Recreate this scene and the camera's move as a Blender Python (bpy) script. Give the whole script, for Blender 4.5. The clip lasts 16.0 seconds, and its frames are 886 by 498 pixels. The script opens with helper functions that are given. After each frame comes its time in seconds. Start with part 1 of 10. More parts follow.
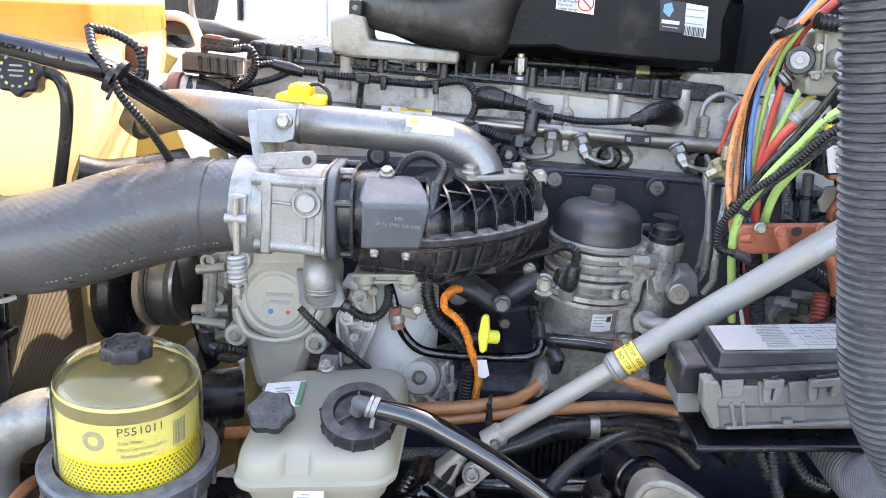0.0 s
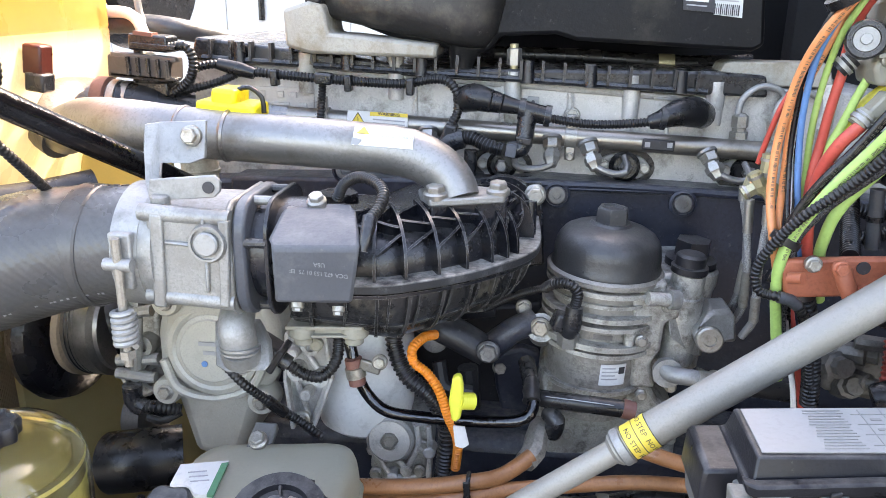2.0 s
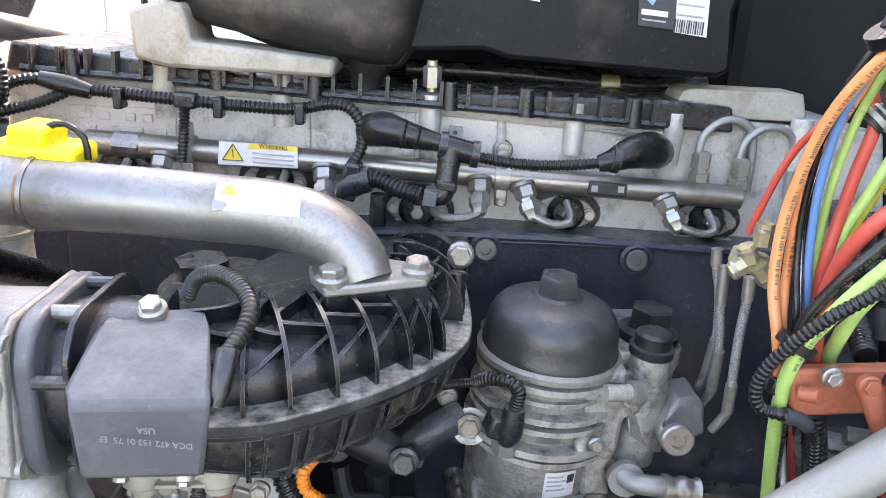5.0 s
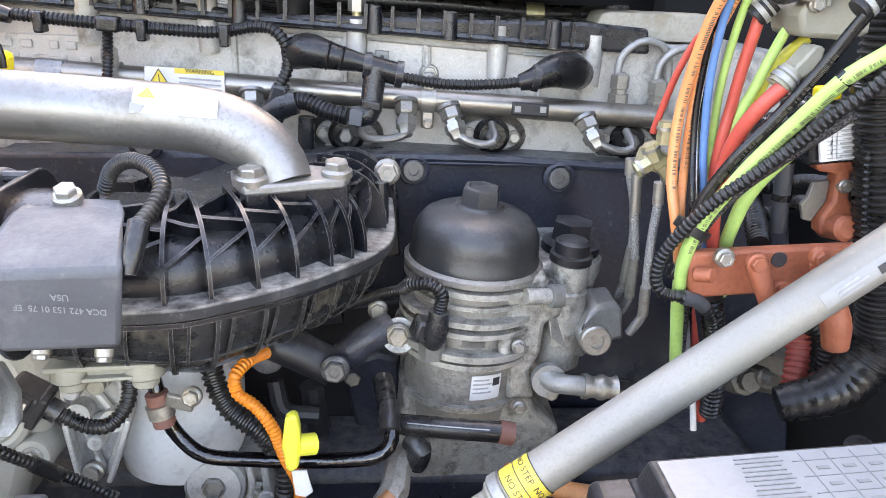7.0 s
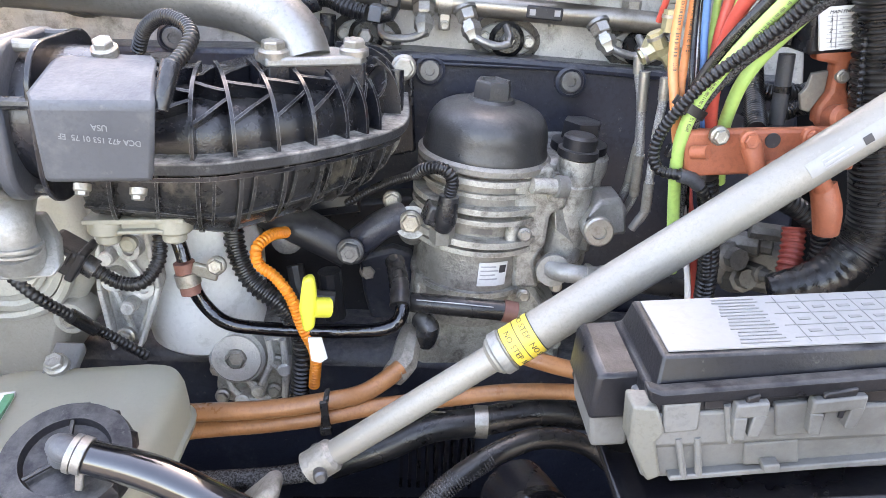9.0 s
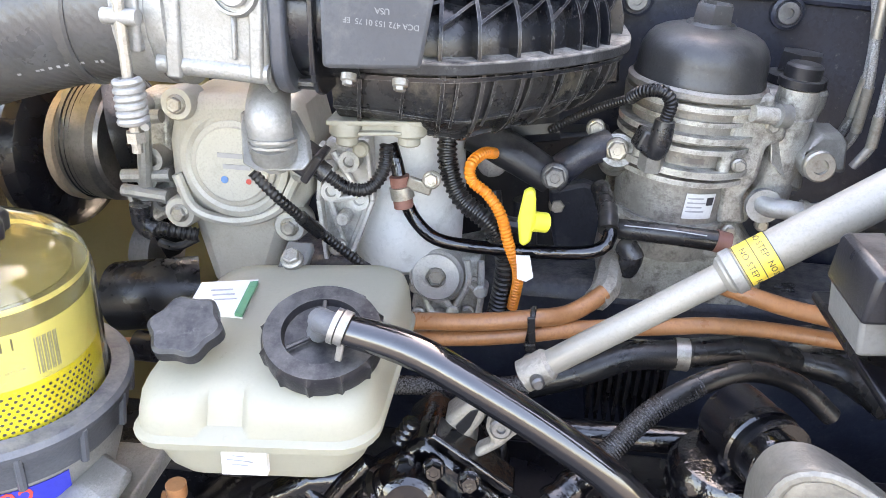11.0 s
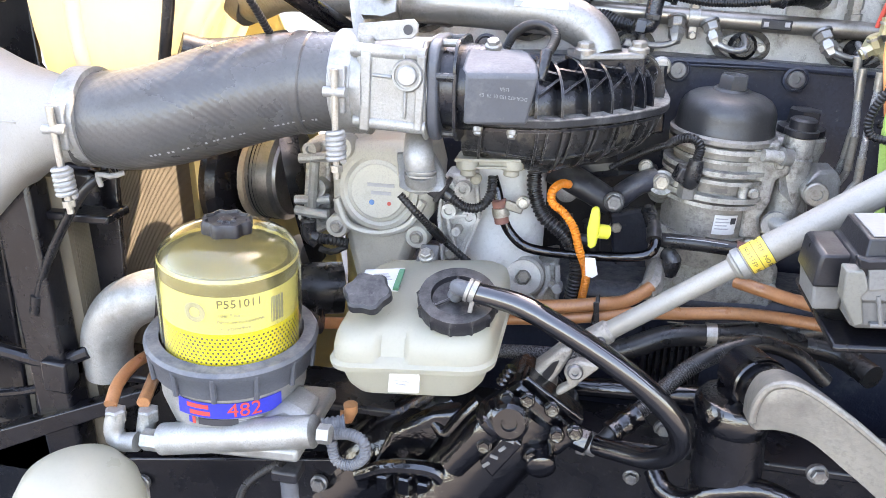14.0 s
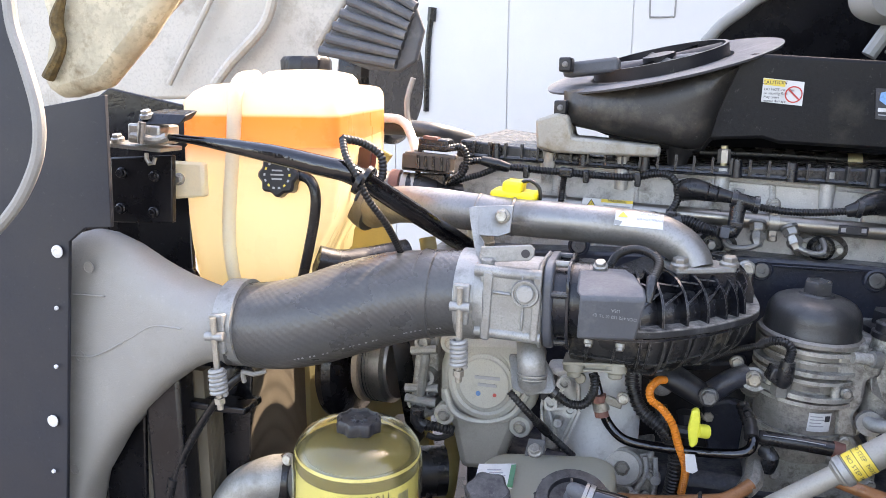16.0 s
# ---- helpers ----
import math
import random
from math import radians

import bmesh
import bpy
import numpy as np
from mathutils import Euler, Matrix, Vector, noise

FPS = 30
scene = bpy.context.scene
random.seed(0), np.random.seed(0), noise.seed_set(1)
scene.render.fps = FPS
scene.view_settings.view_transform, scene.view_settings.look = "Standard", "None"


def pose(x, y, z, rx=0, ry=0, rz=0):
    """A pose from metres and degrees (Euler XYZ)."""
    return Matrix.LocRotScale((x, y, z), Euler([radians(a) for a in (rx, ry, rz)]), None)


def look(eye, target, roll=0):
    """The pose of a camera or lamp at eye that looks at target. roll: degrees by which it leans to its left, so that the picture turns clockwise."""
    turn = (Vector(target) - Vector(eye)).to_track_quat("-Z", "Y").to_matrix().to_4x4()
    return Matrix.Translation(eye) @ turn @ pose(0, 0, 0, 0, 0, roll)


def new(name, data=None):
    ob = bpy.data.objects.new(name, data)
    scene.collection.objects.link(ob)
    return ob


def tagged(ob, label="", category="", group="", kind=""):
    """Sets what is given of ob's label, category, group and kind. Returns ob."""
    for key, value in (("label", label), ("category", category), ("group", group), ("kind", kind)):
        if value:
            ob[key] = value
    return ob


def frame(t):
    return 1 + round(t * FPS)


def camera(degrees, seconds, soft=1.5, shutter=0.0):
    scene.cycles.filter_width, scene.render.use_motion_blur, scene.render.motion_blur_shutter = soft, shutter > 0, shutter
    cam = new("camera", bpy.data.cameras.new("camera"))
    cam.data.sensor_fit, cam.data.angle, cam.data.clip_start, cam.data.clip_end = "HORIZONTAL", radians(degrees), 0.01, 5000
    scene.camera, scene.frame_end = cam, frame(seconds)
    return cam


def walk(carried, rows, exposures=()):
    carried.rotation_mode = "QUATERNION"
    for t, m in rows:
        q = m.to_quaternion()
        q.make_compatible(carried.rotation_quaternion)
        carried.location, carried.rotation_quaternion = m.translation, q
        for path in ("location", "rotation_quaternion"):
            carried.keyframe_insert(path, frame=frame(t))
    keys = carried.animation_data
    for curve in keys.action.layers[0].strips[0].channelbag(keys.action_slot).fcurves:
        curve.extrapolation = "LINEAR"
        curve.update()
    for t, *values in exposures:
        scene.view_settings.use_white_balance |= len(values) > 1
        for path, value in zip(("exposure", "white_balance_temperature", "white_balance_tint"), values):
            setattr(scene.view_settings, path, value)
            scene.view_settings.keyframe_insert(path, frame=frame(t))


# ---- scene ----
cam = camera(61.3, 16.0, soft=0.3)
PATH = [
    (0, (0.051, 0.171, 1.797), (-0.044, 2.075, 1.193), 2.4),
    (0.5, (0.097, 0.263, 1.787), (-0.009, 2.163, 1.173), 2.2),
    (1, (0.125, 0.3, 1.781), (-0.011, 2.197, 1.163), 1.8),
    (1.5, (0.142, 0.327, 1.78), (-0.03, 2.221, 1.16), 1.3),
    (2, (0.131, 0.396, 1.782), (-0.085, 2.287, 1.167), 0.6),
    (2.5, (0.08, 0.498, 1.79), (-0.166, 2.387, 1.181), 0.2),
    (3, (0.041, 0.551, 1.81), (-0.215, 2.44, 1.206), 0.0),
    (3.5, (0.043, 0.597, 1.818), (-0.177, 2.491, 1.213), 0.5),
    (4, (0.067, 0.62, 1.811), (-0.076, 2.518, 1.197), 1.3),
    (4.5, (0.088, 0.625, 1.808), (0.04, 2.524, 1.183), 2.2),
    (5, (0.108, 0.624, 1.802), (0.147, 2.519, 1.165), 2.6),
    (5.2, (0.114, 0.621, 1.801), (0.182, 2.514, 1.159), 2.7),
    (7.3, (0.144, 0.572, 1.747), (0.297, 2.434, 1.034), 2.4),
    (7.5, (0.145, 0.567, 1.742), (0.297, 2.426, 1.021), 2.5),
    (8, (0.147, 0.557, 1.723), (0.296, 2.405, 0.972), 2.7),
    (8.5, (0.154, 0.541, 1.709), (0.286, 2.377, 0.927), 3.0),
    (9, (0.153, 0.516, 1.705), (0.248, 2.341, 0.892), 3.2),
    (9.5, (0.138, 0.495, 1.686), (0.172, 2.307, 0.84), 3.3),
    (10, (0.107, 0.489, 1.655), (0.059, 2.288, 0.783), 3.1),
    (10.2, (0.094, 0.49, 1.65), (0.012, 2.285, 0.771), 2.9),
    (12.3, (0.051, 0.398, 1.65), (-0.282, 2.168, 0.781), 1.1),
    (12.5, (0.058, 0.372, 1.652), (-0.286, 2.142, 0.787), 0.9),
    (13, (0.068, 0.321, 1.664), (-0.294, 2.091, 0.807), 0.6),
    (13.5, (0.071, 0.28, 1.684), (-0.29, 2.063, 0.853), 0.9),
    (14, (0.056, 0.201, 1.719), (-0.314, 2.01, 0.949), 0.9),
    (14.5, (0.047, 0.116, 1.765), (-0.341, 1.953, 1.074), 0.8),
    (15, (0.023, 0.082, 1.794), (-0.41, 1.943, 1.202), 0.6),
    (15.5, (0.005, 0.1, 1.813), (-0.484, 1.976, 1.321), 0.3),
    (16, (-0.002, 0.116, 1.823), (-0.543, 1.997, 1.413), 0.1),
]
walk(cam, [(t, look(eye, target, roll)) for t, eye, target, roll in PATH], [(0.0, 3.42, 8000, 18), (1.0, 3.48, 8100, 18), (2.2, 3.44, 8150, 18), (3.0, 3.40, 8100, 20), (3.5, 3.38, 8050, 20), (4.0, 3.30, 8200, 20), (5.0, 3.57, 8450, 20), (8.0, 3.84, 8750, 20), (9.0, 3.97, 8750, 20), (10.0, 4.06, 8700, 20), (13.0, 4.00, 8400, 18), (14.0, 3.90, 8250, 20), (15.2, 3.52, 8000, 20), (16.0, 3.03, 8100, 20)])

# ---- light ----
world = bpy.data.worlds.new("world")
scene.world = world
world.use_nodes = True
wn = world.node_tree
sky = wn.nodes.new("ShaderNodeTexSky")
sky.sky_type = "NISHITA"
sky.sun_disc = False
SUN_DIR = Vector((0.40, 0.58, 0.71)).normalized()
sky.sun_elevation = math.asin(SUN_DIR.z)
sky.sun_rotation = math.atan2(SUN_DIR.x, SUN_DIR.y)
sky.dust_density = 2.0
wn.links.new(sky.outputs[0], wn.nodes["Background"].inputs[0])
wn.nodes["Background"].inputs[1].default_value = 0.15
sun_data = bpy.data.lights.new("sun", "SUN")
sun_data.energy, sun_data.angle, sun_data.color = 2.4, radians(0.6), (1.0, 0.95, 0.87)
sun = new("sun", sun_data)
sun.matrix_world = look(SUN_DIR * 20, (0, 0, 0))


# ---- geometry kit ----
class Geo:
    """Vertices and faces of one mesh."""

    def __init__(self):
        self.v, self.f = [], []

    def add(self, v, f):
        n = len(self.v)
        self.v += [tuple(p) for p in v]
        self.f += [tuple(i + n for i in q) for q in f]
        return self

    def rings(self, rings, cap=True, closed=False):
        n = len(rings[0])
        v = [p for r in rings for p in r]
        f = []
        m = len(rings)
        for a in range(m if closed else m - 1):
            b = (a + 1) % m
            for i in range(n):
                j = (i + 1) % n
                f.append((a * n + i, a * n + j, b * n + j, b * n + i))
        if cap and not closed:
            f.append(tuple(range(n))[::-1])
            f.append(tuple((m - 1) * n + i for i in range(n)))
        return self.add(v, f)

    def tube(self, pts, r, n=12, gap=0.008, rib=None, cap=True, flat=1.0):
        """A round bar or hose through pts. r: one radius or one for each point. rib: (pitch, depth) of corrugations."""
        pts = [Vector(p) for p in pts]
        rad = list(r) if isinstance(r, (list, tuple)) else [r] * len(pts)
        fine, frad = smooth_path(pts, rad)
        along = [0.0]
        for a, b in zip(fine, fine[1:]):
            along.append(along[-1] + (b - a).length)
        total = along[-1]
        step = rib[0] / 4 if rib else gap
        count = max(2, int(total / step) + 1) if (rib or len(pts) > 2) else 2
        at = np.linspace(0, total, count)
        xyz = np.array([[c for c in p] for p in fine])
        pos = [Vector([float(np.interp(s, along, xyz[:, k])) for k in range(3)]) for s in at]
        rr = [float(np.interp(s, along, frad)) for s in at]
        if rib:
            rr = [q * (1.0 if i % 4 < 2 else 1.0 - rib[1]) for i, q in enumerate(rr)]
        out, up = [], None
        for i, p in enumerate(pos):
            d = (pos[min(i + 1, count - 1)] - pos[max(i - 1, 0)]).normalized()
            if up is None:
                up = d.orthogonal().normalized()
            up = (up - d * up.dot(d)).normalized()
            side = d.cross(up)
            out.append([p + rr[i] * (math.cos(a) * up + flat * math.sin(a) * side) for a in np.linspace(0, 2 * math.pi, n, endpoint=False)])
        return self.rings(out, cap)

    def lathe(self, prof, base, axis=(0, 0, 1), n=32, turn=0.0):
        """prof: (radius, height) pairs up the axis from base."""
        m = stand(base, axis)
        angles = [turn + 2 * math.pi * i / n for i in range(n)]
        return self.rings([[m @ Vector((max(r, 1e-4) * math.cos(a), max(r, 1e-4) * math.sin(a), h)) for a in angles] for r, h in prof])

    def box(self, c, size, turn=(0, 0, 0)):
        m = pose(*c, *turn)
        x, y, z = (s / 2 for s in size)
        v = [m @ Vector((a, b, d)) for d in (-z, z) for a, b in ((-x, -y), (x, -y), (x, y), (-x, y))]
        return self.add(v, [(3, 2, 1, 0), (4, 5, 6, 7), (0, 1, 5, 4), (1, 2, 6, 5), (2, 3, 7, 6), (3, 0, 4, 7)])

    def slab(self, outline, depth):
        """An outline pushed back by depth (metres along y, or a vector)."""
        d = Vector((0, depth, 0)) if isinstance(depth, (int, float)) else Vector(depth)
        a = [Vector(p) for p in outline]
        return self.rings([a, [p + d for p in a]])


def stand(base, axis):
    """The pose at base with z along axis and x as near to the world's x as can be."""
    z = Vector(axis).normalized()
    x = Vector((1, 0, 0)) if abs(z.x) < 0.9 else Vector((0, 1, 0))
    x = (x - z * x.dot(z)).normalized()
    y = z.cross(x)
    return Matrix(((x.x, y.x, z.x, base[0]), (x.y, y.y, z.y, base[1]), (x.z, y.z, z.z, base[2]), (0, 0, 0, 1)))


def smooth_path(pts, rad):
    """Catmull-Rom through pts."""
    if len(pts) < 3:
        return pts, rad
    p = [2 * pts[0] - pts[1], *pts, 2 * pts[-1] - pts[-2]]
    q = [rad[0], *rad, rad[-1]]
    fine, fr = [], []
    for i in range(1, len(p) - 2):
        for k in range(12):
            t = k / 12
            fine.append(0.5 * (2 * p[i] + (p[i + 1] - p[i - 1]) * t + (2 * p[i - 1] - 5 * p[i] + 4 * p[i + 1] - p[i + 2]) * t * t + (3 * p[i] - p[i - 1] - 3 * p[i + 1] + p[i + 2]) * t ** 3))
            fr.append(q[i] + (q[i + 1] - q[i]) * t)
    return fine + [pts[-1]], fr + [rad[-1]]


def part(name, geo, material, parent=None, label="", bevel=0.0, smooth=35, clean=True):
    me = bpy.data.meshes.new(name)
    me.from_pydata(geo.v, [], geo.f)
    if clean:
        bm = bmesh.new()
        bm.from_mesh(me)
        bmesh.ops.recalc_face_normals(bm, faces=bm.faces)
        bm.to_mesh(me)
        bm.free()
    if smooth:
        me.polygons.foreach_set("use_smooth", [True] * len(me.polygons))
        me.set_sharp_from_angle(angle=radians(smooth))
    me.materials.append(material)
    ob = new(name, me)
    if parent is not None:
        ob.parent = parent
        ob.matrix_parent_inverse = base_of(parent).inverted()
    if label:
        tagged(ob, label)
    if bevel:
        mod = ob.modifiers.new("edge", "BEVEL")
        mod.width, mod.segments, mod.limit_method, mod.angle_limit = bevel, 2, "ANGLE", radians(40)
    return ob


def base_of(ob):
    return Matrix.Translation(ob.location) if ob.type == "EMPTY" else Matrix.Identity(4)


def thing(name, at, label, category, group="", kind=""):
    ob = new(name)
    ob.empty_display_size = 0.02
    ob.location = at
    return tagged(ob, label, category, group, kind)


def whole(name, geo, material, label, category, kind="", group="", bevel=0.0, smooth=35):
    return tagged(part(name, geo, material, None, "", bevel, smooth), label, category, group, kind)


def bolt(parent, at, axis=(0, -1, 0.1), r=0.009, material=None, tall=1.0, name="bolt"):
    """A flanged hexagon bolt, its head along axis."""
    r *= 0.7
    g = Geo()
    g.lathe([(r * 1.0, -0.004), (r * 1.28, -0.004), (r * 1.28, r * 0.14), (r * 1.05, r * 0.34)], at, axis, 18)
    g.lathe([(r, r * 0.2), (r, r * 0.85 * tall), (r * 0.86, r * 0.98 * tall), (r * 0.5, r * 0.96 * tall), (r * 0.45, r * 0.92 * tall)], at, axis, 6, turn=hash_turn(at))
    return part(name, g, material or ZINC, parent)


def hash_turn(at):
    return (at[0] * 91.7 + at[2] * 57.3) % 1.05


def words(parent, body, at, right, up, size, material, name="lettering", align="CENTER"):
    """Raised lettering on a plane through at."""
    cu = bpy.data.curves.new("words", "FONT")
    cu.body, cu.size, cu.align_x, cu.align_y, cu.extrude = body, size, align, "CENTER", 0.0002
    tmp = bpy.data.objects.new("words", cu)
    me = bpy.data.meshes.new_from_object(tmp)
    bpy.data.objects.remove(tmp)
    r, u = Vector(right).normalized(), Vector(up).normalized()
    n = r.cross(u)
    g = Geo().add([Vector(at) + v.co.x * r + v.co.y * u + v.co.z * n for v in me.vertices], [tuple(p.vertices) for p in me.polygons])
    bpy.data.meshes.remove(me)
    return part(name, g, material, parent, smooth=0)


def words_round(parent, body, base, axis, radius, mid, height, size, material, name="lettering"):
    """Lettering bent round an upright cylinder; mid: angle of its middle, in degrees from +x."""
    cu = bpy.data.curves.new("words", "FONT")
    cu.body, cu.size, cu.align_x, cu.align_y, cu.extrude, cu.resolution_u = body, size, "CENTER", "CENTER", 0.0002, 2
    tmp = bpy.data.objects.new("words", cu)
    me = bpy.data.meshes.new_from_object(tmp)
    bpy.data.objects.remove(tmp)
    m = stand(base, axis)
    g = Geo()
    pts = []
    for v in me.vertices:
        a = radians(mid) + v.co.x / radius
        pts.append(m @ Vector(((radius + v.co.z) * math.cos(a), (radius + v.co.z) * math.sin(a), height + v.co.y)))
    g.add(pts, [tuple(p.vertices) for p in me.polygons])
    bpy.data.meshes.remove(me)
    return part(name, g, material, parent, smooth=0)


def patch_round(base, axis, radius, a0, a1, h0, h1, n=14):
    """A thin bent label on an upright cylinder."""
    m = stand(base, axis)
    rings = []
    for k in range(n + 1):
        a = radians(a0 + (a1 - a0) * k / n)
        c, s = math.cos(a), math.sin(a)
        rings.append([m @ Vector((q * c, q * s, h)) for q, h in ((radius, h0), (radius + 0.0006, h0), (radius + 0.0006, h1), (radius, h1))])
    return Geo().rings(rings)


# ---- materials ----
def surface(name, colour, rough=0.5, metal=0.0, vary=0.18, scale=25.0, bump=0.08, grain=220.0, dirt=None, coat=0.0, dust=0.0, spec=0.5, speck=0.35, edge=0.0):
    """A worn surface: broad and fine tone changes, fine relief. dirt: (colour, amount, scale); dust: pale film on faces that look up."""
    m = bpy.data.materials.new(name)
    m.use_nodes = True
    nt = m.node_tree
    b = nt.nodes["Principled BSDF"]
    tc = nt.nodes.new("ShaderNodeTexCoord")

    def noise_node(s, detail=6, rough_=0.6):
        n = nt.nodes.new("ShaderNodeTexNoise")
        n.inputs["Scale"].default_value, n.inputs["Detail"].default_value, n.inputs["Roughness"].default_value = s, detail, rough_
        nt.links.new(tc.outputs["Object"], n.inputs["Vector"])
        return n

    def mix(a, c, f, mode="MIX"):
        x = nt.nodes.new("ShaderNodeMix")
        x.data_type, x.blend_type = "RGBA", mode
        for value, sock in ((a, x.inputs[6]), (c, x.inputs[7]), (f, x.inputs[0])):
            if hasattr(value, "links"):
                nt.links.new(value, sock)
            else:
                sock.default_value = value
        return x.outputs[2]

    def ramp(src, lo, hi, a=0.0, c=1.0):
        r = nt.nodes.new("ShaderNodeMapRange")
        r.inputs[1].default_value, r.inputs[2].default_value, r.inputs[3].default_value, r.inputs[4].default_value = lo, hi, a, c
        nt.links.new(src, r.inputs[0])
        return r.outputs[0]

    broad, fine = noise_node(scale), noise_node(grain, 3)
    dark = tuple(c * (1 - vary) for c in colour)
    light = tuple(min(1, c * (1 + vary)) for c in colour)
    col = mix((*dark, 1), (*light, 1), ramp(broad.outputs[0], 0.35, 0.65))
    col = mix(col, (*tuple(c * (1 - min(0.9, vary * 1.1)) for c in colour), 1), ramp(fine.outputs[0], 0.50, 0.62, 0, 0.8))
    base_tone = sum(colour) / 3
    if speck:
        sn = noise_node(95, 9, 0.78)
        tint = (0.20, 0.19, 0.175) if base_tone < 0.1 else tuple(c * 0.42 for c in colour)
        col = mix(col, (*tint, 1), ramp(sn.outputs[0], 0.60, 0.70, 0, speck))
        if base_tone >= 0.1:
            sl = noise_node(150, 5, 0.7)
            col = mix(col, (*tuple(min(0.85, c * 1.5) for c in colour), 1), ramp(sl.outputs[0], 0.60, 0.68, 0, speck * 0.7))
    if dirt:
        dn = noise_node(dirt[2], 8, 0.7)
        col = mix(col, (*dirt[0], 1), ramp(dn.outputs[0], 0.62 - dirt[1] * 0.3, 0.78 - dirt[1] * 0.2))
    if dust:
        geo = nt.nodes.new("ShaderNodeNewGeometry")
        sep = nt.nodes.new("ShaderNodeSeparateXYZ")
        nt.links.new(geo.outputs["Normal"], sep.inputs[0])
        upw = ramp(sep.outputs[2], 0.3, 1.0, 0, dust)
        dn = noise_node(60, 6, 0.7)
        mul = nt.nodes.new("ShaderNodeMath")
        mul.operation = "MULTIPLY"
        nt.links.new(upw, mul.inputs[0])
        nt.links.new(ramp(dn.outputs[0], 0.35, 0.65), mul.inputs[1])
        col = mix(col, (0.42, 0.40, 0.36, 1), mul.outputs[0])
    if edge:
        bv = nt.nodes.new("ShaderNodeBevel")
        bv.samples = 4
        bv.inputs["Radius"].default_value = 0.0013
        gn = nt.nodes.new("ShaderNodeNewGeometry")
        dot = nt.nodes.new("ShaderNodeVectorMath")
        dot.operation = "DOT_PRODUCT"
        nt.links.new(bv.outputs[0], dot.inputs[0])
        nt.links.new(gn.outputs["Normal"], dot.inputs[1])
        wear = nt.nodes.new("ShaderNodeMath")
        wear.operation = "MULTIPLY"
        nt.links.new(ramp(dot.outputs["Value"], 0.80, 0.99, edge, 0), wear.inputs[0])
        nt.links.new(ramp(noise_node(110, 6, 0.7).outputs[0], 0.38, 0.60), wear.inputs[1])
        worn = (0.20, 0.195, 0.185) if base_tone < 0.1 else tuple(min(0.8, c * 1.6) for c in colour)
        col = mix(col, (*worn, 1), wear.outputs[0])
    nt.links.new(col, b.inputs["Base Color"])
    b.inputs["Metallic"].default_value = metal
    b.inputs["Coat Weight"].default_value = coat
    b.inputs["Specular IOR Level"].default_value = spec
    nt.links.new(ramp(broad.outputs[0], 0.3, 0.7, max(0.04, rough - 0.1), min(1, rough + 0.1)), b.inputs["Roughness"])
    if bump:
        bp = nt.nodes.new("ShaderNodeBump")
        bp.inputs["Strength"].default_value, bp.inputs["Distance"].default_value = min(1, bump * 1.6), 0.002
        nt.links.new(fine.outputs[0], bp.inputs["Height"])
        nt.links.new(bp.outputs[0], b.inputs["Normal"])
    return m


def clear(name, colour, rough=0.05, ior=1.45):
    """Clear or tinted plastic."""
    m = bpy.data.materials.new(name)
    m.use_nodes = True
    b = m.node_tree.nodes["Principled BSDF"]
    b.inputs["Base Color"].default_value = (*colour, 1)
    b.inputs["Roughness"].default_value, b.inputs["IOR"].default_value = rough, ior
    b.inputs["Transmission Weight"].default_value = 1.0
    return m


def milky(name, colour, through_, share=0.5, rough=0.4, stain=None):
    """Translucent moulded plastic: light comes through from behind."""
    m = surface(name, colour, rough, 0, 0.06, 12, 0.03, 300, stain)
    nt = m.node_tree
    b = nt.nodes["Principled BSDF"]
    tr = nt.nodes.new("ShaderNodeBsdfTranslucent")
    tr.inputs[0].default_value = (*through_, 1)
    mx = nt.nodes.new("ShaderNodeMixShader")
    mx.inputs[0].default_value = share
    nt.links.new(b.outputs[0], mx.inputs[1])
    nt.links.new(tr.outputs[0], mx.inputs[2])
    nt.links.new(mx.outputs[0], nt.nodes["Material Output"].inputs[0])
    return m


GRIME = (0.05, 0.045, 0.04)
TAN = (0.30, 0.26, 0.20)
BLOCK = surface("block_paint", (0.018, 0.021, 0.033), 0.36, 0, 0.25, 14, 0.3, 160, ((0.07, 0.07, 0.078), 0.2, 9), spec=0.4, dust=0.25, speck=0.45, edge=0.4)
CAST = surface("cast_aluminium", (0.285, 0.285, 0.272), 0.46, 0.5, 0.14, 30, 0.16, 420, ((0.17, 0.16, 0.145), 0.42, 18), speck=0.55, edge=0.45)
DIRTY_CAST = surface("grimy_aluminium", (0.43, 0.42, 0.385), 0.46, 0.5, 0.18, 60, 0.25, 420, ((0.11, 0.10, 0.085), 0.45, 50), speck=0.75, edge=0.8)
HEAD = surface("head_aluminium", (0.50, 0.49, 0.465), 0.52, 0.4, 0.12, 20, 0.2, 380, ((0.16, 0.15, 0.13), 0.35, 25), speck=0.6, edge=0.5)
BRIGHT = surface("bright_aluminium", (0.31, 0.31, 0.30), 0.5, 0.5, 0.10, 30, 0.15, 300, ((0.19, 0.19, 0.18), 0.35, 40), speck=0.45, edge=0.3)
STEEL = surface("pipe_steel", (0.27, 0.265, 0.255), 0.45, 0.75, 0.14, 18, 0.08, 260, ((0.17, 0.155, 0.135), 0.35, 14), speck=0.45)
DARKSTEEL = surface("dark_steel", (0.24, 0.23, 0.22), 0.36, 0.9, 0.18, 40, 0.06, 300)
RAILSTEEL = surface("rail_steel", (0.31, 0.285, 0.25), 0.36, 0.85, 0.12, 20, 0.06, 300, ((0.18, 0.16, 0.13), 0.3, 18), speck=0.3)
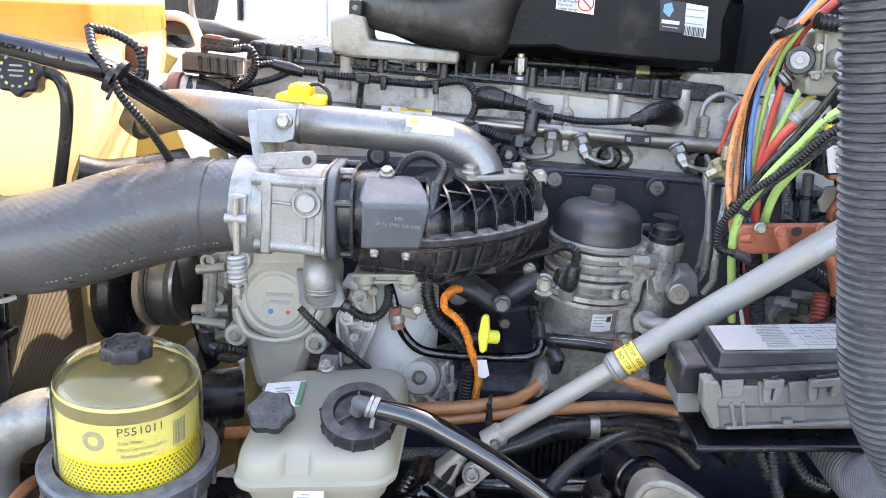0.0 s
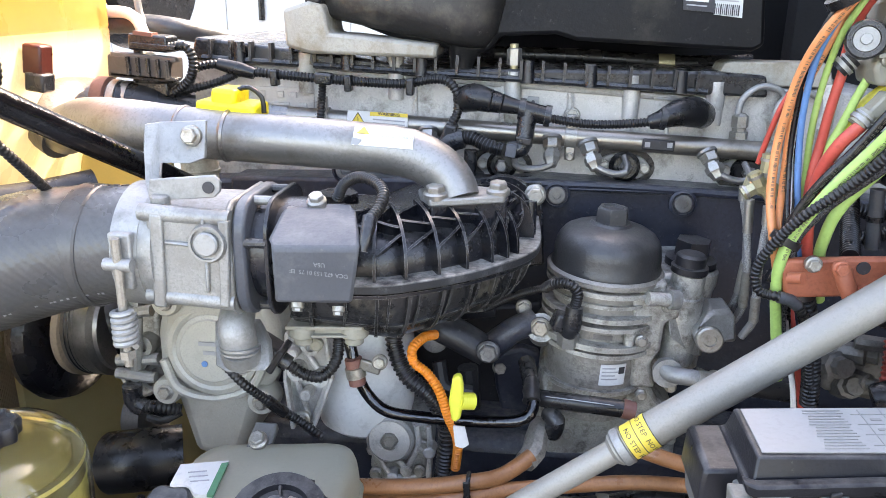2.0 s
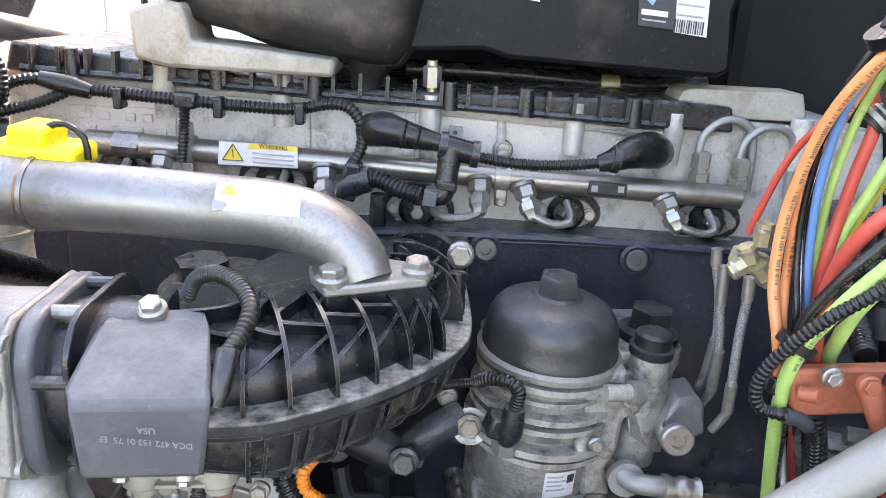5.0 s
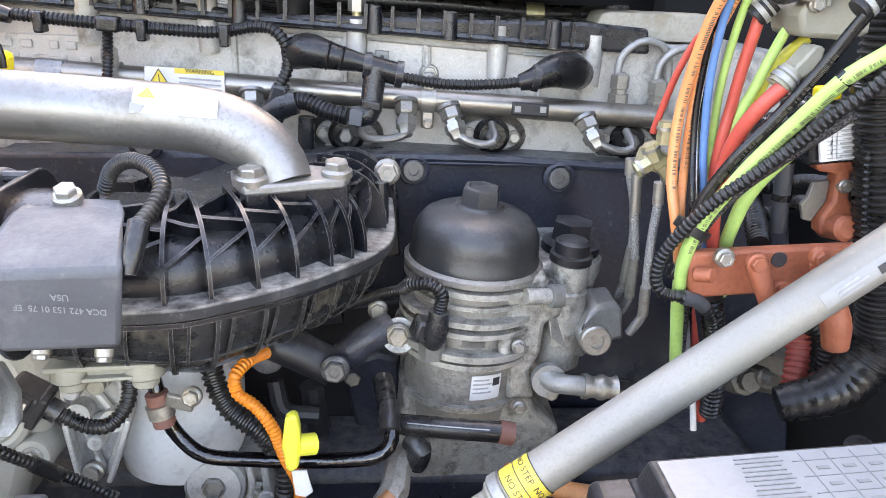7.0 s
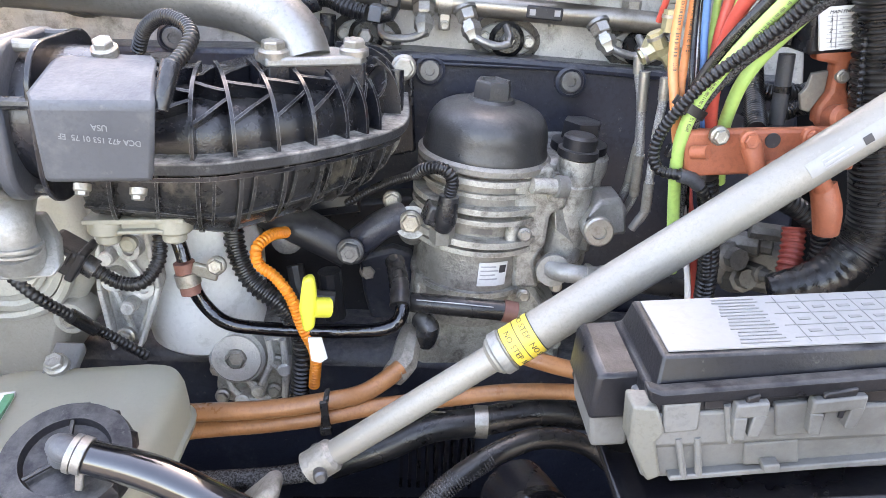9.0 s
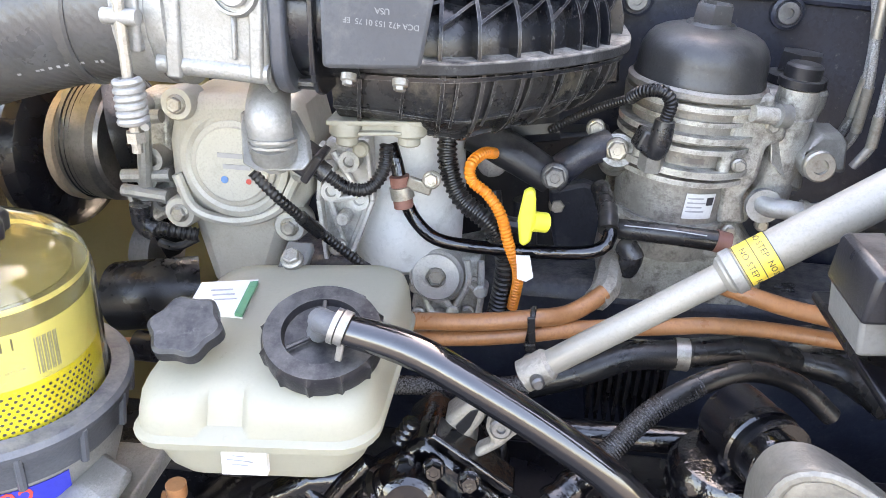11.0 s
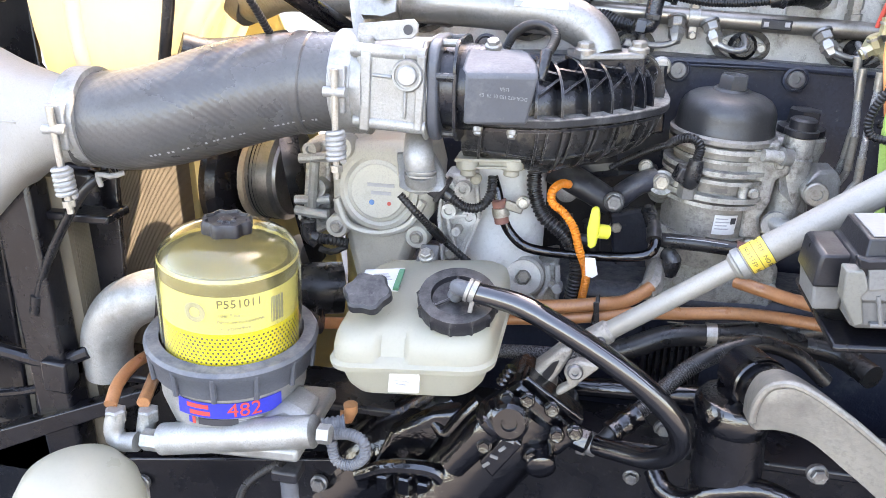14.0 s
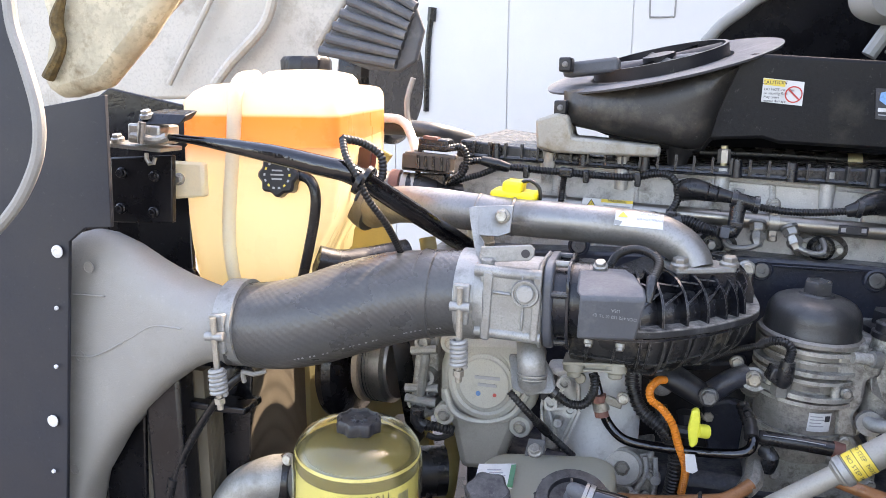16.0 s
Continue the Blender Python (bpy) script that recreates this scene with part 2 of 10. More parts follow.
AIRBOX = surface("black_air_box", (0.0075, 0.0075, 0.0085), 0.5, 0, 0.25, 10, 0.12, 200, ((0.03, 0.027, 0.022), 0.2, 9), spec=0.22, speck=0.25, edge=0.3)
CORNER = surface("dim_fittings", (0.13, 0.125, 0.115), 0.5, 0.5, 0.2, 40, 0.2, 300, ((0.05, 0.05, 0.045), 0.4, 30))
ZINC = surface("zinc_bolt", (0.37, 0.355, 0.32), 0.40, 0.75, 0.14, 60, 0.1, 400, ((0.22, 0.20, 0.17), 0.35, 60), speck=0.5, edge=0.3)
DARKBOLT = surface("dark_bolt", (0.16, 0.16, 0.16), 0.42, 0.7, 0.2, 60, 0.1, 400)
PLASTIC = surface("black_plastic", (0.013, 0.014, 0.017), 0.27, 0, 0.25, 30, 0.15, 500, ((0.05, 0.05, 0.053), 0.25, 20), dust=0.24, spec=0.5, speck=0.55, edge=0.95)
CONDUIT = surface("black_conduit", (0.010, 0.010, 0.011), 0.32, 0, 0.25, 60, 0.05, 400, dust=0.12, spec=0.4, speck=0.25)
RUBBER = surface("black_rubber", (0.010, 0.010, 0.011), 0.27, 0, 0.25, 25, 0.1, 400, dust=0.08, spec=0.4, speck=0.2)
GLOSS = surface("gloss_black", (0.0025, 0.0025, 0.0035), 0.11, 0, 0.2, 25, 0.35, 90, spec=0.75, speck=0)
CHASSIS = surface("chassis_black", (0.006, 0.006, 0.008), 0.28, 0, 0.3, 15, 0.15, 120, ((0.018, 0.018, 0.019), 0.2, 12), spec=0.4, speck=0.2, edge=0.2)
HOSE = surface("charge_hose", (0.062, 0.061, 0.060), 0.30, 0, 0.12, 10, 0.08, 300, ((0.085, 0.087, 0.092), 0.25, 8), dust=0.12, speck=0.2)
GREYBOX = surface("grey_cover", (0.085, 0.090, 0.100), 0.55, 0, 0.1, 14, 0.15, 300, ((0.14, 0.145, 0.15), 0.3, 16), dust=0.12, spec=0.3, speck=0.3, edge=0.5)
DUCT = surface("grey_duct", (0.26, 0.252, 0.236), 0.55, 0, 0.08, 10, 0.15, 500, ((0.22, 0.21, 0.19), 0.2, 9))
TANK = milky("tank_plastic", (0.405, 0.393, 0.325), (0.56, 0.545, 0.43), 0.42, 0.35, ((0.37, 0.36, 0.29), 0.15, 14))
COVER = clear("amber_cover", (0.96, 0.91, 0.62), 0.03)
COVER.node_tree.nodes["Principled BSDF"].inputs["Transmission Weight"].default_value = 0.98
YELLOW = surface("filter_yellow", (0.84, 0.74, 0.0), 0.5, 0, 0.06, 20, 0.05, speck=0.05)
PALEYELLOW = surface("filter_paper", (0.70, 0.66, 0.30), 0.6, 0, 0.08, 20, 0.05, speck=0.05)
YELLOWCAP = surface("yellow_cap", (0.85, 0.66, 0.02), 0.4, 0, 0.06, 30, 0.05, 300, ((0.5, 0.38, 0.05), 0.2, 30))
LIME = surface("lime_handle", (0.60, 0.58, 0.06), 0.4, 0, 0.06, 40, 0.05, speck=0.15)
NYLON = surface("brown_nylon", (0.30, 0.13, 0.055), 0.34, 0, 0.15, 30, 0.04, 300, ((0.16, 0.08, 0.04), 0.25, 25))
ORANGE = surface("orange_tube", (0.70, 0.26, 0.10), 0.4, 0, 0.1, 40, 0.03, speck=0.2)
RED = surface("red_tube", (0.52, 0.075, 0.055), 0.4, 0, 0.1, 40, 0.03, speck=0.2)
GREEN = surface("green_tube", (0.36, 0.55, 0.16), 0.4, 0, 0.1, 40, 0.03, speck=0.2)
BLUE = surface("blue_tube", (0.08, 0.20, 0.42), 0.4, 0, 0.1, 40, 0.03, speck=0.2)
OXIDE = surface("red_oxide", (0.36, 0.105, 0.055), 0.5, 0, 0.12, 30, 0.2, 250, ((0.20, 0.06, 0.04), 0.25, 25), speck=0.3, edge=0.4)
WHITE = surface("label_white", (0.62, 0.62, 0.61), 0.5, 0, 0.05, 30, 0.02, 200, ((0.42, 0.42, 0.40), 0.15, 40), speck=0.1)
LABELYELLOW = surface("label_yellow", (0.74, 0.55, 0.08), 0.5, 0, 0.08, 30, 0.02, speck=0.25)
INK = surface("ink", (0.03, 0.03, 0.035), 0.5, 0, 0.1)
GREYINK = surface("grey_ink", (0.33, 0.33, 0.34), 0.5, 0, 0.1)
BLUEINK = surface("blue_ink", (0.02, 0.03, 0.34), 0.4, 0, 0.1)
REDINK = surface("red_ink", (0.55, 0.05, 0.04), 0.4, 0, 0.1)
GREENINK = surface("green_ink", (0.06, 0.22, 0.12), 0.4, 0, 0.1)
PALEPLASTIC = surface("pale_plastic", (0.14, 0.14, 0.136), 0.5, 0, 0.10, 12, 0.1, 300, ((0.09, 0.09, 0.085), 0.4, 14), speck=0.6, edge=0.5)
WALLPAINT = surface("white_panel", (0.62, 0.61, 0.59), 0.5, 0, 0.03, 3, 0.02)
SHELL = surface("hood_shell", (0.46, 0.43, 0.38), 0.6, 0, 0.10, 5, 0.15, 120, ((0.25, 0.22, 0.18), 0.25, 6))
SIDEPANEL = surface("side_panel", (0.012, 0.014, 0.021), 0.6, 0, 0.12, 8, 0.06, 200, speck=0.15)
CONCRETE = surface("yard_ground", (0.105, 0.102, 0.10), 0.9, 0, 0.15, 3, 0.3, 80, ((0.12, 0.12, 0.11), 0.3, 1.5))
MESH = surface("radiator_core", (0.135, 0.115, 0.085), 0.6, 0.2, 0.08, 40, 0.1, 600, speck=0.15)
BRASS = surface("brass", (0.46, 0.42, 0.26), 0.4, 0.6, 0.12, 50, 0.05)
SLATE = surface("satin_black_plastic", (0.015, 0.015, 0.018), 0.36, 0, 0.2, 30, 0.08, 400, dust=0.15, spec=0.35, speck=0.3, edge=0.4)
GREYPAINT = surface("grey_paint", (0.60, 0.61, 0.60), 0.42, 0, 0.06, 14, 0.06, 200, ((0.33, 0.33, 0.32), 0.15, 20))
TANMETAL = surface("tan_hub", (0.34, 0.27, 0.20), 0.45, 0.5, 0.15, 20, 0.1)
BRAID = surface("black_braid", (0.075, 0.075, 0.080), 0.28, 0.4, 0.8, 650, 0.5, 700, speck=0.3)
STEELBRAID = surface("steel_braid", (0.42, 0.42, 0.41), 0.4, 0.8, 0.4, 600, 0.6, 700)
LIMEGREEN = surface("lime_tube", (0.50, 0.48, 0.06), 0.4, 0, 0.1, 40, 0.03, speck=0.2)
PALEMETAL = surface("pale_metal", (0.215, 0.20, 0.172), 0.45, 0.4, 0.15, 12, 0.15, 200, ((0.12, 0.11, 0.10), 0.35, 14))
GREYCONDUIT = surface("grey_conduit", (0.05, 0.052, 0.058), 0.4, 0, 0.2, 25, 0.05, 300, dust=0.3)
# near-black that carries the shade of the gaps behind the engine
SHADEBLACK = surface("bay_shade_black", (0.006, 0.006, 0.007), 0.85, 0, 0.3, 10, 0.1, speck=0)
CHARTINK = surface("chart_ink", (0.21, 0.21, 0.205), 0.5, 0, 0.1)

OILCAP = surface("oil_cap_plastic", (0.034, 0.034, 0.035), 0.36, 0, 0.2, 20, 0.12, 300, ((0.018, 0.018, 0.018), 0.3, 14), dust=0.12, speck=0.25, edge=0.3)
LEDGE = surface("dusty_plastic", (0.03, 0.031, 0.034), 0.5, 0, 0.25, 30, 0.2, 500, ((0.10, 0.10, 0.10), 0.3, 30), dust=1.0, spec=0.3, speck=0.6, edge=0.6)
REDCONDUIT = surface("dull_red_conduit", (0.28, 0.05, 0.035), 0.45, 0, 0.15, 30, 0.05)
CREAM = surface("cream_fitting", (0.245, 0.235, 0.19), 0.5, 0, 0.1, 30, 0.1, 300, ((0.25, 0.24, 0.19), 0.3, 30), edge=0.4)
RINGGREY = surface("adapter_ring", (0.060, 0.066, 0.078), 0.4, 0, 0.15, 20, 0.1, 300, dust=0.3, edge=0.4)
GREYBOXTEXT = surface("moulded_letters", (0.19, 0.20, 0.21), 0.4, 0, 0.1)
DULLINK = surface("dull_print", (0.09, 0.08, 0.06), 0.6, 0, 0.1)
AMBERTOP = surface("filter_end", (0.20, 0.165, 0.07), 0.5, 0, 0.1, 20, 0.05, speck=0.1)
YELLOWEDPLASTIC = surface("yellowed_plastic", (0.145, 0.142, 0.125), 0.5, 0, 0.1, 12, 0.1, 300, ((0.11, 0.10, 0.08), 0.35, 14), speck=0.4)
# worn castings, and the shade tone between the oil filter ribs
WORN_SHADE_CAST = surface("worn_and_shade_cast", (0.30, 0.28, 0.25), 0.5, 0.4, 0.2, 30, 0.4, 300, ((0.10, 0.09, 0.08), 0.4, 30), speck=0.6, edge=0.5)
STRUT = surface("strut_aluminium", (0.275, 0.260, 0.232), 0.48, 0.25, 0.07, 12, 0.10, 400, ((0.24, 0.22, 0.19), 0.25, 24), speck=0.25)
# brown patches are dust plus the sky's sheen painted into the colour
DUSTSHEENBLACK = surface("dust_and_sheen_black", (0.017, 0.016, 0.0155), 0.40, 0, 0.2, 8, 0.15, 200, ((0.085, 0.074, 0.058), 0.36, 7), dust=0.2, speck=0.4, edge=0.3)
# brown tones paint the sheen seen on a black sheet
BROWNSHEEN = surface("sheen_on_black_sheet", (0.075, 0.068, 0.056), 0.32, 0.2, 0.3, 6, 0.15, 120, ((0.13, 0.115, 0.09), 0.35, 9), speck=0.3)
REDBAND = surface("red_brown_sleeve", (0.15, 0.065, 0.05), 0.5, 0, 0.15)
FUELRING = surface("fuel_level", (0.80, 0.70, 0.30), 0.4, 0, 0.1, 20, 0.05, speck=0.05)
GRIMYPLASTIC = surface("grimy_plastic", (0.020, 0.020, 0.021), 0.26, 0, 0.3, 25, 0.2, 300, ((0.10, 0.09, 0.07), 0.32, 22), spec=0.5, speck=0.6, edge=1.0)
RIBBED = surface("ribbed_black_plastic", (0.010, 0.011, 0.015), 0.22, 0, 0.25, 30, 0.10, 500, ((0.04, 0.04, 0.043), 0.22, 26), dust=0.10, spec=0.5, speck=0.4, edge=0.9)
PUMPCAST = surface("pump_casting", (0.42, 0.405, 0.355), 0.5, 0.3, 0.08, 14, 0.08, 400, ((0.33, 0.31, 0.26), 0.3, 16), speck=0.2, edge=0.3)
PLUGRED = surface("dark_red_plug", (0.065, 0.014, 0.010), 0.35, 0, 0.15)
CANISTER = surface("pale_canister", (0.40, 0.37, 0.30), 0.5, 0, 0.12, 20, 0.1, 300, ((0.2, 0.18, 0.14), 0.35, 25))
CHARTPAPER = surface("chart_paper", (0.27, 0.27, 0.265), 0.45, 0, 0.05, 30, 0.02, 200, ((0.27, 0.27, 0.26), 0.25, 20), speck=0.15)
ORANGECONDUIT = surface("orange_conduit", (0.75, 0.22, 0.02), 0.4, 0, 0.1, 40, 0.03, speck=0.2)
HOSEGLOSS = surface("wet_black_hose", (0.005, 0.005, 0.006), 0.12, 0, 0.2, 25, 0.03, 200, ((0.015, 0.015, 0.015), 0.12, 30), spec=1.0, speck=0.1)

# ---- setting ----
whole("ground", Geo().box((0, 5, -0.05), (120, 120, 0.1)), CONCRETE, "grey concrete yard under the truck", "ground", "structure")
wall = whole("backdrop_trailer", Geo().box((0, 5.2, 2.4), (24, 0.1, 3.6)), WALLPAINT, "white panelled trailer side behind the engine bay", "trailer", "structure", bevel=0.01)
for k in range(12):
    part("panel", Geo().box((-4.58 + 0.795 * k, 5.146, 2.4), (0.789, 0.012, 3.55)), WALLPAINT, wall, bevel=0.004)
hatch = [(-0.11, 2.60), (-0.11, 2.31), (-0.09, 2.285), (0.02, 2.285), (0.04, 2.31), (0.04, 2.60)]
part("hatch_seam", Geo().tube([(x, 5.138, z) for x, z in hatch], 0.006, 6), DUCT, wall)


# chassis rail along the bay
rail = thing("chassis_rail", (0.1, 1.05, 0.95), "black painted steel chassis rail below the engine", "chassis rail", kind="structure")
part("web", Geo().box((0.2, 1.10, 0.98), (2.6, 0.02, 0.27)), CHASSIS, rail, bevel=0.004)
part("flange", Geo().box((0.2, 1.07, 1.115), (2.6, 0.09, 0.014)), CHASSIS, rail, bevel=0.004)
for x in (-0.55, -0.4, -0.2, 0.15, 0.3, 0.5):
    bolt(rail, (x, 1.09, 0.99 + 0.03 * (x > 0)), (0, -1, 0), 0.013, DARKBOLT)
# cab box made tall enough to keep the sun off the engine
cab = whole("cab", Geo().box((1.75, 1.95, 2.15), (2.0, 2.3, 2.9)), SHADEBLACK, "truck cab behind the engine bay", "cab", "structure", bevel=0.08)
# black plane painted as the shade at the cab side
whole("firewall", Geo().slab([(0.56, 1.75, 0.6), (1.9, 1.45, 0.6), (1.9, 1.45, 2.6), (0.56, 1.75, 2.6)], 0.05), SHADEBLACK, "black plane standing in for the deep shade at the cab firewall", "firewall", "structure")
# added black sheet: fills the gap behind the head with painted shade
whole("shade_backing", Geo().slab([(-0.12, 1.95, 1.5), (0.62, 1.95, 1.45), (0.62, 1.95, 1.84), (-0.02, 1.95, 1.84), (-0.12, 1.95, 1.74)], 0.03), SHADEBLACK, "added black sheet for the shaded gap behind the cylinder head", "cover", "structure")
# added dark floor, stands in for the shade below the engine
under = whole("dark_floor", Geo().box((0.0, 1.45, 0.72), (2.6, 1.6, 0.03)), CHASSIS, "added dark sheet that keeps the space under the engine black", "shield", "structure", bevel=0.005)

# ---- engine block ----
SLOPE = Vector((1, 0, -0.06)).normalized()
block = thing("engine_block", (0.15, 1.6, 0.75), "dark painted cast engine block with round plugs", "engine")
g = Geo().slab([(-0.30606, 1.435, 1.5411), (0.15227, 1.435, 1.5535), (0.6344, 1.435, 1.5363), (0.75, 1.435, 0.95), (-0.30, 1.435, 0.95)], 0.5)
part("casting", g, BLOCK, block, bevel=0.006)
part("front_cover", Geo().slab([(-0.415, 1.445, 1.530), (-0.300, 1.445, 1.536), (-0.300, 1.445, 1.36), (-0.36, 1.445, 1.36), (-0.405, 1.445, 1.44)], 0.16), BLOCK, block, bevel=0.006)
part("top_ledge", Geo().tube([(0.044001, 1.43, 1.5483), (0.26125, 1.43, 1.5478), (0.45593, 1.43, 1.5402)], 0.006, 8), BLOCK, block)
part("rib", Geo().slab([(0.15547, 1.425, 1.5454), (0.4274, 1.425, 1.5456), (0.4294, 1.425, 1.5409), (0.15571, 1.425, 1.5407)], 0.02), BLOCK, block, bevel=0.002)
for at in ((0.17232, 1.43, 1.5343), (0.34464, 1.43, 1.5285), (-0.12905, 1.43, 1.5587)):
    at = Vector(at)
    boss = Geo().lathe([(0.019, -0.004), (0.019, 0.006), (0.0155, 0.008), (0.0155, 0.004), (0.0135, 0.004)], at + Vector((0, 0.0, 0)), (0, -1, 0.05), 28)
    part("plug_boss", boss, BLOCK, block)
    part("plug", Geo().lathe([(0.0125, 0.0), (0.0125, 0.0085), (0.0115, 0.0095), (0.0058, 0.0095), (0.0055, 0.006)], at, (0, -1, 0.05), 24), DARKBOLT, block)

# ---- cylinder head, valve cover ----
head = thing("cylinder_head", (0.1, 1.7, 1.56), "grey cast aluminium cylinder head with ribs and bosses", "cylinder head")
part("casting", Geo().slab([(-0.37541, 1.49, 1.7105), (0.38929, 1.49, 1.684), (0.63435, 1.49, 1.6739), (0.67166, 1.49, 1.511), (0.47284, 1.49, 1.5329), (0.052818, 1.49, 1.5385), (-0.39436, 1.49, 1.5202)], 0.4), HEAD, head, bevel=0.004)
part("rim", Geo().tube([(-0.37406, 1.487, 1.7034), (-0.22993, 1.487, 1.6953), (-0.026347, 1.487, 1.6856), (0.1026, 1.487, 1.6791), (0.3782, 1.487, 1.6625)], 0.005, 8), HEAD, head)
part("shelf", Geo().slab([(0.067213, 1.47, 1.5534), (0.4706, 1.47, 1.5428), (0.47152, 1.47, 1.5372), (0.067379, 1.47, 1.5451)], 0.03), HEAD, head, bevel=0.002)
for p in ((0.18524, 1.487, 1.6537), (0.32391, 1.487, 1.6191), (-0.036658, 1.487, 1.6451), (0.090515, 1.487, 1.6501)):
    part("rib", Geo().tube([Vector(p) + Vector((0, 0, 0.035)), Vector(p) - Vector((0, 0, 0.035))], 0.0035, 8), HEAD, head)
for p in ((0.10432, 1.485, 1.6672), (0.27046, 1.485, 1.6652), (0.38474, 1.485, 1.6585), (0.53355, 1.485, 1.6577), (-0.1979, 1.485, 1.6905), (-0.064465, 1.485, 1.6844)):
    q = Vector(p)
    part("boss", Geo().lathe([(0.011, -0.03), (0.0125, 0.0), (0.0125, 0.03)], q, (0, 0, 1), 16), HEAD, head)
part("number_plate", Geo().slab([(-0.30774, 1.487, 1.6682), (-0.18623, 1.487, 1.6678), (-0.18857, 1.487, 1.6353), (-0.31168, 1.487, 1.6345)], 0.006), HEAD, head, bevel=0.001)
for p, w in (((-0.29054, 1.486, 1.6582), 22), ((-0.26816, 1.486, 1.6577), 20), ((-0.23809, 1.486, 1.657), 16), ((-0.21887, 1.486, 1.6564), 18), ((-0.28586, 1.486, 1.6422), 24), ((-0.24405, 1.486, 1.6412), 60), ((-0.20472, 1.486, 1.6401), 20)):
    part("cast_mark", Geo().box(p, (w * 0.00062, 0.004, 0.009)), HEAD, head, bevel=0.001)

part("rib", Geo().tube([(0.187, 1.486, 1.668), (0.188, 1.486, 1.646)], 0.0045, 8), HEAD, head)
bolt(head, (0.190, 1.485, 1.637), (0, -1, 0.1), 0.0135)
part("tag_plate", Geo().box((0.134, 1.487, 1.655), (0.0165, 0.004, 0.0145), (0, 4, 0)), BRIGHT, head, "small bright tag plate", bevel=0.001)
part("tag_hole", Geo().lathe([(0.0025, 0), (0.0025, 0.0006)], (0.134, 1.4848, 1.655), (0, -1, 0), 12), INK, head)
part("bright_strip", Geo().box((0.035, 1.484, 1.6745), (0.060, 0.006, 0.004), (0, 3, 0)), BRIGHT, head, bevel=0.001)
part("bright_strip", Geo().box((0.325, 1.484, 1.6635), (0.050, 0.006, 0.004), (0, 3, 0)), BRIGHT, head, bevel=0.001)

valve = thing("valve_cover", (0.1, 1.7, 1.69), "black plastic valve cover with moulded ribs", "valve cover")
part("lid", Geo().slab([(-0.35878, 1.475, 1.7378), (0.00088562, 1.475, 1.6994), (0.102, 1.475, 1.7003), (0.36931, 1.475, 1.7026), (0.44704, 1.475, 1.698), (0.45184, 1.475, 1.6687), (0.37359, 1.475, 1.6709), (0.10262, 1.475, 1.6821), (0.00083175, 1.475, 1.6857), (-0.36908, 1.475, 1.7055)], 0.42), PLASTIC, valve, bevel=0.004)
VA, VB = Vector((-0.34649, 1.468, 1.7234)), Vector((0.36902, 1.468, 1.6896))
part("lip", Geo().tube([VA - Vector((0, 0, 0.014)), VB - Vector((0, 0, 0.014))], 0.0045, 8), PLASTIC, valve)
for k in range(24):
    q = VA.lerp(VB, (k + 0.5) / 24)
    part("rib", Geo().box(q, (0.004, 0.016, 0.026), (0, 2, 0)), PLASTIC, valve)
for k in (0.08, 0.3, 0.45, 0.66, 0.78, 0.95):
    q = VA.lerp(VB, k)
    part("bolt_tower", Geo().lathe([(0.009, -0.018), (0.0075, 0.012), (0.005, 0.013)], q + Vector((0, -0.002, 0)), (0, 0, 1), 14), PLASTIC, valve)

# ---- fuel rail and injector lines ----
RA, RB = Vector((-0.28185, 1.46, 1.6327)), Vector((0.46448, 1.46, 1.5972))
frail = thing("fuel_rail", tuple((RA + RB) / 2), "long steel common fuel rail with warning label", "fuel rail")
part("pipe", Geo().lathe([(0.0105, 0), (0.0135, 0.004), (0.0135, (RB - RA).length), (0.010, (RB - RA).length)], RA, RB - RA, 28), RAILSTEEL, frail)
part("end_fitting", Geo().lathe([(0.009, -0.03), (0.009, 0.0), (0.0155, 0.0), (0.0155, 0.028), (0.0135, 0.03)], RA + (RB - RA).normalized() * 0.035, RB - RA, 6), DARKSTEEL, frail)
for u in (0.155, 0.63):
    q = RA.lerp(RB, u)
    part("clamp", Geo().lathe([(0.0165, -0.008), (0.0165, 0.008)], q, RB - RA, 24), ZINC, frail)
    for s in (1, -1):
        part("clamp_lug", Geo().box(q + Vector((0, -0.004, 0.022 * s)), (0.014, 0.012, 0.02)), ZINC, frail, bevel=0.002)
        bolt(frail, q + Vector((0, -0.010, 0.026 * s)), (0, -1, 0), 0.0072)
q = RA.lerp(RB, 0.79) + Vector((0, -0.0125, 0.0))
part("maker_plate", Geo().box(q, (0.044, 0.006, 0.015), (0, 3, 0)), INK, frail, bevel=0.002)
for d in (-0.015, 0.015):
    part("code_mark", Geo().box(q + Vector((d, -0.0035, 0.0006)), (0.007, 0.001, 0.007)), GREYINK, frail)

warn = thing("warning_label", (-0.086096, 1.444, 1.6275), "white and yellow warning label wrapped on the fuel rail", "label")
part("sheet", Geo().slab([(-0.12719, 1.4445, 1.6415), (-0.04103, 1.4445, 1.6386), (-0.041543, 1.4445, 1.6144), (-0.12985, 1.4445, 1.6155)], 0.003), WHITE, warn)
part("band", Geo().slab([(-0.09478, 1.4435, 1.6405), (-0.040849, 1.4435, 1.6388), (-0.040957, 1.4435, 1.6337), (-0.095017, 1.4435, 1.6348)], 0.001), LABELYELLOW, warn)
part("triangle", Geo().slab([(-0.11218, 1.4435, 1.6392), (-0.10123, 1.4435, 1.6206), (-0.12429, 1.4435, 1.621)], 0.001), LABELYELLOW, warn)
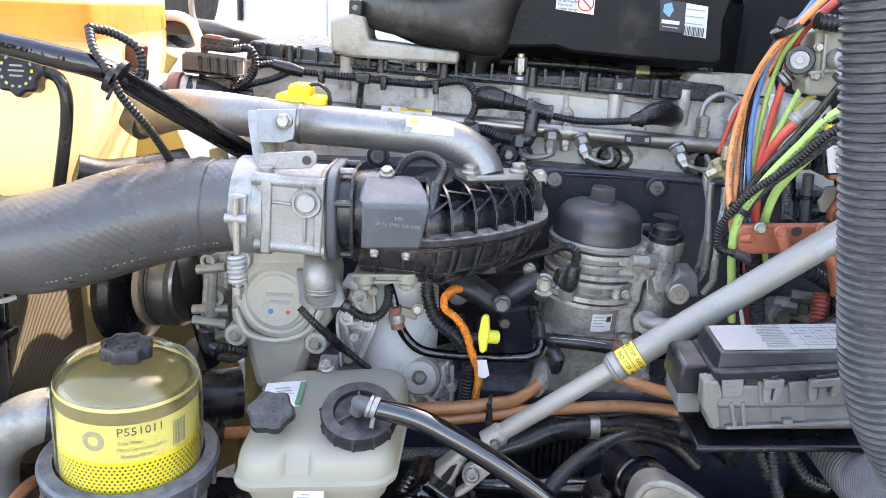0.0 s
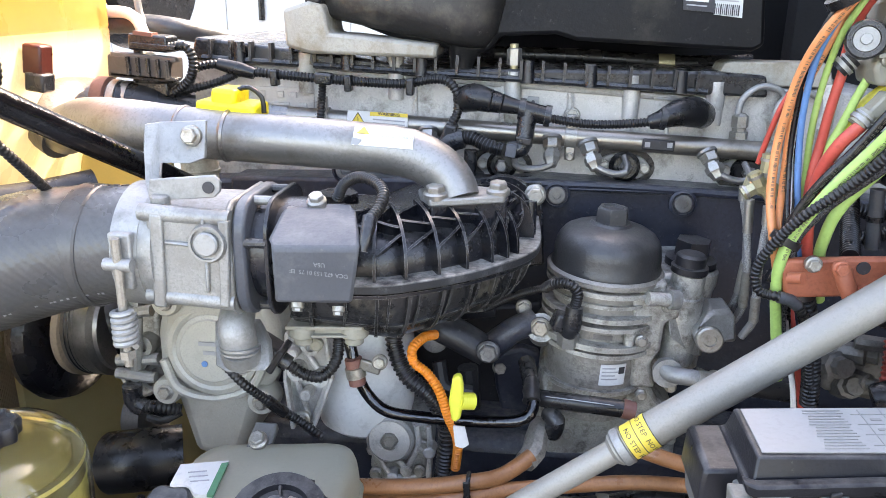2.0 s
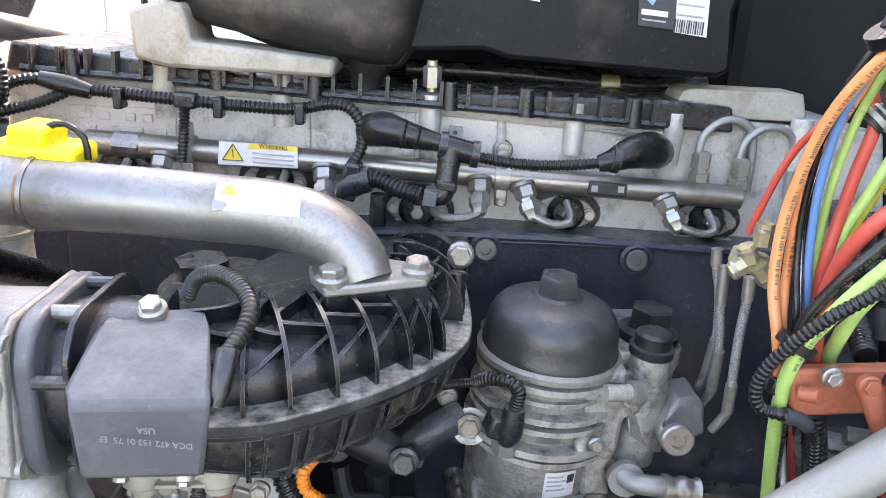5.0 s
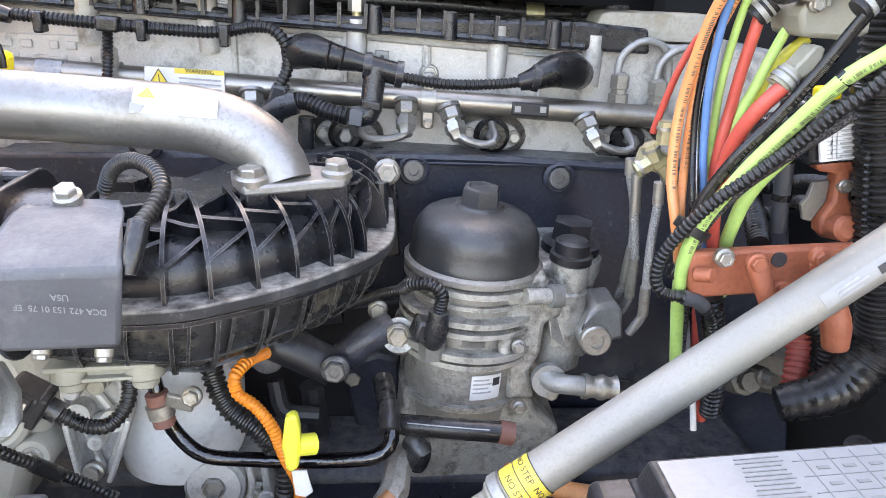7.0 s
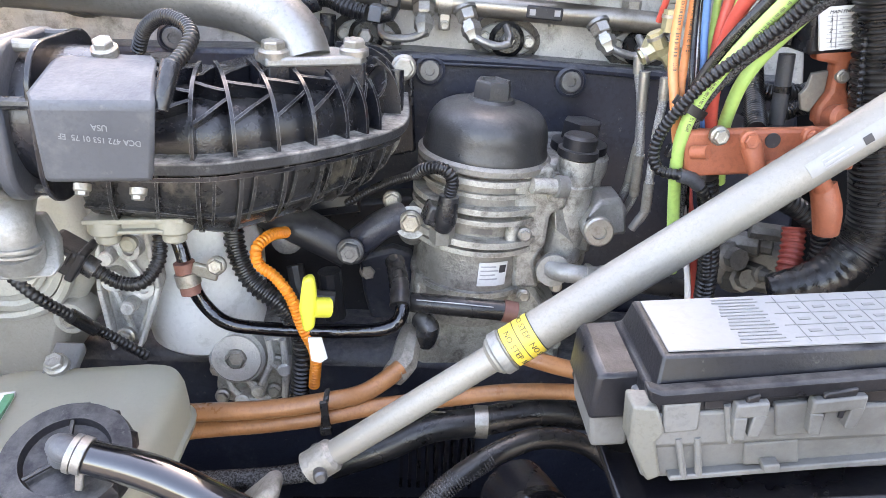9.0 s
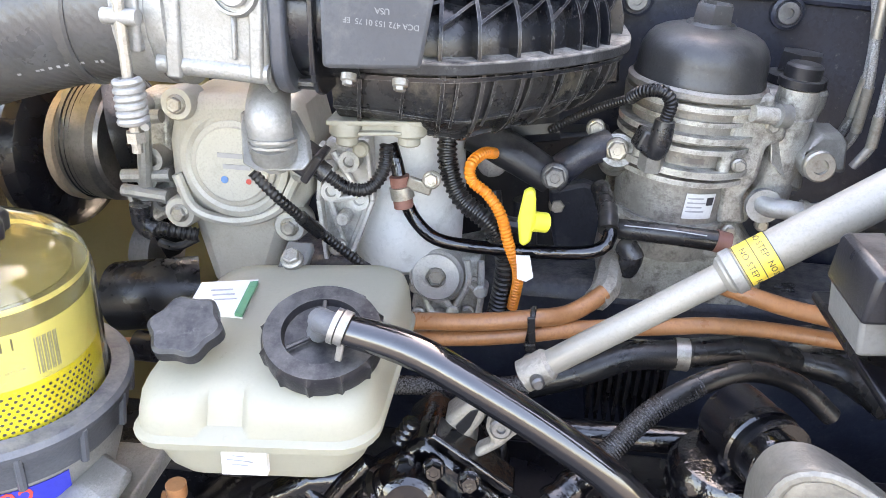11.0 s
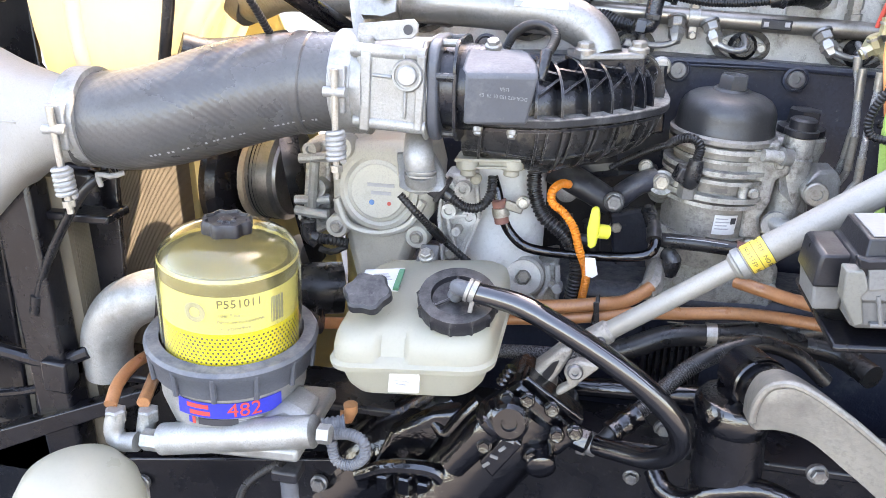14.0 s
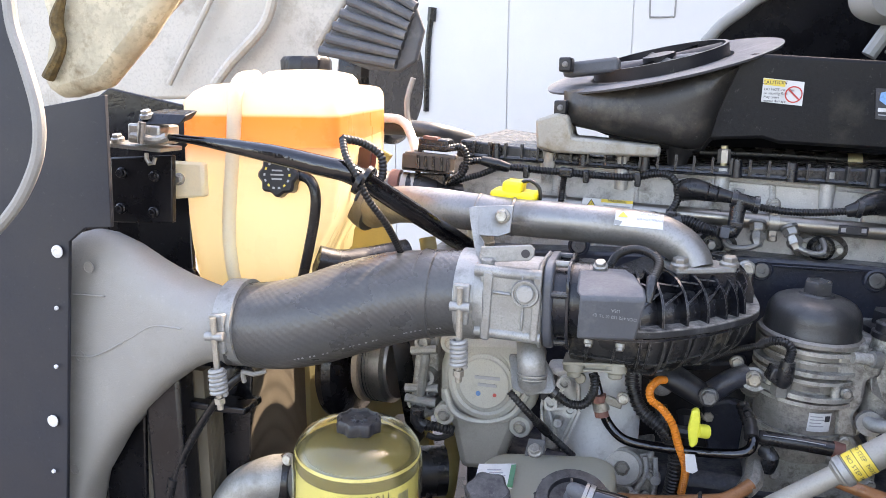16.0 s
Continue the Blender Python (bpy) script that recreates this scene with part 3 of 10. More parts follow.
for p, q in (((-0.112, 1.4428, 1.6393), (-0.10105, 1.4428, 1.6208)), ((-0.10105, 1.4428, 1.6208), (-0.12409, 1.4428, 1.6212)), ((-0.12409, 1.4428, 1.6212), (-0.112, 1.4428, 1.6393)), ((-0.11227, 1.4428, 1.6336), (-0.11211, 1.4428, 1.6242))):
    part("triangle_edge", Geo().tube([p, q], 0.0005, 6), INK, warn)
words(warn, "WARNING", (-0.067438, 1.4427, 1.6373), (1, 0, -0.06), (0, 0, 1), 0.0065, INK)
for k in range(3):
    part("print_line", Geo().box(Vector((-0.067931, 1.4438, 1.6288)) - Vector((0, 0, 0.0052 * k)), (0.046, 0.001, 0.002), (0, 3, 0)), GREYINK, warn)


def injector_line(nut, low, end):
    """A steel line that leaves the rail downward and bends into the injector."""
    n, l, e = Vector(nut), Vector(low), Vector(end)
    ob = thing("injector_line", tuple(n), "bent steel injector line with union nut below the rail", "fuel line", "injector lines")
    d = (l - n).normalized()
    part("union_nut", Geo().lathe([(0.0085, 0), (0.0125, 0.001), (0.0125, 0.013), (0.0108, 0.015)], n - d * 0.006, d, 6), ZINC, ob)
    part("sleeve", Geo().lathe([(0.0095, 0), (0.0095, 0.004), (0.0125, 0.005), (0.0125, 0.014), (0.0100, 0.017), (0.0080, 0.024), (0.005, 0.026)], n + d * 0.009, d, 6, 0.4), ZINC, ob)
    part("collar", Geo().lathe([(0.0140, -0.003), (0.0140, 0.001), (0.0125, 0.002)], n - d * 0.006, d, 24), STEEL, ob)
    part("line", Geo().tube([n, n + (l - n) * 0.6, l + Vector((0.004, -0.004, 0)), (l + e) / 2 + Vector((0.008, -0.006, -0.008)), e + Vector((0.002, -0.006, -0.004)), e + Vector((0, 0.02, 0.01))], 0.0048, 10), STEEL, ob)


for nut, low, end in (((0.16256, 1.44, 1.6039), (0.16298, 1.425, 1.5819), (0.11298, 1.43, 1.5773)), ((0.2136, 1.44, 1.5994), (0.22327, 1.425, 1.5744), (0.2637, 1.43, 1.5765)),
                      ((0.37546, 1.44, 1.5911), (0.3853, 1.425, 1.5707), (0.42634, 1.43, 1.5721)), ((-0.010783, 1.44, 1.6102), (-0.0088681, 1.425, 1.5882), (-0.056114, 1.43, 1.598)),
                      ((-0.19006, 1.44, 1.616), (-0.19089, 1.425, 1.5941), (-0.23185, 1.43, 1.604))):
    injector_line(nut, low, end)
for p in ((0.26716, 1.478, 1.5677), (0.43474, 1.478, 1.565), (0.093251, 1.478, 1.5646), (-0.072201, 1.478, 1.5924), (-0.25134, 1.478, 1.5989)):
    p = Vector(p)
    inj = thing("injector_flange", tuple(p), "injector flange with black seal and two bolts", "injector", "injectors")
    part("flange", Geo().slab([p + Vector((0.036 * math.cos(a) if abs(math.cos(a)) > 0.3 else 0.02 * math.cos(a), -0.004, 0.020 * math.sin(a) - 0.05 * 0.036 * math.cos(a))) for a in np.linspace(0, 2 * math.pi, 20, endpoint=False)], 0.012), BRIGHT, inj, bevel=0.002)
    part("recess", Geo().slab([p + Vector((0.044 * math.cos(a), 0.001, 0.030 * math.sin(a) - 0.05 * 0.036 * math.cos(a))) for a in np.linspace(0, 2 * math.pi, 24, endpoint=False)], 0.006), GRIMYPLASTIC, inj, "oily dark recess")
    part("seal", Geo().lathe([(0.021, 0), (0.022, 0.010), (0.016, 0.020), (0.009, 0.020)], p, (0, -1, 0.1), 24), RUBBER, inj)
    part("nut", Geo().lathe([(0.0095, 0.018), (0.0095, 0.032), (0.007, 0.034)], p, (0, -1, 0.1), 6), DARKSTEEL, inj)
    for s in (-1, 1):
        bolt(inj, p + Vector((0.028 * s, -0.006, -0.0016 * s)), (0, -1, 0.1), 0.0095)
for p, q in (((0.4193, 1.475, 1.6254), (0.41557, 1.475, 1.6504)), ((0.4666, 1.475, 1.6192), (0.46383, 1.475, 1.6437))):
    p, q = Vector(p), Vector(q)
    ob = thing("return_line", tuple(p), "bent bare steel fuel line rising from the rail", "fuel line", "return lines")
    part("nut", Geo().lathe([(0.0075, -0.018), (0.0125, -0.014), (0.0125, -0.004), (0.0095, -0.003), (0.0095, 0.002), (0.0115, 0.003), (0.0115, 0.018), (0.006, 0.022)], p, (0, 0, 1), 6), ZINC, ob)
    part("line", Geo().tube([p, q, q + Vector((0.006, 0, 0.020)), q + Vector((0.028, 0, 0.034)), q + Vector((0.055, 0.004, 0.026)), q + Vector((0.064, 0.006, 0.0)), q + Vector((0.066, 0.008, -0.05))], 0.0046, 12), BRIGHT, ob)

# ---- crossover pipe ----
egr = thing("crossover_pipe", (-0.14905, 1.15, 1.6554), "brushed steel crossover pipe with a bent end", "pipe")
PIPE = [(-0.46595, 1.3, 1.6255), (-0.40, 1.248, 1.6455), (-0.33, 1.212, 1.6500), (-0.268, 1.202, 1.6465), (-0.20, 1.2, 1.6420), (-0.12, 1.2, 1.6385), (-0.056, 1.2, 1.6350), (-0.019, 1.2, 1.6325), (0.010, 1.199, 1.6265), (0.035, 1.196, 1.6135), (0.0500, 1.191, 1.5985), (0.0560, 1.186, 1.5840)]
part("pipe", Geo().tube(PIPE, [0.031, 0.0295, 0.029, 0.0285, 0.0275, 0.0272, 0.0272, 0.0272, 0.0270, 0.0262, 0.0252, 0.0245], 36, 0.005), STEEL, egr)
part("weld", Geo().lathe([(0.0285, -0.003), (0.0298, 0.0), (0.0285, 0.003)], (-0.2045, 1.2, 1.6423), (1, 0, -0.05), 36), DARKSTEEL, egr)
part("weld", Geo().lathe([(0.0290, -0.002), (0.0299, 0.0), (0.0290, 0.002)], (-0.2560, 1.2015, 1.6457), (1, -0.1, -0.06), 36), DARKSTEEL, egr)
part("foot_flange", Geo().slab([(0.010516, 1.2009, 1.59), (0.016037, 1.1777, 1.59), (0.029641, 1.151, 1.59), (0.050817, 1.1566, 1.59), (0.10751, 1.1805, 1.59), (0.11055, 1.195, 1.59), (0.10709, 1.2138, 1.59), (0.074744, 1.2247, 1.59), (0.027827, 1.2168, 1.59)], (0, 0.0, -0.008)), CAST, egr, "cast aluminium foot flange", bevel=0.002)
bolt(egr, (0.034337, 1.1641, 1.593), (0, -0.1, 1), 0.0145)
bolt(egr, (0.099975, 1.1911, 1.593), (0, -0.1, 1), 0.0145)
hot = thing("hot_surface_label", (-0.022, 1.175, 1.65), "white peeling hot surface label on the pipe", "label")


def on_pipe(x, a, lift=0.0006):
    """A place on the straight run of the pipe, a degrees up from its front."""
    a = radians(a)
    return Vector((x, 1.2 - (0.0272 + lift) * math.cos(a), 1.6350 - 0.052 * (x + 0.056) + (0.0272 + lift) * math.sin(a)))


LABELX = (-0.0560, -0.0450, -0.0300, -0.0120, 0.0020, 0.0090)
rows = [[on_pipe(x, a, 0.0006 + 0.0012 * ((i + k) % 3 == 0) * (i in (0, 5) or k in (0, 6))) for i, x in enumerate(LABELX)] for k, a in enumerate((14, 22, 31, 40, 49, 57, 64))]
part("sheet", Geo().add([p for r in rows for p in r], [(a * 6 + b, a * 6 + b + 1, a * 6 + b + 7, a * 6 + b + 6) for a in range(6) for b in range(5)]), WHITE, hot)
part("triangle", Geo().slab([on_pipe(-0.0455, 60, 0.0016), on_pipe(-0.0385, 40, 0.0016), on_pipe(-0.0525, 40, 0.0016)], (0, -0.0005, 0.0004)), LABELYELLOW, hot)
for tx, a in (("HOT SURFACE", 56), ("DO NOT TOUCH", 38)):
    words(hot, tx, on_pipe(-0.0090, a, 0.0020), (1, 0, -0.052), (0, math.sin(radians(a)), math.cos(radians(a))), 0.0044, GREYINK)
part("torn_edge", Geo().slab([on_pipe(-0.058, 12, 0.0012), on_pipe(-0.050, 14, 0.0012), on_pipe(-0.046, 26, 0.0012), on_pipe(-0.057, 30, 0.0012)], (0, -0.0004, 0.0003)), CHARTPAPER, hot)

can = thing("small_canister", (-0.270, 1.262, 1.52), "pale grimy canister upright below the crossover pipe", "canister")
part("body", Geo().lathe([(0.018, 0.0), (0.0225, 0.003), (0.0225, 0.082), (0.0205, 0.085), (0.0205, 0.105)], (-0.270, 1.262, 1.515), (0, 0, 1), 28), CANISTER, can)
part("rim", Geo().lathe([(0.0222, 0), (0.0240, 0.001), (0.0240, 0.005), (0.0222, 0.006)], (-0.270, 1.262, 1.585), (0, 0, 1), 28), CANISTER, can)
for k in range(3):
    part("print_line", patch_round((-0.270, 1.262, 1.515), (0, 0, 1), 0.0230, -85, -45 - 8 * (k % 2), 0.044 + 0.009 * k, 0.049 + 0.009 * k), GREYINK, can)

# mounting bracket at the pipe
brk = thing("pipe_bracket", (-0.19337, 1.04, 1.6212), "bent bare steel bracket holding the crossover pipe", "bracket")
part("upright", Geo().slab([(-0.24861, 1.1, 1.6689), (-0.23344, 1.1, 1.6712), (-0.18699, 1.105, 1.6733), (-0.19128, 1.105, 1.6356), (-0.20587, 1.1, 1.6303), (-0.23022, 1.09, 1.6327), (-0.21794, 1.06, 1.6287), (-0.20729, 1.035, 1.6102), (-0.21788, 1.035, 1.6088), (-0.22759, 1.05, 1.6215), (-0.24134, 1.08, 1.6545)], 0.005), BRIGHT, brk, bevel=0.001)
part("arm", Geo().slab([(-0.21548, 1.035, 1.6282), (-0.15053, 1.03, 1.6356), (-0.14528, 1.03, 1.63), (-0.14603, 1.03, 1.6208), (-0.15229, 1.03, 1.6148), (-0.21799, 1.035, 1.608)], 0.005), BRIGHT, brk, bevel=0.001)
part("hole", Geo().lathe([(0.0055, 0), (0.0055, 0.0012)], (-0.15649, 1.03, 1.6242), (0, -1, 0), 16), INK, brk)
bolt(brk, (-0.20078, 1.098, 1.6593), (0, -1, 0.1), 0.0115)

# ---- charge air hose, clamps, throttle ----
HOSEPATH = [(-0.560, 0.987, 1.5085), (-0.535, 0.996, 1.5080), (-0.487, 1, 1.5105), (-0.43924, 1.01, 1.5204), (-0.38926, 1.03, 1.5356), (-0.33926, 1.05, 1.5475), (-0.29236, 1.062, 1.5535), (-0.2365, 1.066, 1.5575)]
HOSERAD = [0.056, 0.0575, 0.0605, 0.062, 0.0635, 0.0625, 0.0595, 0.0570]
weave = Geo().tube(HOSEPATH, HOSERAD, 132, rib=(0.0072, 0.0))
for k in range(len(weave.v) // 132):
    ring = [Vector(p) for p in weave.v[k * 132:(k + 1) * 132]]
    mid = sum(ring, Vector()) / 132
    for i, p in enumerate(ring):
        lift = 0.0060 * (math.sin(k * math.pi / 2 + 0.8) * math.cos(i * math.pi / 2 + (k // 4) * math.pi / 2))
        weave.v[k * 132 + i] = tuple(mid + (p - mid) * (1 + lift))
hose = whole("charge_air_hose", weave, HOSE, "dark grey rubber charge air hose with an S bend", "hose", smooth=60)

fine, frad = smooth_path([Vector(p) for p in HOSEPATH], HOSERAD)
g = Geo()
mark_rnd = random.Random(5)
for k in range(30, 78):
    if mark_rnd.random() < 0.35 or 52 < k < 58:
        continue
    d = (fine[k + 1] - fine[k]).normalized()
    out = Vector((0, -0.80, -0.60))
    out = (out - d * out.dot(d)).normalized()
    side = d.cross(out)
    q = fine[k] + out * (frad[k] + 0.0006)
    w = d * 0.0013
    h = side * (0.0010 + 0.0006 * mark_rnd.random())
    g.add([q - w - h, q + w - h, q + w + h, q - w + h], [(0, 1, 2, 3)])
tagged(part("print_mark", g, GREYINK, hose, "faded white print", clean=False, smooth=0), kind="stuff")
part("cuff", Geo().lathe([(0.0595, -0.012), (0.0612, -0.010), (0.0612, 0.010), (0.0595, 0.012)], HOSEPATH[-2], (1, 0, -0.03), 48), HOSE, hose)


def spring_clamp(at, axis, r, tail):
    at, axis = Vector(at), Vector(axis).normalized()
    ob = thing("spring_clamp", tuple(at), "bright steel spring-loaded hose clamp", "hose clamp", "charge hose clamps")
    part("band", Geo().lathe([(r, -0.013), (r + 0.0022, -0.013), (r + 0.0022, 0.013), (r, 0.013)], at, axis, 48), BRIGHT, ob)
    down = Vector((0, 0, -1)) - axis * Vector((0, 0, -1)).dot(axis)
    down.normalize()
    out = Vector((0, -1, 0.0))
    f = at + out * (r + 0.006)
    part("saddle", Geo().slab([f + axis * a + down * b for a, b in ((-0.011, -0.028), (0.011, -0.028), (0.009, 0.026), (-0.009, 0.026))], 0.010), BRIGHT, ob, bevel=0.002)
    part("bridge", Geo().lathe([(0.006, -0.013), (0.006, 0.013)], f + out * 0.004 - down * 0.0, axis, 12), BRIGHT, ob)
    scr = part("screw", Geo().tube([f + out * 0.005 - down * 0.025, f + out * 0.006 + down * (tail + 0.012)], 0.0042, 10), ZINC, ob)
    coil = [f + out * 0.006 + down * (tail * 0.50 + tail * 0.40 * k / 70) + (axis * math.cos(k * 0.54) + out * math.sin(k * 0.54)) * 0.0088 for k in range(71)]
    part("spring", Geo().tube(coil, 0.0033, 8, 0.002), BRIGHT, scr)
    part("nut", Geo().lathe([(0.0075, 0), (0.0075, 0.008)], f + out * 0.006 + down * (tail * 0.95), down, 6), ZINC, scr)
    return ob


spring_clamp((-0.5430, 0.993, 1.5120), (1, 0.05, 0.03), 0.0575, 0.088)
spring_clamp((-0.2330, 1.066, 1.5575), (1, 0, -0.01), 0.0590, 0.088)

thr = thing("throttle_valve", (-0.18005, 1.06, 1.4776), "cast aluminium throttle valve housing with square ribbed body", "throttle valve")
TA, TB = Vector((-0.222, 1.066, 1.558)), Vector((-0.118, 1.072, 1.557))
TX = (TB - TA).normalized()
part("inlet_flange", Geo().lathe([(0.050, 0), (0.060, 0.001), (0.062, 0.016), (0.052, 0.020)], TA - TX * 0.004, TX, 48), CAST, thr)
c = TA + TX * 0.042
part("body", Geo().lathe([(0.050, -0.036), (0.0545, -0.034), (0.0545, 0.046), (0.050, 0.048)], c, TX, 48), CAST, thr)
part("face", Geo().slab([c + Vector((a, -0.056, b - a * 0.05)) for a, b in ((-0.032, -0.038), (-0.026, -0.044), (0.042, -0.044), (0.047, -0.038), (0.047, 0.038), (0.042, 0.044), (-0.026, 0.044), (-0.032, 0.038))], 0.04), CAST, thr, bevel=0.005)
part("outlet_flange", Geo().slab([c + Vector((0.041, -0.054 + b, d)) for b, d in ((0, -0.046), (0, 0.046), (0.014, 0.056), (0.094, 0.056), (0.108, 0.046), (0.108, -0.046), (0.094, -0.056), (0.014, -0.056))], (0.0065, 0, 0)), CAST, thr, bevel=0.003)
RA, RB = TA + TX * ((-0.1320 - TA.x) / TX.x), TA + TX * ((-0.1195 - TA.x) / TX.x)
SQ = []
for sy, sz, a0 in ((-1, 1, 180), (1, 1, 90), (1, -1, 0), (-1, -1, 270)):
    SQ += [(sy * 0.026 + 0.032 * math.cos(radians(a0 - 15 * k)), sz * 0.026 + 0.032 * math.sin(radians(a0 - 15 * k))) for k in range(7)]
part("gasket_ring", Geo().slab([RA + Vector((0, u, v)) for u, v in SQ], RB - RA), RINGGREY, thr, "dark grey adapter ring", bevel=0.003)
f = c + Vector((0.028, -0.056, 0.020))
part("shaft_boss", Geo().lathe([(0.020, -0.006), (0.0180, 0.004), (0.0165, 0.008), (0.0145, 0.008), (0.0145, 0.005)], f, (0, -1, 0.06), 36), CAST, thr)
part("shaft_plug", Geo().lathe([(0.0112, 0.004), (0.0112, 0.009), (0.0098, 0.0105), (0.004, 0.0105)], f, (0, -1, 0.06), 28), BRIGHT, thr)
for a, b, w, h in ((0.024, 0.038, 0.004, 0.010), (0.024, -0.012, 0.004, 0.034), (-0.022, 0.0, 0.012, 0.090), (0.041, 0.0, 0.010, 0.084), (-0.002, 0.018, 0.024, 0.004)):
    part("rib", Geo().box(c + Vector((a, -0.056, b)), (w, 0.008, h), (0, 3, 0)), CAST, thr, bevel=0.002)
for b in (-0.037, 0.043):
    part("screw_channel", Geo().tube([c + Vector((-0.038, -0.051, b + 0.002)), c + Vector((0.047, -0.051, b - 0.002))], 0.0080, 14), CAST, thr)
part("clamp_lip", Geo().lathe([(0.053, -0.004), (0.0575, -0.003), (0.0575, 0.003), (0.053, 0.004)], c - TX * 0.032, TX, 48), CAST, thr)
part("top_lug", Geo().lathe([(0.009, -0.02), (0.009, 0.006), (0.007, 0.008)], c + Vector((-0.025, -0.036, 0.050)), (0, 0, 1), 16), CAST, thr)
part("side_rib", Geo().tube([c + Vector((-0.036, -0.046, 0.030)), c + Vector((-0.036, -0.050, -0.030))], 0.005, 10), CAST, thr)

port = thing("lower_port", (-0.15032, 1.058, 1.4404), "bright aluminium elbow port with a three-cornered flange", "pipe fitting")
part("elbow", Geo().tube([(-0.15657, 1.078, 1.4903), (-0.14874, 1.048, 1.476), (-0.14752, 1.053, 1.4524), (-0.14958, 1.063, 1.4355)], [0.017, 0.0185, 0.0175, 0.016], 28, 0.004), BRIGHT, port)
part("collar", Geo().tube([(-0.14618, 1.048, 1.4572), (-0.1469, 1.053, 1.4434)], 0.0195, 28), CAST, port)
part("flange", Geo().slab([(-0.18503, 1.078, 1.4692), (-0.1741, 1.048, 1.4345), (-0.16024, 1.043, 1.4301), (-0.12048, 1.043, 1.4344), (-0.11556, 1.048, 1.4416), (-0.12365, 1.068, 1.4534), (-0.13785, 1.078, 1.4721)], 0.010), CAST, port, bevel=0.002)
for p in ((-0.14616, 1.048, 1.4586), (-0.14674, 1.05, 1.4526), (-0.14731, 1.052, 1.4465)):
    part("ring", Geo().lathe([(0.0175, -0.0015), (0.0200, -0.001), (0.0200, 0.001), (0.0175, 0.0015)], p, (0, -0.1, -1), 28), CAST, port)
# ---- ribbed intake manifold ----
XP = -0.1030
FZ = 1.524
RIM = [Vector((x, y, FZ)) for x, y in ((XP, 1.060), (XP * 0.6 - 0.008, 1.060), (-0.040, 1.060), (-0.020, 1.062), (0.002, 1.067), (0.0235, 1.078), (0.051, 1.096), (0.081, 1.120), (0.106, 1.146), (0.127, 1.172), (0.1435, 1.203), (0.150, 1.240), (0.150, 1.290), (0.148, 1.350))]
rim, _ = smooth_path(RIM, [1.0] * len(RIM))


def rim_at(s):
    """A place on the rim, s from 0 to 1, and the level direction inwards."""
    k = s * (len(rim) - 1)
    i = min(int(k), len(rim) - 2)
    d = (rim[min(i + 3, len(rim) - 1)] - rim[max(i - 2, 0)]).normalized()
    inw = Vector((-d.y, d.x, 0))
    lean = max(0.0, 1 - s * 1.1)
    return rim[i].lerp(rim[i + 1], k - i), (inw * (1 - 0.45 * lean) + Vector((0, 1, 0)) * 0.45 * lean).normalized()


def skin(s, v, sink=0.0):
    """A place on the ribbed outline: v from 0 at the rim to 1 at the top, or to -1 at the underside."""
    p, n = rim_at(s)
    a = abs(v) * math.pi / 2
    e = 0.80
    if v >= 0:
        deep, high = 0.082 - 0.018 * s, 0.060
        return p + n * (0.010 + sink + (deep - sink) * (1 - math.cos(a) ** e)) + Vector((0, 0, (high - sink) * math.sin(a) ** e))
    deep, high = 0.055, min(0.092 - 0.040 * s, 0.064 + 0.040 * s)
    return p + n * (0.008 + sink + (deep - sink) * (1 - math.cos(a) ** e)) - Vector((0, 0, (high - sink * 0.6) * math.sin(a) ** e))


def strip(path, sink=0.024, thick=0.0028, over=0.0):
    """A thin rib along (s, v) places, from the sunk skin out to the ribbed outline."""
    pts = []
    for (s0, v0), (s1, v1) in zip(path, path[1:]):
        n = max(3, int(abs(v1 - v0) * 14) + int(abs(s1 - s0) * 40))
        pts += [(s0 + (s1 - s0) * k / n, v0 + (v1 - v0) * k / n) for k in range(n)]
    pts.append(path[-1])
    lo, hi = [skin(s, v, sink) for s, v in pts], [skin(s, v, -over) for s, v in pts]
    rings = []
    for i in range(len(pts)):
        t_ = hi[min(i + 1, len(pts) - 1)] - hi[max(i - 1, 0)]
        w = t_.cross(hi[i] - lo[i]).normalized() * thick / 2
        rings.append([lo[i] - w, hi[i] - w, hi[i] + w, lo[i] + w])
    return Geo().rings(rings)


def near_rim(p):
    return min(range(len(rim)), key=lambda i: (rim[i] - Vector(p)).length) / (len(rim) - 1)


man = thing("intake_manifold", (0.03, 1.12, 1.45), "black plastic intake manifold with a lattice of ribs", "intake manifold")
shell, lower = [], []
for s in np.linspace(0, 1, 48):
    s = float(s)
    p, n = rim_at(s)
    top = skin(s, 1, 0.015)
    shell.append([skin(s, v / 12, 0.015) for v in range(13)] + [top + n * 0.05, p + n * 0.06 - Vector((0, 0, 0.004)), p + n * 0.012 - Vector((0, 0, 0.004))])
    lower.append([skin(s, -v / 10, 0.004) for v in range(11)] + [skin(s, -1, 0.004) + n * 0.05, p + n * 0.06 - Vector((0, 0, 0.005))])
part("upper_shell", Geo().rings(shell), RIBBED, man)
part("lower_shell", Geo().rings(lower), GRIMYPLASTIC, man, "grimy lower half shell")
ledge = []
for s in np.linspace(0, 1, 60):
    p, n = rim_at(float(s))
    ledge.append([p, p + n * 0.034, p + n * 0.034 + Vector((0, 0, -0.010)), p + Vector((0, 0, -0.010))])
part("split_flange", Geo().rings(ledge), LEDGE, man, "dusty flange of the two halves", bevel=0.0015)
bead = []
for s in np.linspace(0, 1, 60):
    p, n = rim_at(float(s))
    q = p + n * 0.005 - Vector((0, 0, 0.0125))
    bead.append([q, q + n * 0.02, q + n * 0.02 + Vector((0, 0, -0.004)), q + Vector((0, 0, -0.004))])
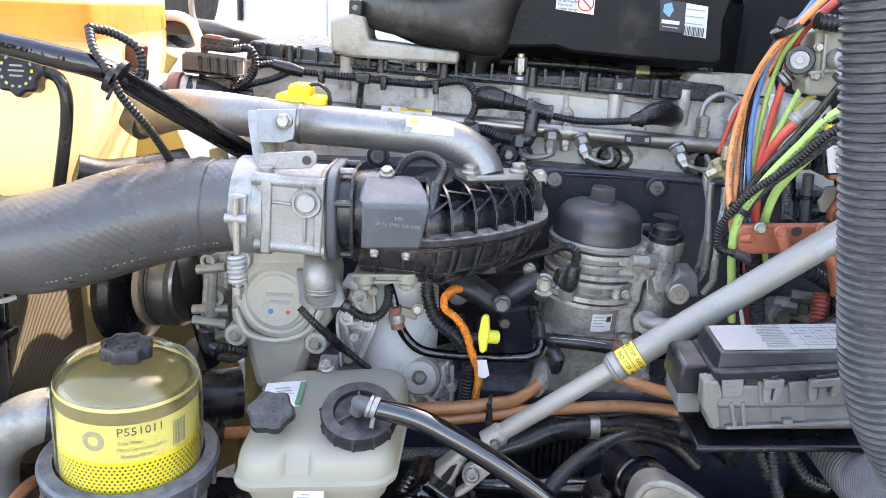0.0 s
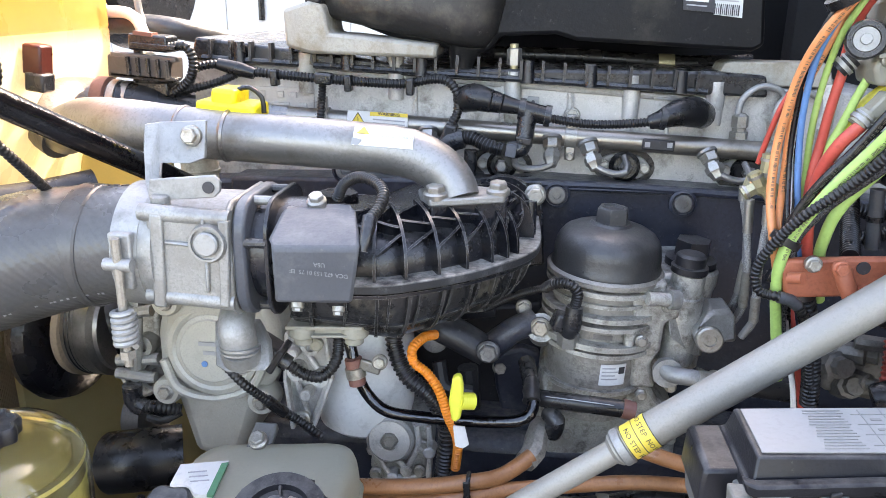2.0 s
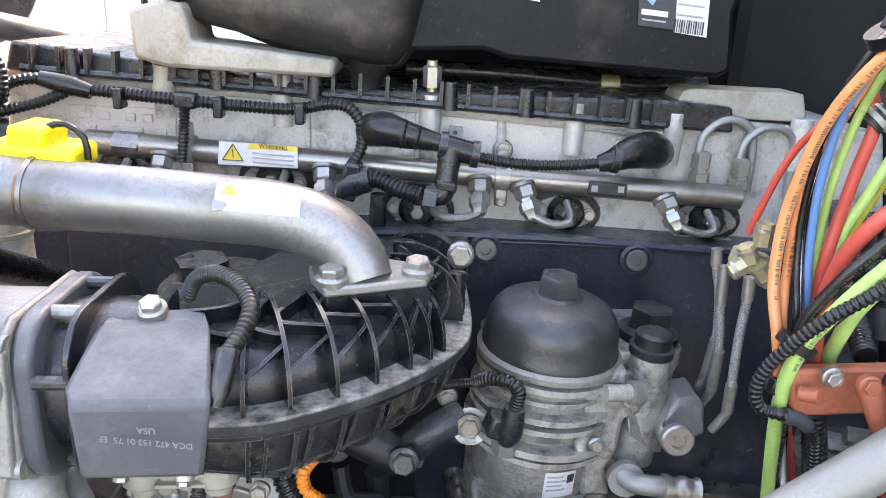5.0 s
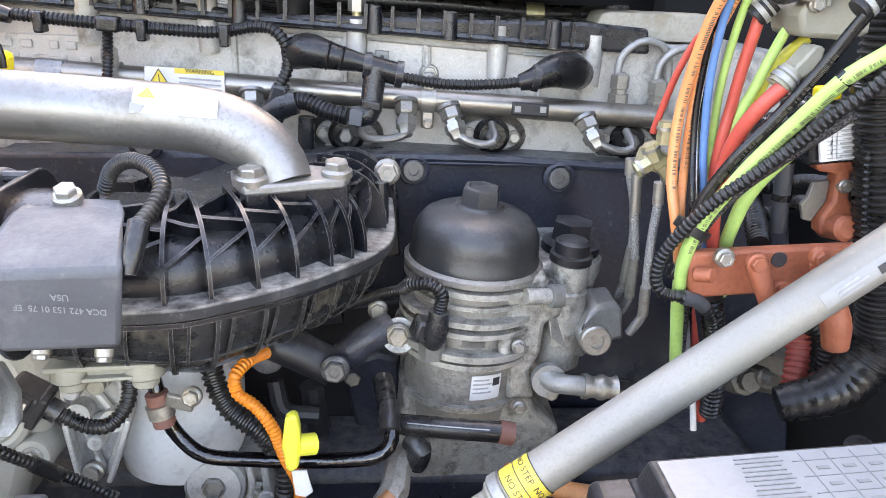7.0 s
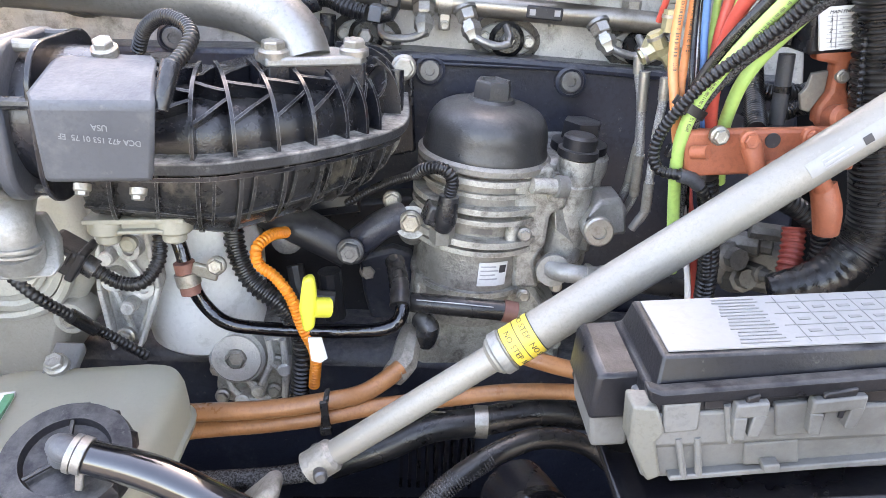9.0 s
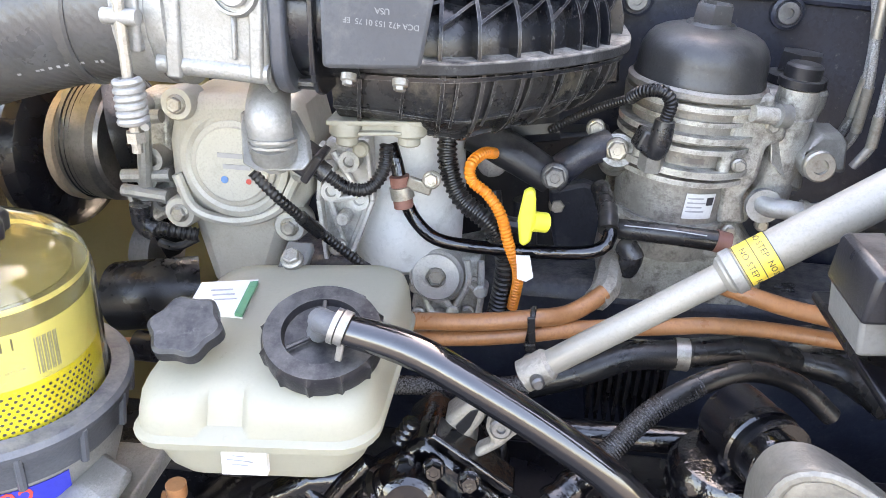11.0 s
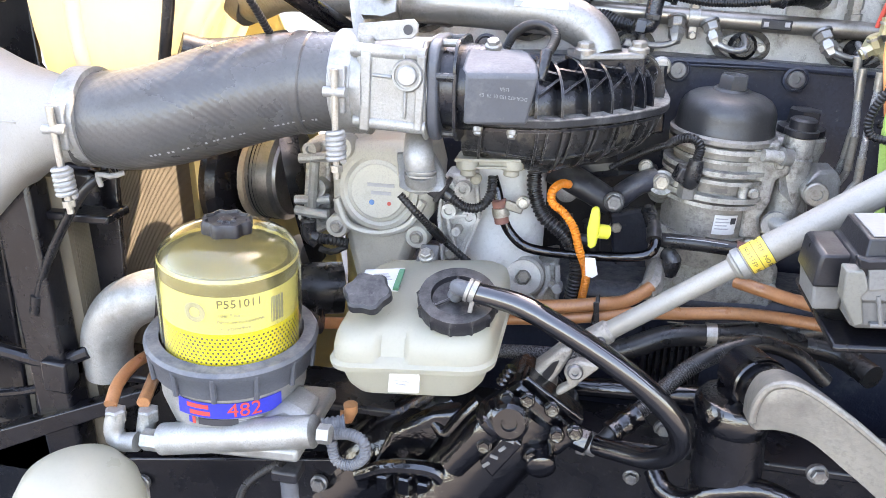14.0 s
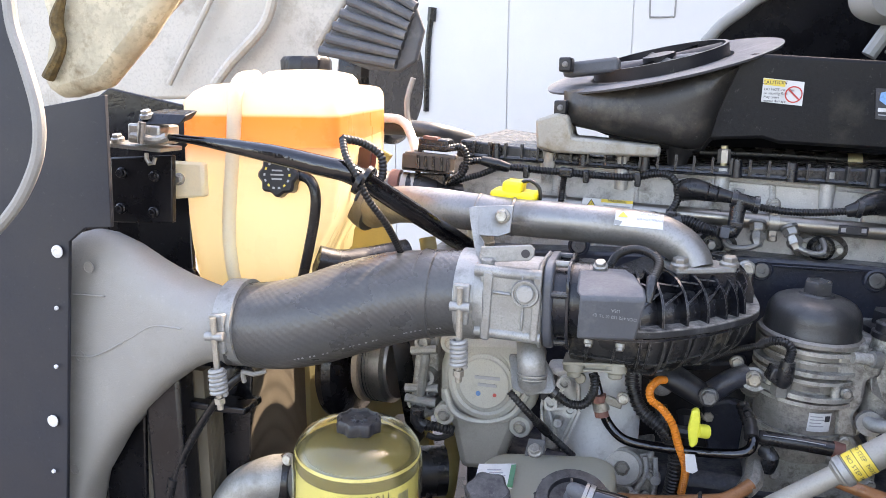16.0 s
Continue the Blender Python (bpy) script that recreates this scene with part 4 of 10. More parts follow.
part("flange_bead", Geo().rings(bead), RIBBED, man)
FEET = [0.05, near_rim((-0.012872, 1.0645, 1.527)), near_rim((0.017886, 1.0788, 1.527)), near_rim((0.049843, 1.0986, 1.527)), near_rim((0.077634, 1.1186, 1.527)), near_rim((0.10128, 1.1453, 1.527)), near_rim((0.1198, 1.1639, 1.527)), near_rim((0.13193, 1.1801, 1.527)), 0.86, 0.92]
FEET = sorted(FEET)
for k, s in enumerate(FEET):
    part("rib", strip([(s, 0), (s, 1.0)], thick=0.0032, over=0.0015), RIBBED, man)
    part("rib", strip([(s + 0.012, -0.02), (s - 0.012, -0.95)], sink=0.010, thick=0.0034, over=0.003), GRIMYPLASTIC, man)
    if k + 1 < len(FEET):
        s1 = FEET[k + 1]
        part("rib", strip([(s, 0.24), (s1, 0.47)], thick=0.0026, over=-0.0008), RIBBED, man)
        part("rib", strip([(s, 0.68), (s1, 0.56)], thick=0.0026, over=-0.0012), RIBBED, man)
        part("rib", strip([(s, 0.78), (s1, 0.97)], thick=0.0026, over=-0.0015), RIBBED, man)
        part("rib", strip([((s + s1) / 2, -0.02), ((s + s1) / 2 - 0.02, -0.5)], sink=0.010, thick=0.0026, over=0.001), GRIMYPLASTIC, man)
part("rib", strip([(0.0, -0.42), (0.9, -0.42)], sink=0.012, thick=0.003, over=0.0005), GRIMYPLASTIC, man)
part("rib", strip([(0.0, -0.80), (0.9, -0.80)], sink=0.012, thick=0.003, over=0.0005), GRIMYPLASTIC, man)
part("deck", Geo().slab([skin(0.02, 1, 0.018) + Vector((0, 0, -0.012)), skin(0.35, 1, 0.018) + Vector((0, 0, -0.012)), skin(0.6, 1, 0.018) + Vector((0, 0, -0.012)), skin(0.85, 1, 0.018) + Vector((0, 0, -0.012)), (0.13, 1.385, FZ + 0.03), (-0.02, 1.385, FZ + 0.03), (XP + 0.02, 1.24, FZ + 0.03)], (0, 0, -0.03)), RIBBED, man, bevel=0.002)
NA = TA + TX * ((XP - TA.x) / TX.x)
part("inlet_plate", Geo().slab([NA + Vector((0, u, v)) for u, v in SQ], TX * 0.0045), RIBBED, man, bevel=0.001)
part("inlet_neck", Geo().lathe([(0.050, -0.02), (0.050, 0.03)], NA, TX, 48), RIBBED, man)
for a in (65, 115, -60, -115, 20, 160):
    d = Vector((0, -math.cos(radians(a)), math.sin(radians(a))))
    part("neck_rib", Geo().tube([NA + d * 0.058 - TX * 0.018, NA + d * 0.058 + TX * 0.002], 0.0045, 10), CAST if a == 65 else PLASTIC, man)
part("outlet_pad", Geo().slab([(0.016959, 1.1712, 1.583), (0.030917, 1.1537, 1.583), (0.10994, 1.1876, 1.583), (0.11065, 1.214, 1.583), (0.078913, 1.2393, 1.583), (0.027076, 1.2222, 1.583)], (0, 0, -0.05)), RIBBED, man, bevel=0.002)
part("end_tower", Geo().tube([(0.135, 1.270, 1.563), (0.136, 1.262, 1.50)], 0.0085, 16), RIBBED, man)
part("end_wall", Geo().slab([(0.059805, 1.385, 1.5451), (0.15093, 1.375, 1.5569), (0.15906, 1.375, 1.447), (0.074286, 1.385, 1.4252)], 0.03), RIBBED, man, bevel=0.003)
for k in range(5):
    a = radians(60 + 30 * k)
    part("spoke_rib", Geo().box(Vector((0.099931, 1.372, 1.5288)) + Vector((0.022 * math.cos(a), -0.004, 0.022 * math.sin(a))), (0.034, 0.018, 0.0028), (0, -math.degrees(a), 0)), RIBBED, man)
part("spoke_ring", Geo().lathe([(0.040, -0.004), (0.044, -0.004), (0.044, 0.018), (0.040, 0.018)], (0.099871, 1.378, 1.5266), (0, -1, 0.05), 36), RIBBED, man)
bolt(man, (0.14198, 1.362, 1.5484), (0, -1, 0.1), 0.0160)
foot = part("foot_bracket", Geo().slab([(-0.112, 1.085, 1.4655), (-0.030, 1.085, 1.4700), (-0.029, 1.085, 1.4660), (-0.112, 1.085, 1.4610)], 0.040), CREAM, man, "cream coloured cast foot bracket", bevel=0.001)
part("bar", Geo().slab([(-0.082, 1.090, 1.4635), (-0.048, 1.090, 1.4655), (-0.048, 1.090, 1.4575), (-0.082, 1.090, 1.4545)], 0.030), CREAM, foot, bevel=0.001)
part("bar", Geo().slab([(-0.084, 1.084, 1.4575), (-0.046, 1.084, 1.4600), (-0.046, 1.084, 1.4570), (-0.084, 1.084, 1.4540)], 0.036), CREAM, foot, bevel=0.001)
for x, z in ((-0.097, 1.4635), (-0.042, 1.4670)):
    part("boss", Geo().lathe([(0.0150, 0.0), (0.0155, 0.002), (0.0155, 0.012), (0.0135, 0.014)], (x, 1.100, z), (0, -0.05, -1), 28), CREAM, foot)
    part("screw", Geo().lathe([(0.0098, 0.012), (0.0100, 0.021), (0.0085, 0.0225), (0.003, 0.0225)], (x, 1.100, z), (0, -0.05, -1), 16), CREAM, foot)
part("leg", Geo().slab([(-0.113, 1.095, 1.462), (-0.104, 1.095, 1.462), (-0.098, 1.14, 1.425), (-0.106, 1.14, 1.423)], 0.012), CREAM, foot, bevel=0.001)
part("pin", Geo().lathe([(0.0075, 0.0), (0.0075, 0.006), (0.005, 0.008)], (-0.090, 1.125, 1.430), (0, -1, 0), 16), CREAM, foot)

box_ = thing("actuator_cover", (-0.070851, 1.03, 1.4985), "grey moulded actuator cover bolted to the manifold", "cover")
rows = []
for l, r, back in (((-0.094315, 1.06, 1.6024), (-0.046016, 1.07, 1.5998), 0.02), ((-0.091374, 1.033, 1.604), (-0.021384, 1.045, 1.6034), 0.045), ((-0.088783, 0.985, 1.5913), (-0.0079896, 0.995, 1.6), 0.085), ((-0.082736, 0.975, 1.5877), (-0.0044441, 0.978, 1.5894), 0.09), ((-0.086278, 0.987, 1.5318), (-0.015109, 0.99, 1.5341), 0.08)):
    l, r = Vector(l), Vector(r)
    rows.append([l, r, r + Vector((-0.022 * back / 0.09, back * 0.55, 0)), l + Vector((0.01, back * 0.55, 0))])
part("shell", Geo().rings(rows), GREYBOX, box_, bevel=0.005)
bolt(box_, (-0.065483, 1.062, 1.6073), (0, -0.4, 1), 0.0105)
bolt(box_, (-0.072117, 1.01, 1.5204), (0, -0.5, -1), 0.0065)
bolt(box_, (-0.03431, 1.01, 1.5187), (0, -0.5, -1), 0.0065)
words(box_, "USA", (-0.040009, 0.9745, 1.5747), (-1, 0, 0.04), (0, 0, -1), 0.0055, GREYBOXTEXT)
words(box_, "DCA 472 153 01 75  EF", (-0.041048, 0.9755, 1.5666), (-1, 0, 0.06), (0, 0, -1), 0.0052, GREYBOXTEXT)

# ---- oil filter module ----
OX = Vector((0.055, -0.02, 1)).normalized()
OB = Vector((0.23397, 1.312, 1.4671))
oil = thing("oil_filter_housing", tuple(OB - OX * 0.2), "grimy cast aluminium oil filter housing with black screw cap", "oil filter")
ocap = part("cap", Geo().lathe([(0.064, 0.004), (0.0688, 0.006), (0.0688, 0.011), (0.0672, 0.014), (0.0666, 0.028), (0.0650, 0.037), (0.0615, 0.0445), (0.0560, 0.0510), (0.0480, 0.0555), (0.036, 0.0590), (0.026, 0.0610), (0.0235, 0.064)], OB, OX, 64), OILCAP, oil, "black plastic screw cap")
part("cap_nut", Geo().lathe([(0.0215, 0.056), (0.0205, 0.0795), (0.0185, 0.0825), (0.0150, 0.0825), (0.0140, 0.0795), (0.0060, 0.0790)], OB, OX, 6, 0.3), OILCAP, ocap)
# bowl in the darker cast: shade between the ribs put into colour
part("bowl", Geo().lathe([(0.070, 0.007), (0.0735, 0.004), (0.0730, -0.002), (0.0660, -0.006), (0.0615, -0.007), (0.0610, -0.060), (0.0620, -0.095), (0.0640, -0.115), (0.062, -0.150), (0.055, -0.19)], OB, OX, 64), WORN_SHADE_CAST, oil)
for h, r, w in ((-0.010, 0.0725, 0.003), (-0.026, 0.0670, 0.0022), (-0.041, 0.0750, 0.0030), (-0.053, 0.0745, 0.0026), (-0.077, 0.0780, 0.0036), (-0.088, 0.0755, 0.0028), (-0.142, 0.069, 0.003)):
    part("rib", Geo().lathe([(r - 0.008, h - w), (r, h - w), (r, h + w), (r - 0.008, h + w)], OB, OX, 56), DIRTY_CAST, oil)
part("side_flange", Geo().slab([(0.2731, 1.262, 1.4679), (0.30589, 1.267, 1.4682), (0.30433, 1.267, 1.4456), (0.3227, 1.267, 1.4403), (0.32338, 1.267, 1.4221), (0.30684, 1.267, 1.4153), (0.30466, 1.267, 1.3776), (0.29412, 1.267, 1.358), (0.30332, 1.267, 1.3255), (0.27241, 1.267, 1.3244), (0.26406, 1.257, 1.4438)], 0.05), DIRTY_CAST, oil, bevel=0.005)
part("rear_block", Geo().slab([(0.30196, 1.317, 1.4622), (0.35852, 1.317, 1.4643), (0.36784, 1.307, 1.3533), (0.3298, 1.307, 1.352), (0.31692, 1.307, 1.3102), (0.18033, 1.307, 1.3054), (0.17284, 1.317, 1.4449)], 0.13), DIRTY_CAST, oil, bevel=0.006)
part("bore", Geo().lathe([(0.032, -0.14), (0.034, -0.03), (0.037, -0.02), (0.037, -0.004), (0.034, 0.0)], (0.34943, 1.362, 1.4616), OX, 36), DIRTY_CAST, oil)
part("bore_cap", Geo().lathe([(0.033, 0.0), (0.0325, 0.009), (0.026, 0.011), (0.022, 0.012)], (0.34926, 1.362, 1.4629), OX, 36), SLATE, oil)
part("bore_nut", Geo().lathe([(0.024, 0.010), (0.023, 0.030), (0.015, 0.031)], (0.34936, 1.362, 1.4669), OX, 6, 0.2), SLATE, oil)
part("pin_housing", Geo().lathe([(0.023, -0.12), (0.0225, -0.03), (0.0205, -0.028), (0.0205, 0.0)], (0.33646, 1.302, 1.4708), OX, 28), DIRTY_CAST, oil)
part("pin_cap", Geo().lathe([(0.0225, -0.003), (0.0225, 0.005), (0.0185, 0.006), (0.0185, 0.018), (0.015, 0.021)], (0.33583, 1.302, 1.4757), OX, 24), SLATE, oil)
part("outlet_arm", Geo().slab([(0.34094, 1.267, 1.4041), (0.35055, 1.267, 1.4138), (0.363, 1.287, 1.4273), (0.38888, 1.297, 1.4257), (0.39876, 1.297, 1.4165), (0.40308, 1.297, 1.3811), (0.38223, 1.277, 1.3879), (0.37199, 1.262, 1.3865), (0.3488, 1.262, 1.3838)], 0.05), CAST, oil, bevel=0.006)
part("outlet_plug", Geo().lathe([(0.0165, 0), (0.0165, 0.006), (0.0145, 0.008), (0.008, 0.008), (0.0075, 0.004)], (0.35881, 1.26, 1.4017), (0, -1, 0.1), 28), ZINC, oil)
part("left_lug", Geo().tube([(0.15953, 1.317, 1.3718), (0.15656, 1.275, 1.3976)], 0.0185, 24), DIRTY_CAST, oil)
bolt(oil, (0.15533, 1.273, 1.3988), (0, -1, 0.1), 0.0145)
for p in ((0.32636, 1.287, 1.3193), (0.28484, 1.257, 1.321), (0.2774, 1.247, 1.3993), (0.30737, 1.267, 1.4374), (0.33342, 1.287, 1.2431), (0.19891, 1.287, 1.2395)):
    bolt(oil, p, (0, -1, 0.1), 0.0085)
part("drain_eye", Geo().lathe([(0.012, 0.0), (0.0185, 0.001), (0.0185, 0.010), (0.012, 0.010)], (0.31482, 1.267, 1.3518), (0, -1, 0.1), 24), BRIGHT, oil)
part("foot", Geo().slab([(0.16244, 1.277, 1.332), (0.28555, 1.277, 1.3428), (0.30828, 1.277, 1.3079), (0.34008, 1.287, 1.2739), (0.34368, 1.297, 1.1974), (0.28377, 1.297, 1.1629), (0.17163, 1.297, 1.1603), (0.15564, 1.297, 1.2324)], 0.14), DIRTY_CAST, oil, bevel=0.008)
g = Geo().tube([(0.31034, 1.267, 1.3573), (0.31731, 1.257, 1.353), (0.33083, 1.247, 1.3555), (0.35013, 1.247, 1.3536)], 0.0105, 16)
part("drain_pipe", g, BRIGHT, oil)
part("cross_screw", Geo().tube([(0.28046, 1.252, 1.4531), (0.31762, 1.262, 1.4489)], 0.0085, 16), DIRTY_CAST, oil)
part("cross_lug", Geo().tube([(0.30652, 1.257, 1.4513), (0.31802, 1.26, 1.45)], 0.0120, 16), CAST, oil)
part("web", Geo().slab([(0.30683, 1.287, 1.456), (0.31338, 1.287, 1.4563), (0.35151, 1.307, 1.4314), (0.35997, 1.297, 1.3597), (0.34882, 1.287, 1.3659), (0.31448, 1.267, 1.3969)], 0.01), DIRTY_CAST, oil, bevel=0.002)
part("crimp", Geo().tube([(0.34742, 1.247, 1.3535), (0.38325, 1.247, 1.3509)], 0.0135, 18, rib=(0.016, 0.16)), ZINC, oil)
part("drain_hose", Geo().tube([(0.38142, 1.249, 1.3494), (0.41637, 1.252, 1.3439), (0.46948, 1.267, 1.3313)], 0.012, 16), RUBBER, oil)
part("cast_mark", patch_round(OB, OX, 0.0620, -100, -78, -0.070, -0.064), DARKSTEEL, oil)
for a_ in (-140, -60, -25):
    d_ = stand(OB, OX) @ Vector((0.0675 * math.cos(radians(a_)), 0.0675 * math.sin(radians(a_)), -0.064))
    part("lug", Geo().lathe([(0.007, -0.012), (0.007, 0.012), (0.005, 0.013)], d_, OX, 14), DIRTY_CAST, oil)
olab = thing("part_label", (0.24194, 1.237, 1.3615), "white printed part label on the oil filter housing", "label")
part("sheet", patch_round(OB, OX, 0.0646, -87, -57, -0.131, -0.102), WHITE, olab)
for k in range(4):
    part("print_line", patch_round(OB, OX, 0.0652, -85, -70 + 3 * (k % 2), -0.108 - 0.005 * k, -0.1065 - 0.005 * k), GREYINK, olab)
part("code_square", patch_round(OB, OX, 0.0652, -66, -59, -0.115, -0.106), INK, olab)
sens = thing("oil_sensor", (0.18739, 1.237, 1.4407), "black sensor plug with corrugated lead on the oil housing", "sensor")
part("plug", Geo().tube([(0.19379, 1.232, 1.4457), (0.19103, 1.232, 1.4213), (0.18893, 1.237, 1.4087)], [0.010, 0.0125, 0.010], 14), PLASTIC, sens)
part("clip", Geo().box((0.18273, 1.242, 1.4203), (0.028, 0.025, 0.022), (0, 20, 10)), PLASTIC, sens, bevel=0.003)
part("nut", Geo().lathe([(0.0135, 0), (0.0135, 0.018)], (0.18912, 1.249, 1.3891), (0, -0.2, 1), 6), CAST, sens)
part("lead", Geo().tube([(0.19427, 1.232, 1.4475), (0.19535, 1.227, 1.4652), (0.18536, 1.227, 1.4753), (0.16898, 1.237, 1.4721), (0.15817, 1.252, 1.4599)], 0.0068, 12, rib=(0.0038, 0.16)), CONDUIT, sens)
part("tail", Geo().tube([(0.15817, 1.252, 1.4599), (0.13193, 1.277, 1.4422), (0.10714, 1.297, 1.4231), (0.082951, 1.307, 1.4042)], 0.0050, 10, rib=(0.0038, 0.16)), CONDUIT, sens)

# ---- strut ----
SA, SB = Vector((0.08245, 1.035, 1.267)), Vector((0.54934, 1.065, 1.6109))
SM = Vector((0.23871, 1.05, 1.3775))
strut = thing("support_strut", tuple(SA), "round aluminium support strut with a no step label", "strut")
part("lower_tube", Geo().lathe([(0.0105, 0), (0.0115, 0.002), (0.0120, (SM - SA).length)], SA, SM - SA, 28), STRUT, strut)
part("upper_tube", Geo().lathe([(0.0125, -0.016), (0.0165, -0.012), (0.0172, 0.0), (0.0172, (SB - SM).length)], SM, SB - SM, 36), STRUT, strut)
SD = (SB - SM).normalized()
steplab = part("step_label", Geo().lathe([(0.0172, 0.002), (0.0178, 0.002), (0.0178, 0.030), (0.0172, 0.030)], SM, SD, 36), LABELYELLOW, strut, "yellow no step label")
upw = Vector((-SD.z, -0.2, SD.x)).normalized()
fr = Vector((0, -1, 0)) - SD * Vector((0, -1, 0)).dot(SD)
fr.normalize()
sideways = SD.cross(fr)
if sideways.z < 0:
    sideways = -sideways
for h_, mid in ((0.0225, -104), (0.0085, -64)):
    words_round(steplab, "NO STEP  NO STEP", SM, SD, 0.0178, mid, h_, 0.0072, INK)
for h_ in (0.0022, 0.0152, 0.0292):
    part("label_edge", Geo().lathe([(0.0177, h_), (0.0180, h_), (0.0180, h_ + 0.0008), (0.0177, h_ + 0.0008)], SM, SD, 36), INK, steplab)
q = Vector((0.48072, 1.048, 1.5506))
LH = (Vector((0.45664, 1.045, 1.537)) - SM).dot(SD)
lab_ = part("serial_label", patch_round(SM, SD, 0.0172, -122, -82, LH, LH + 0.075), CHARTPAPER, strut, "white serial label")
for k in range(3):
    part("print_line", patch_round(SM, SD, 0.0179, -112 + 10 * k, -108 + 10 * k, LH + 0.012, LH + 0.030 + 0.006 * (k % 2), 4), GREYINK, lab_)
part("code_square", patch_round(SM, SD, 0.0179, -106, -86, LH + 0.044, LH + 0.051, 4), INK, lab_)
part("end_collar", Geo().lathe([(0.0105, -0.012), (0.0150, -0.010), (0.0150, 0.014), (0.0120, 0.018)], SA, SM - SA, 24), WORN_SHADE_CAST, strut)
part("end_pin", Geo().lathe([(0.006, -0.022), (0.006, 0.022), (0.004, 0.024)], SA, (0.2, -1, 0.1), 16), DARKBOLT, strut)
part("clamp_ring", Geo().lathe([(0.0172, -0.010), (0.0192, -0.008), (0.0192, 0.000), (0.0172, 0.001)], SM, SD, 36), BRIGHT, strut)
yoke = thing("yoke_joint", (0.034794, 1, 1.2179), "worn cast steering yoke with cross pin", "universal joint")
part("fork", Geo().slab([(0.02888, 1, 1.2503), (0.04113, 1, 1.2633), (0.050683, 1, 1.2657), (0.054547, 1, 1.2574), (0.047946, 1, 1.2438), (0.041307, 1, 1.2286), (0.03223, 1, 1.2142), (0.039402, 1, 1.2072), (0.036367, 1, 1.1932), (0.023659, 1, 1.1872), (0.014082, 1, 1.1954), (0.0085796, 1, 1.2142), (0.0099919, 1, 1.231)], 0.030), WORN_SHADE_CAST, yoke, bevel=0.005)
part("fork", Geo().slab([(0.045454, 0.985, 1.2387), (0.049961, 0.985, 1.2507), (0.060111, 0.985, 1.2571), (0.082928, 0.985, 1.2551), (0.087009, 0.985, 1.2507), (0.070081, 0.985, 1.2325), (0.060318, 0.985, 1.2202), (0.044895, 0.985, 1.2074), (0.036805, 0.985, 1.2049), (0.040024, 0.985, 1.2146), (0.051943, 0.985, 1.2235)], 0.014), WORN_SHADE_CAST, yoke, bevel=0.004)
part("pin", Geo().lathe([(0.0095, -0.02), (0.0095, 0.004), (0.0075, 0.006), (0.004, 0.006), (0.0035, 0.003)], (0.058549, 0.984, 1.2437), (0.1, -1, 0.2), 24), DARKBOLT, yoke)
part("pin", Geo().lathe([(0.0090, -0.02), (0.0090, 0.004), (0.006, 0.006)], (0.025319, 0.998, 1.2011), (0.1, -1, 0.1), 24), DARKSTEEL, yoke)
part("pocket", Geo().slab([(0.019329, 0.9985, 1.2266), (0.031604, 0.9985, 1.2439), (0.039049, 0.9985, 1.2474), (0.032576, 0.9985, 1.2284), (0.023482, 0.9985, 1.2126)], 0.002), CHASSIS, yoke)
part("hub", Geo().lathe([(0.020, -0.03), (0.022, 0.02)], (0.010703, 1.03, 1.188), (-0.8, -0.1, -0.6), 24), CHASSIS, yoke)

# ---- fuse box ----
fuse = thing("fuse_box", (0.40, 0.92, 1.38), "pale grey fuse box with a black lid and paper chart", "fuse box")
FT = Vector((1, 0, 0.085))
def fbx(x, y, z):
    return Vector((x, y, z + (x - 0.304) * 0.085))
part("lid", Geo().rings([[fbx(x, y, z) for x, y in ((l, f_), (r, f_), (r, b_), (l, b_))] for z, l, r, f_, b_ in ((1.443, 0.299, 0.53, 0.876, 0.968), (1.454, 0.299, 0.53, 0.876, 0.968), (1.456, 0.302, 0.527, 0.880, 0.964), (1.476, 0.305, 0.524, 0.886, 0.956))]), SLATE, fuse, "scuffed black lid", bevel=0.004)
chart = part("chart", Geo().slab([fbx(x, y, 1.4775) for x, y in ((0.309, 0.890), (0.520, 0.890), (0.520, 0.952), (0.309, 0.952))], (0, 0, -0.001)), CHARTPAPER, fuse, "white paper fuse chart")
for k in range(8):
    part("chart_line", Geo().box(fbx(0.395 + 0.016 * k, 0.921, 1.4779), (0.0004, 0.056, 0.0004), (0, -4.9, 0)), CHARTINK, chart)
for k in range(4):
    part("chart_line", Geo().box(fbx(0.45, 0.898 + 0.0145 * k, 1.4779), (0.125, 0.0004, 0.0004), (0, -4.9, 0)), CHARTINK, chart)
for i in range(7):
    for k in range(3):
        part("chart_word", Geo().box(fbx(0.403 + 0.016 * i, 0.905 + 0.0145 * k, 1.478), (0.0075, 0.0028, 0.0004), (0, -4.9, 0)), CHARTINK, chart)
for k in range(14):
    part("chart_word", Geo().box(fbx(0.368, 0.894 + 0.0041 * k, 1.478), (0.030 - 0.002 * (k % 4), 0.0009, 0.0004), (0, -4.9, 0)), CHARTINK, chart)
part("body", Geo().rings([[fbx(x, y, z) for x, y in ((l, f_), (0.53, f_), (0.53, 0.965), (l, 0.965))] for z, l, f_ in ((1.385, 0.312, 0.888), (1.392, 0.303, 0.880), (1.418, 0.301, 0.878), (1.420, 0.296, 0.874), (1.444, 0.296, 0.874))]), PALEPLASTIC, fuse, bevel=0.003)
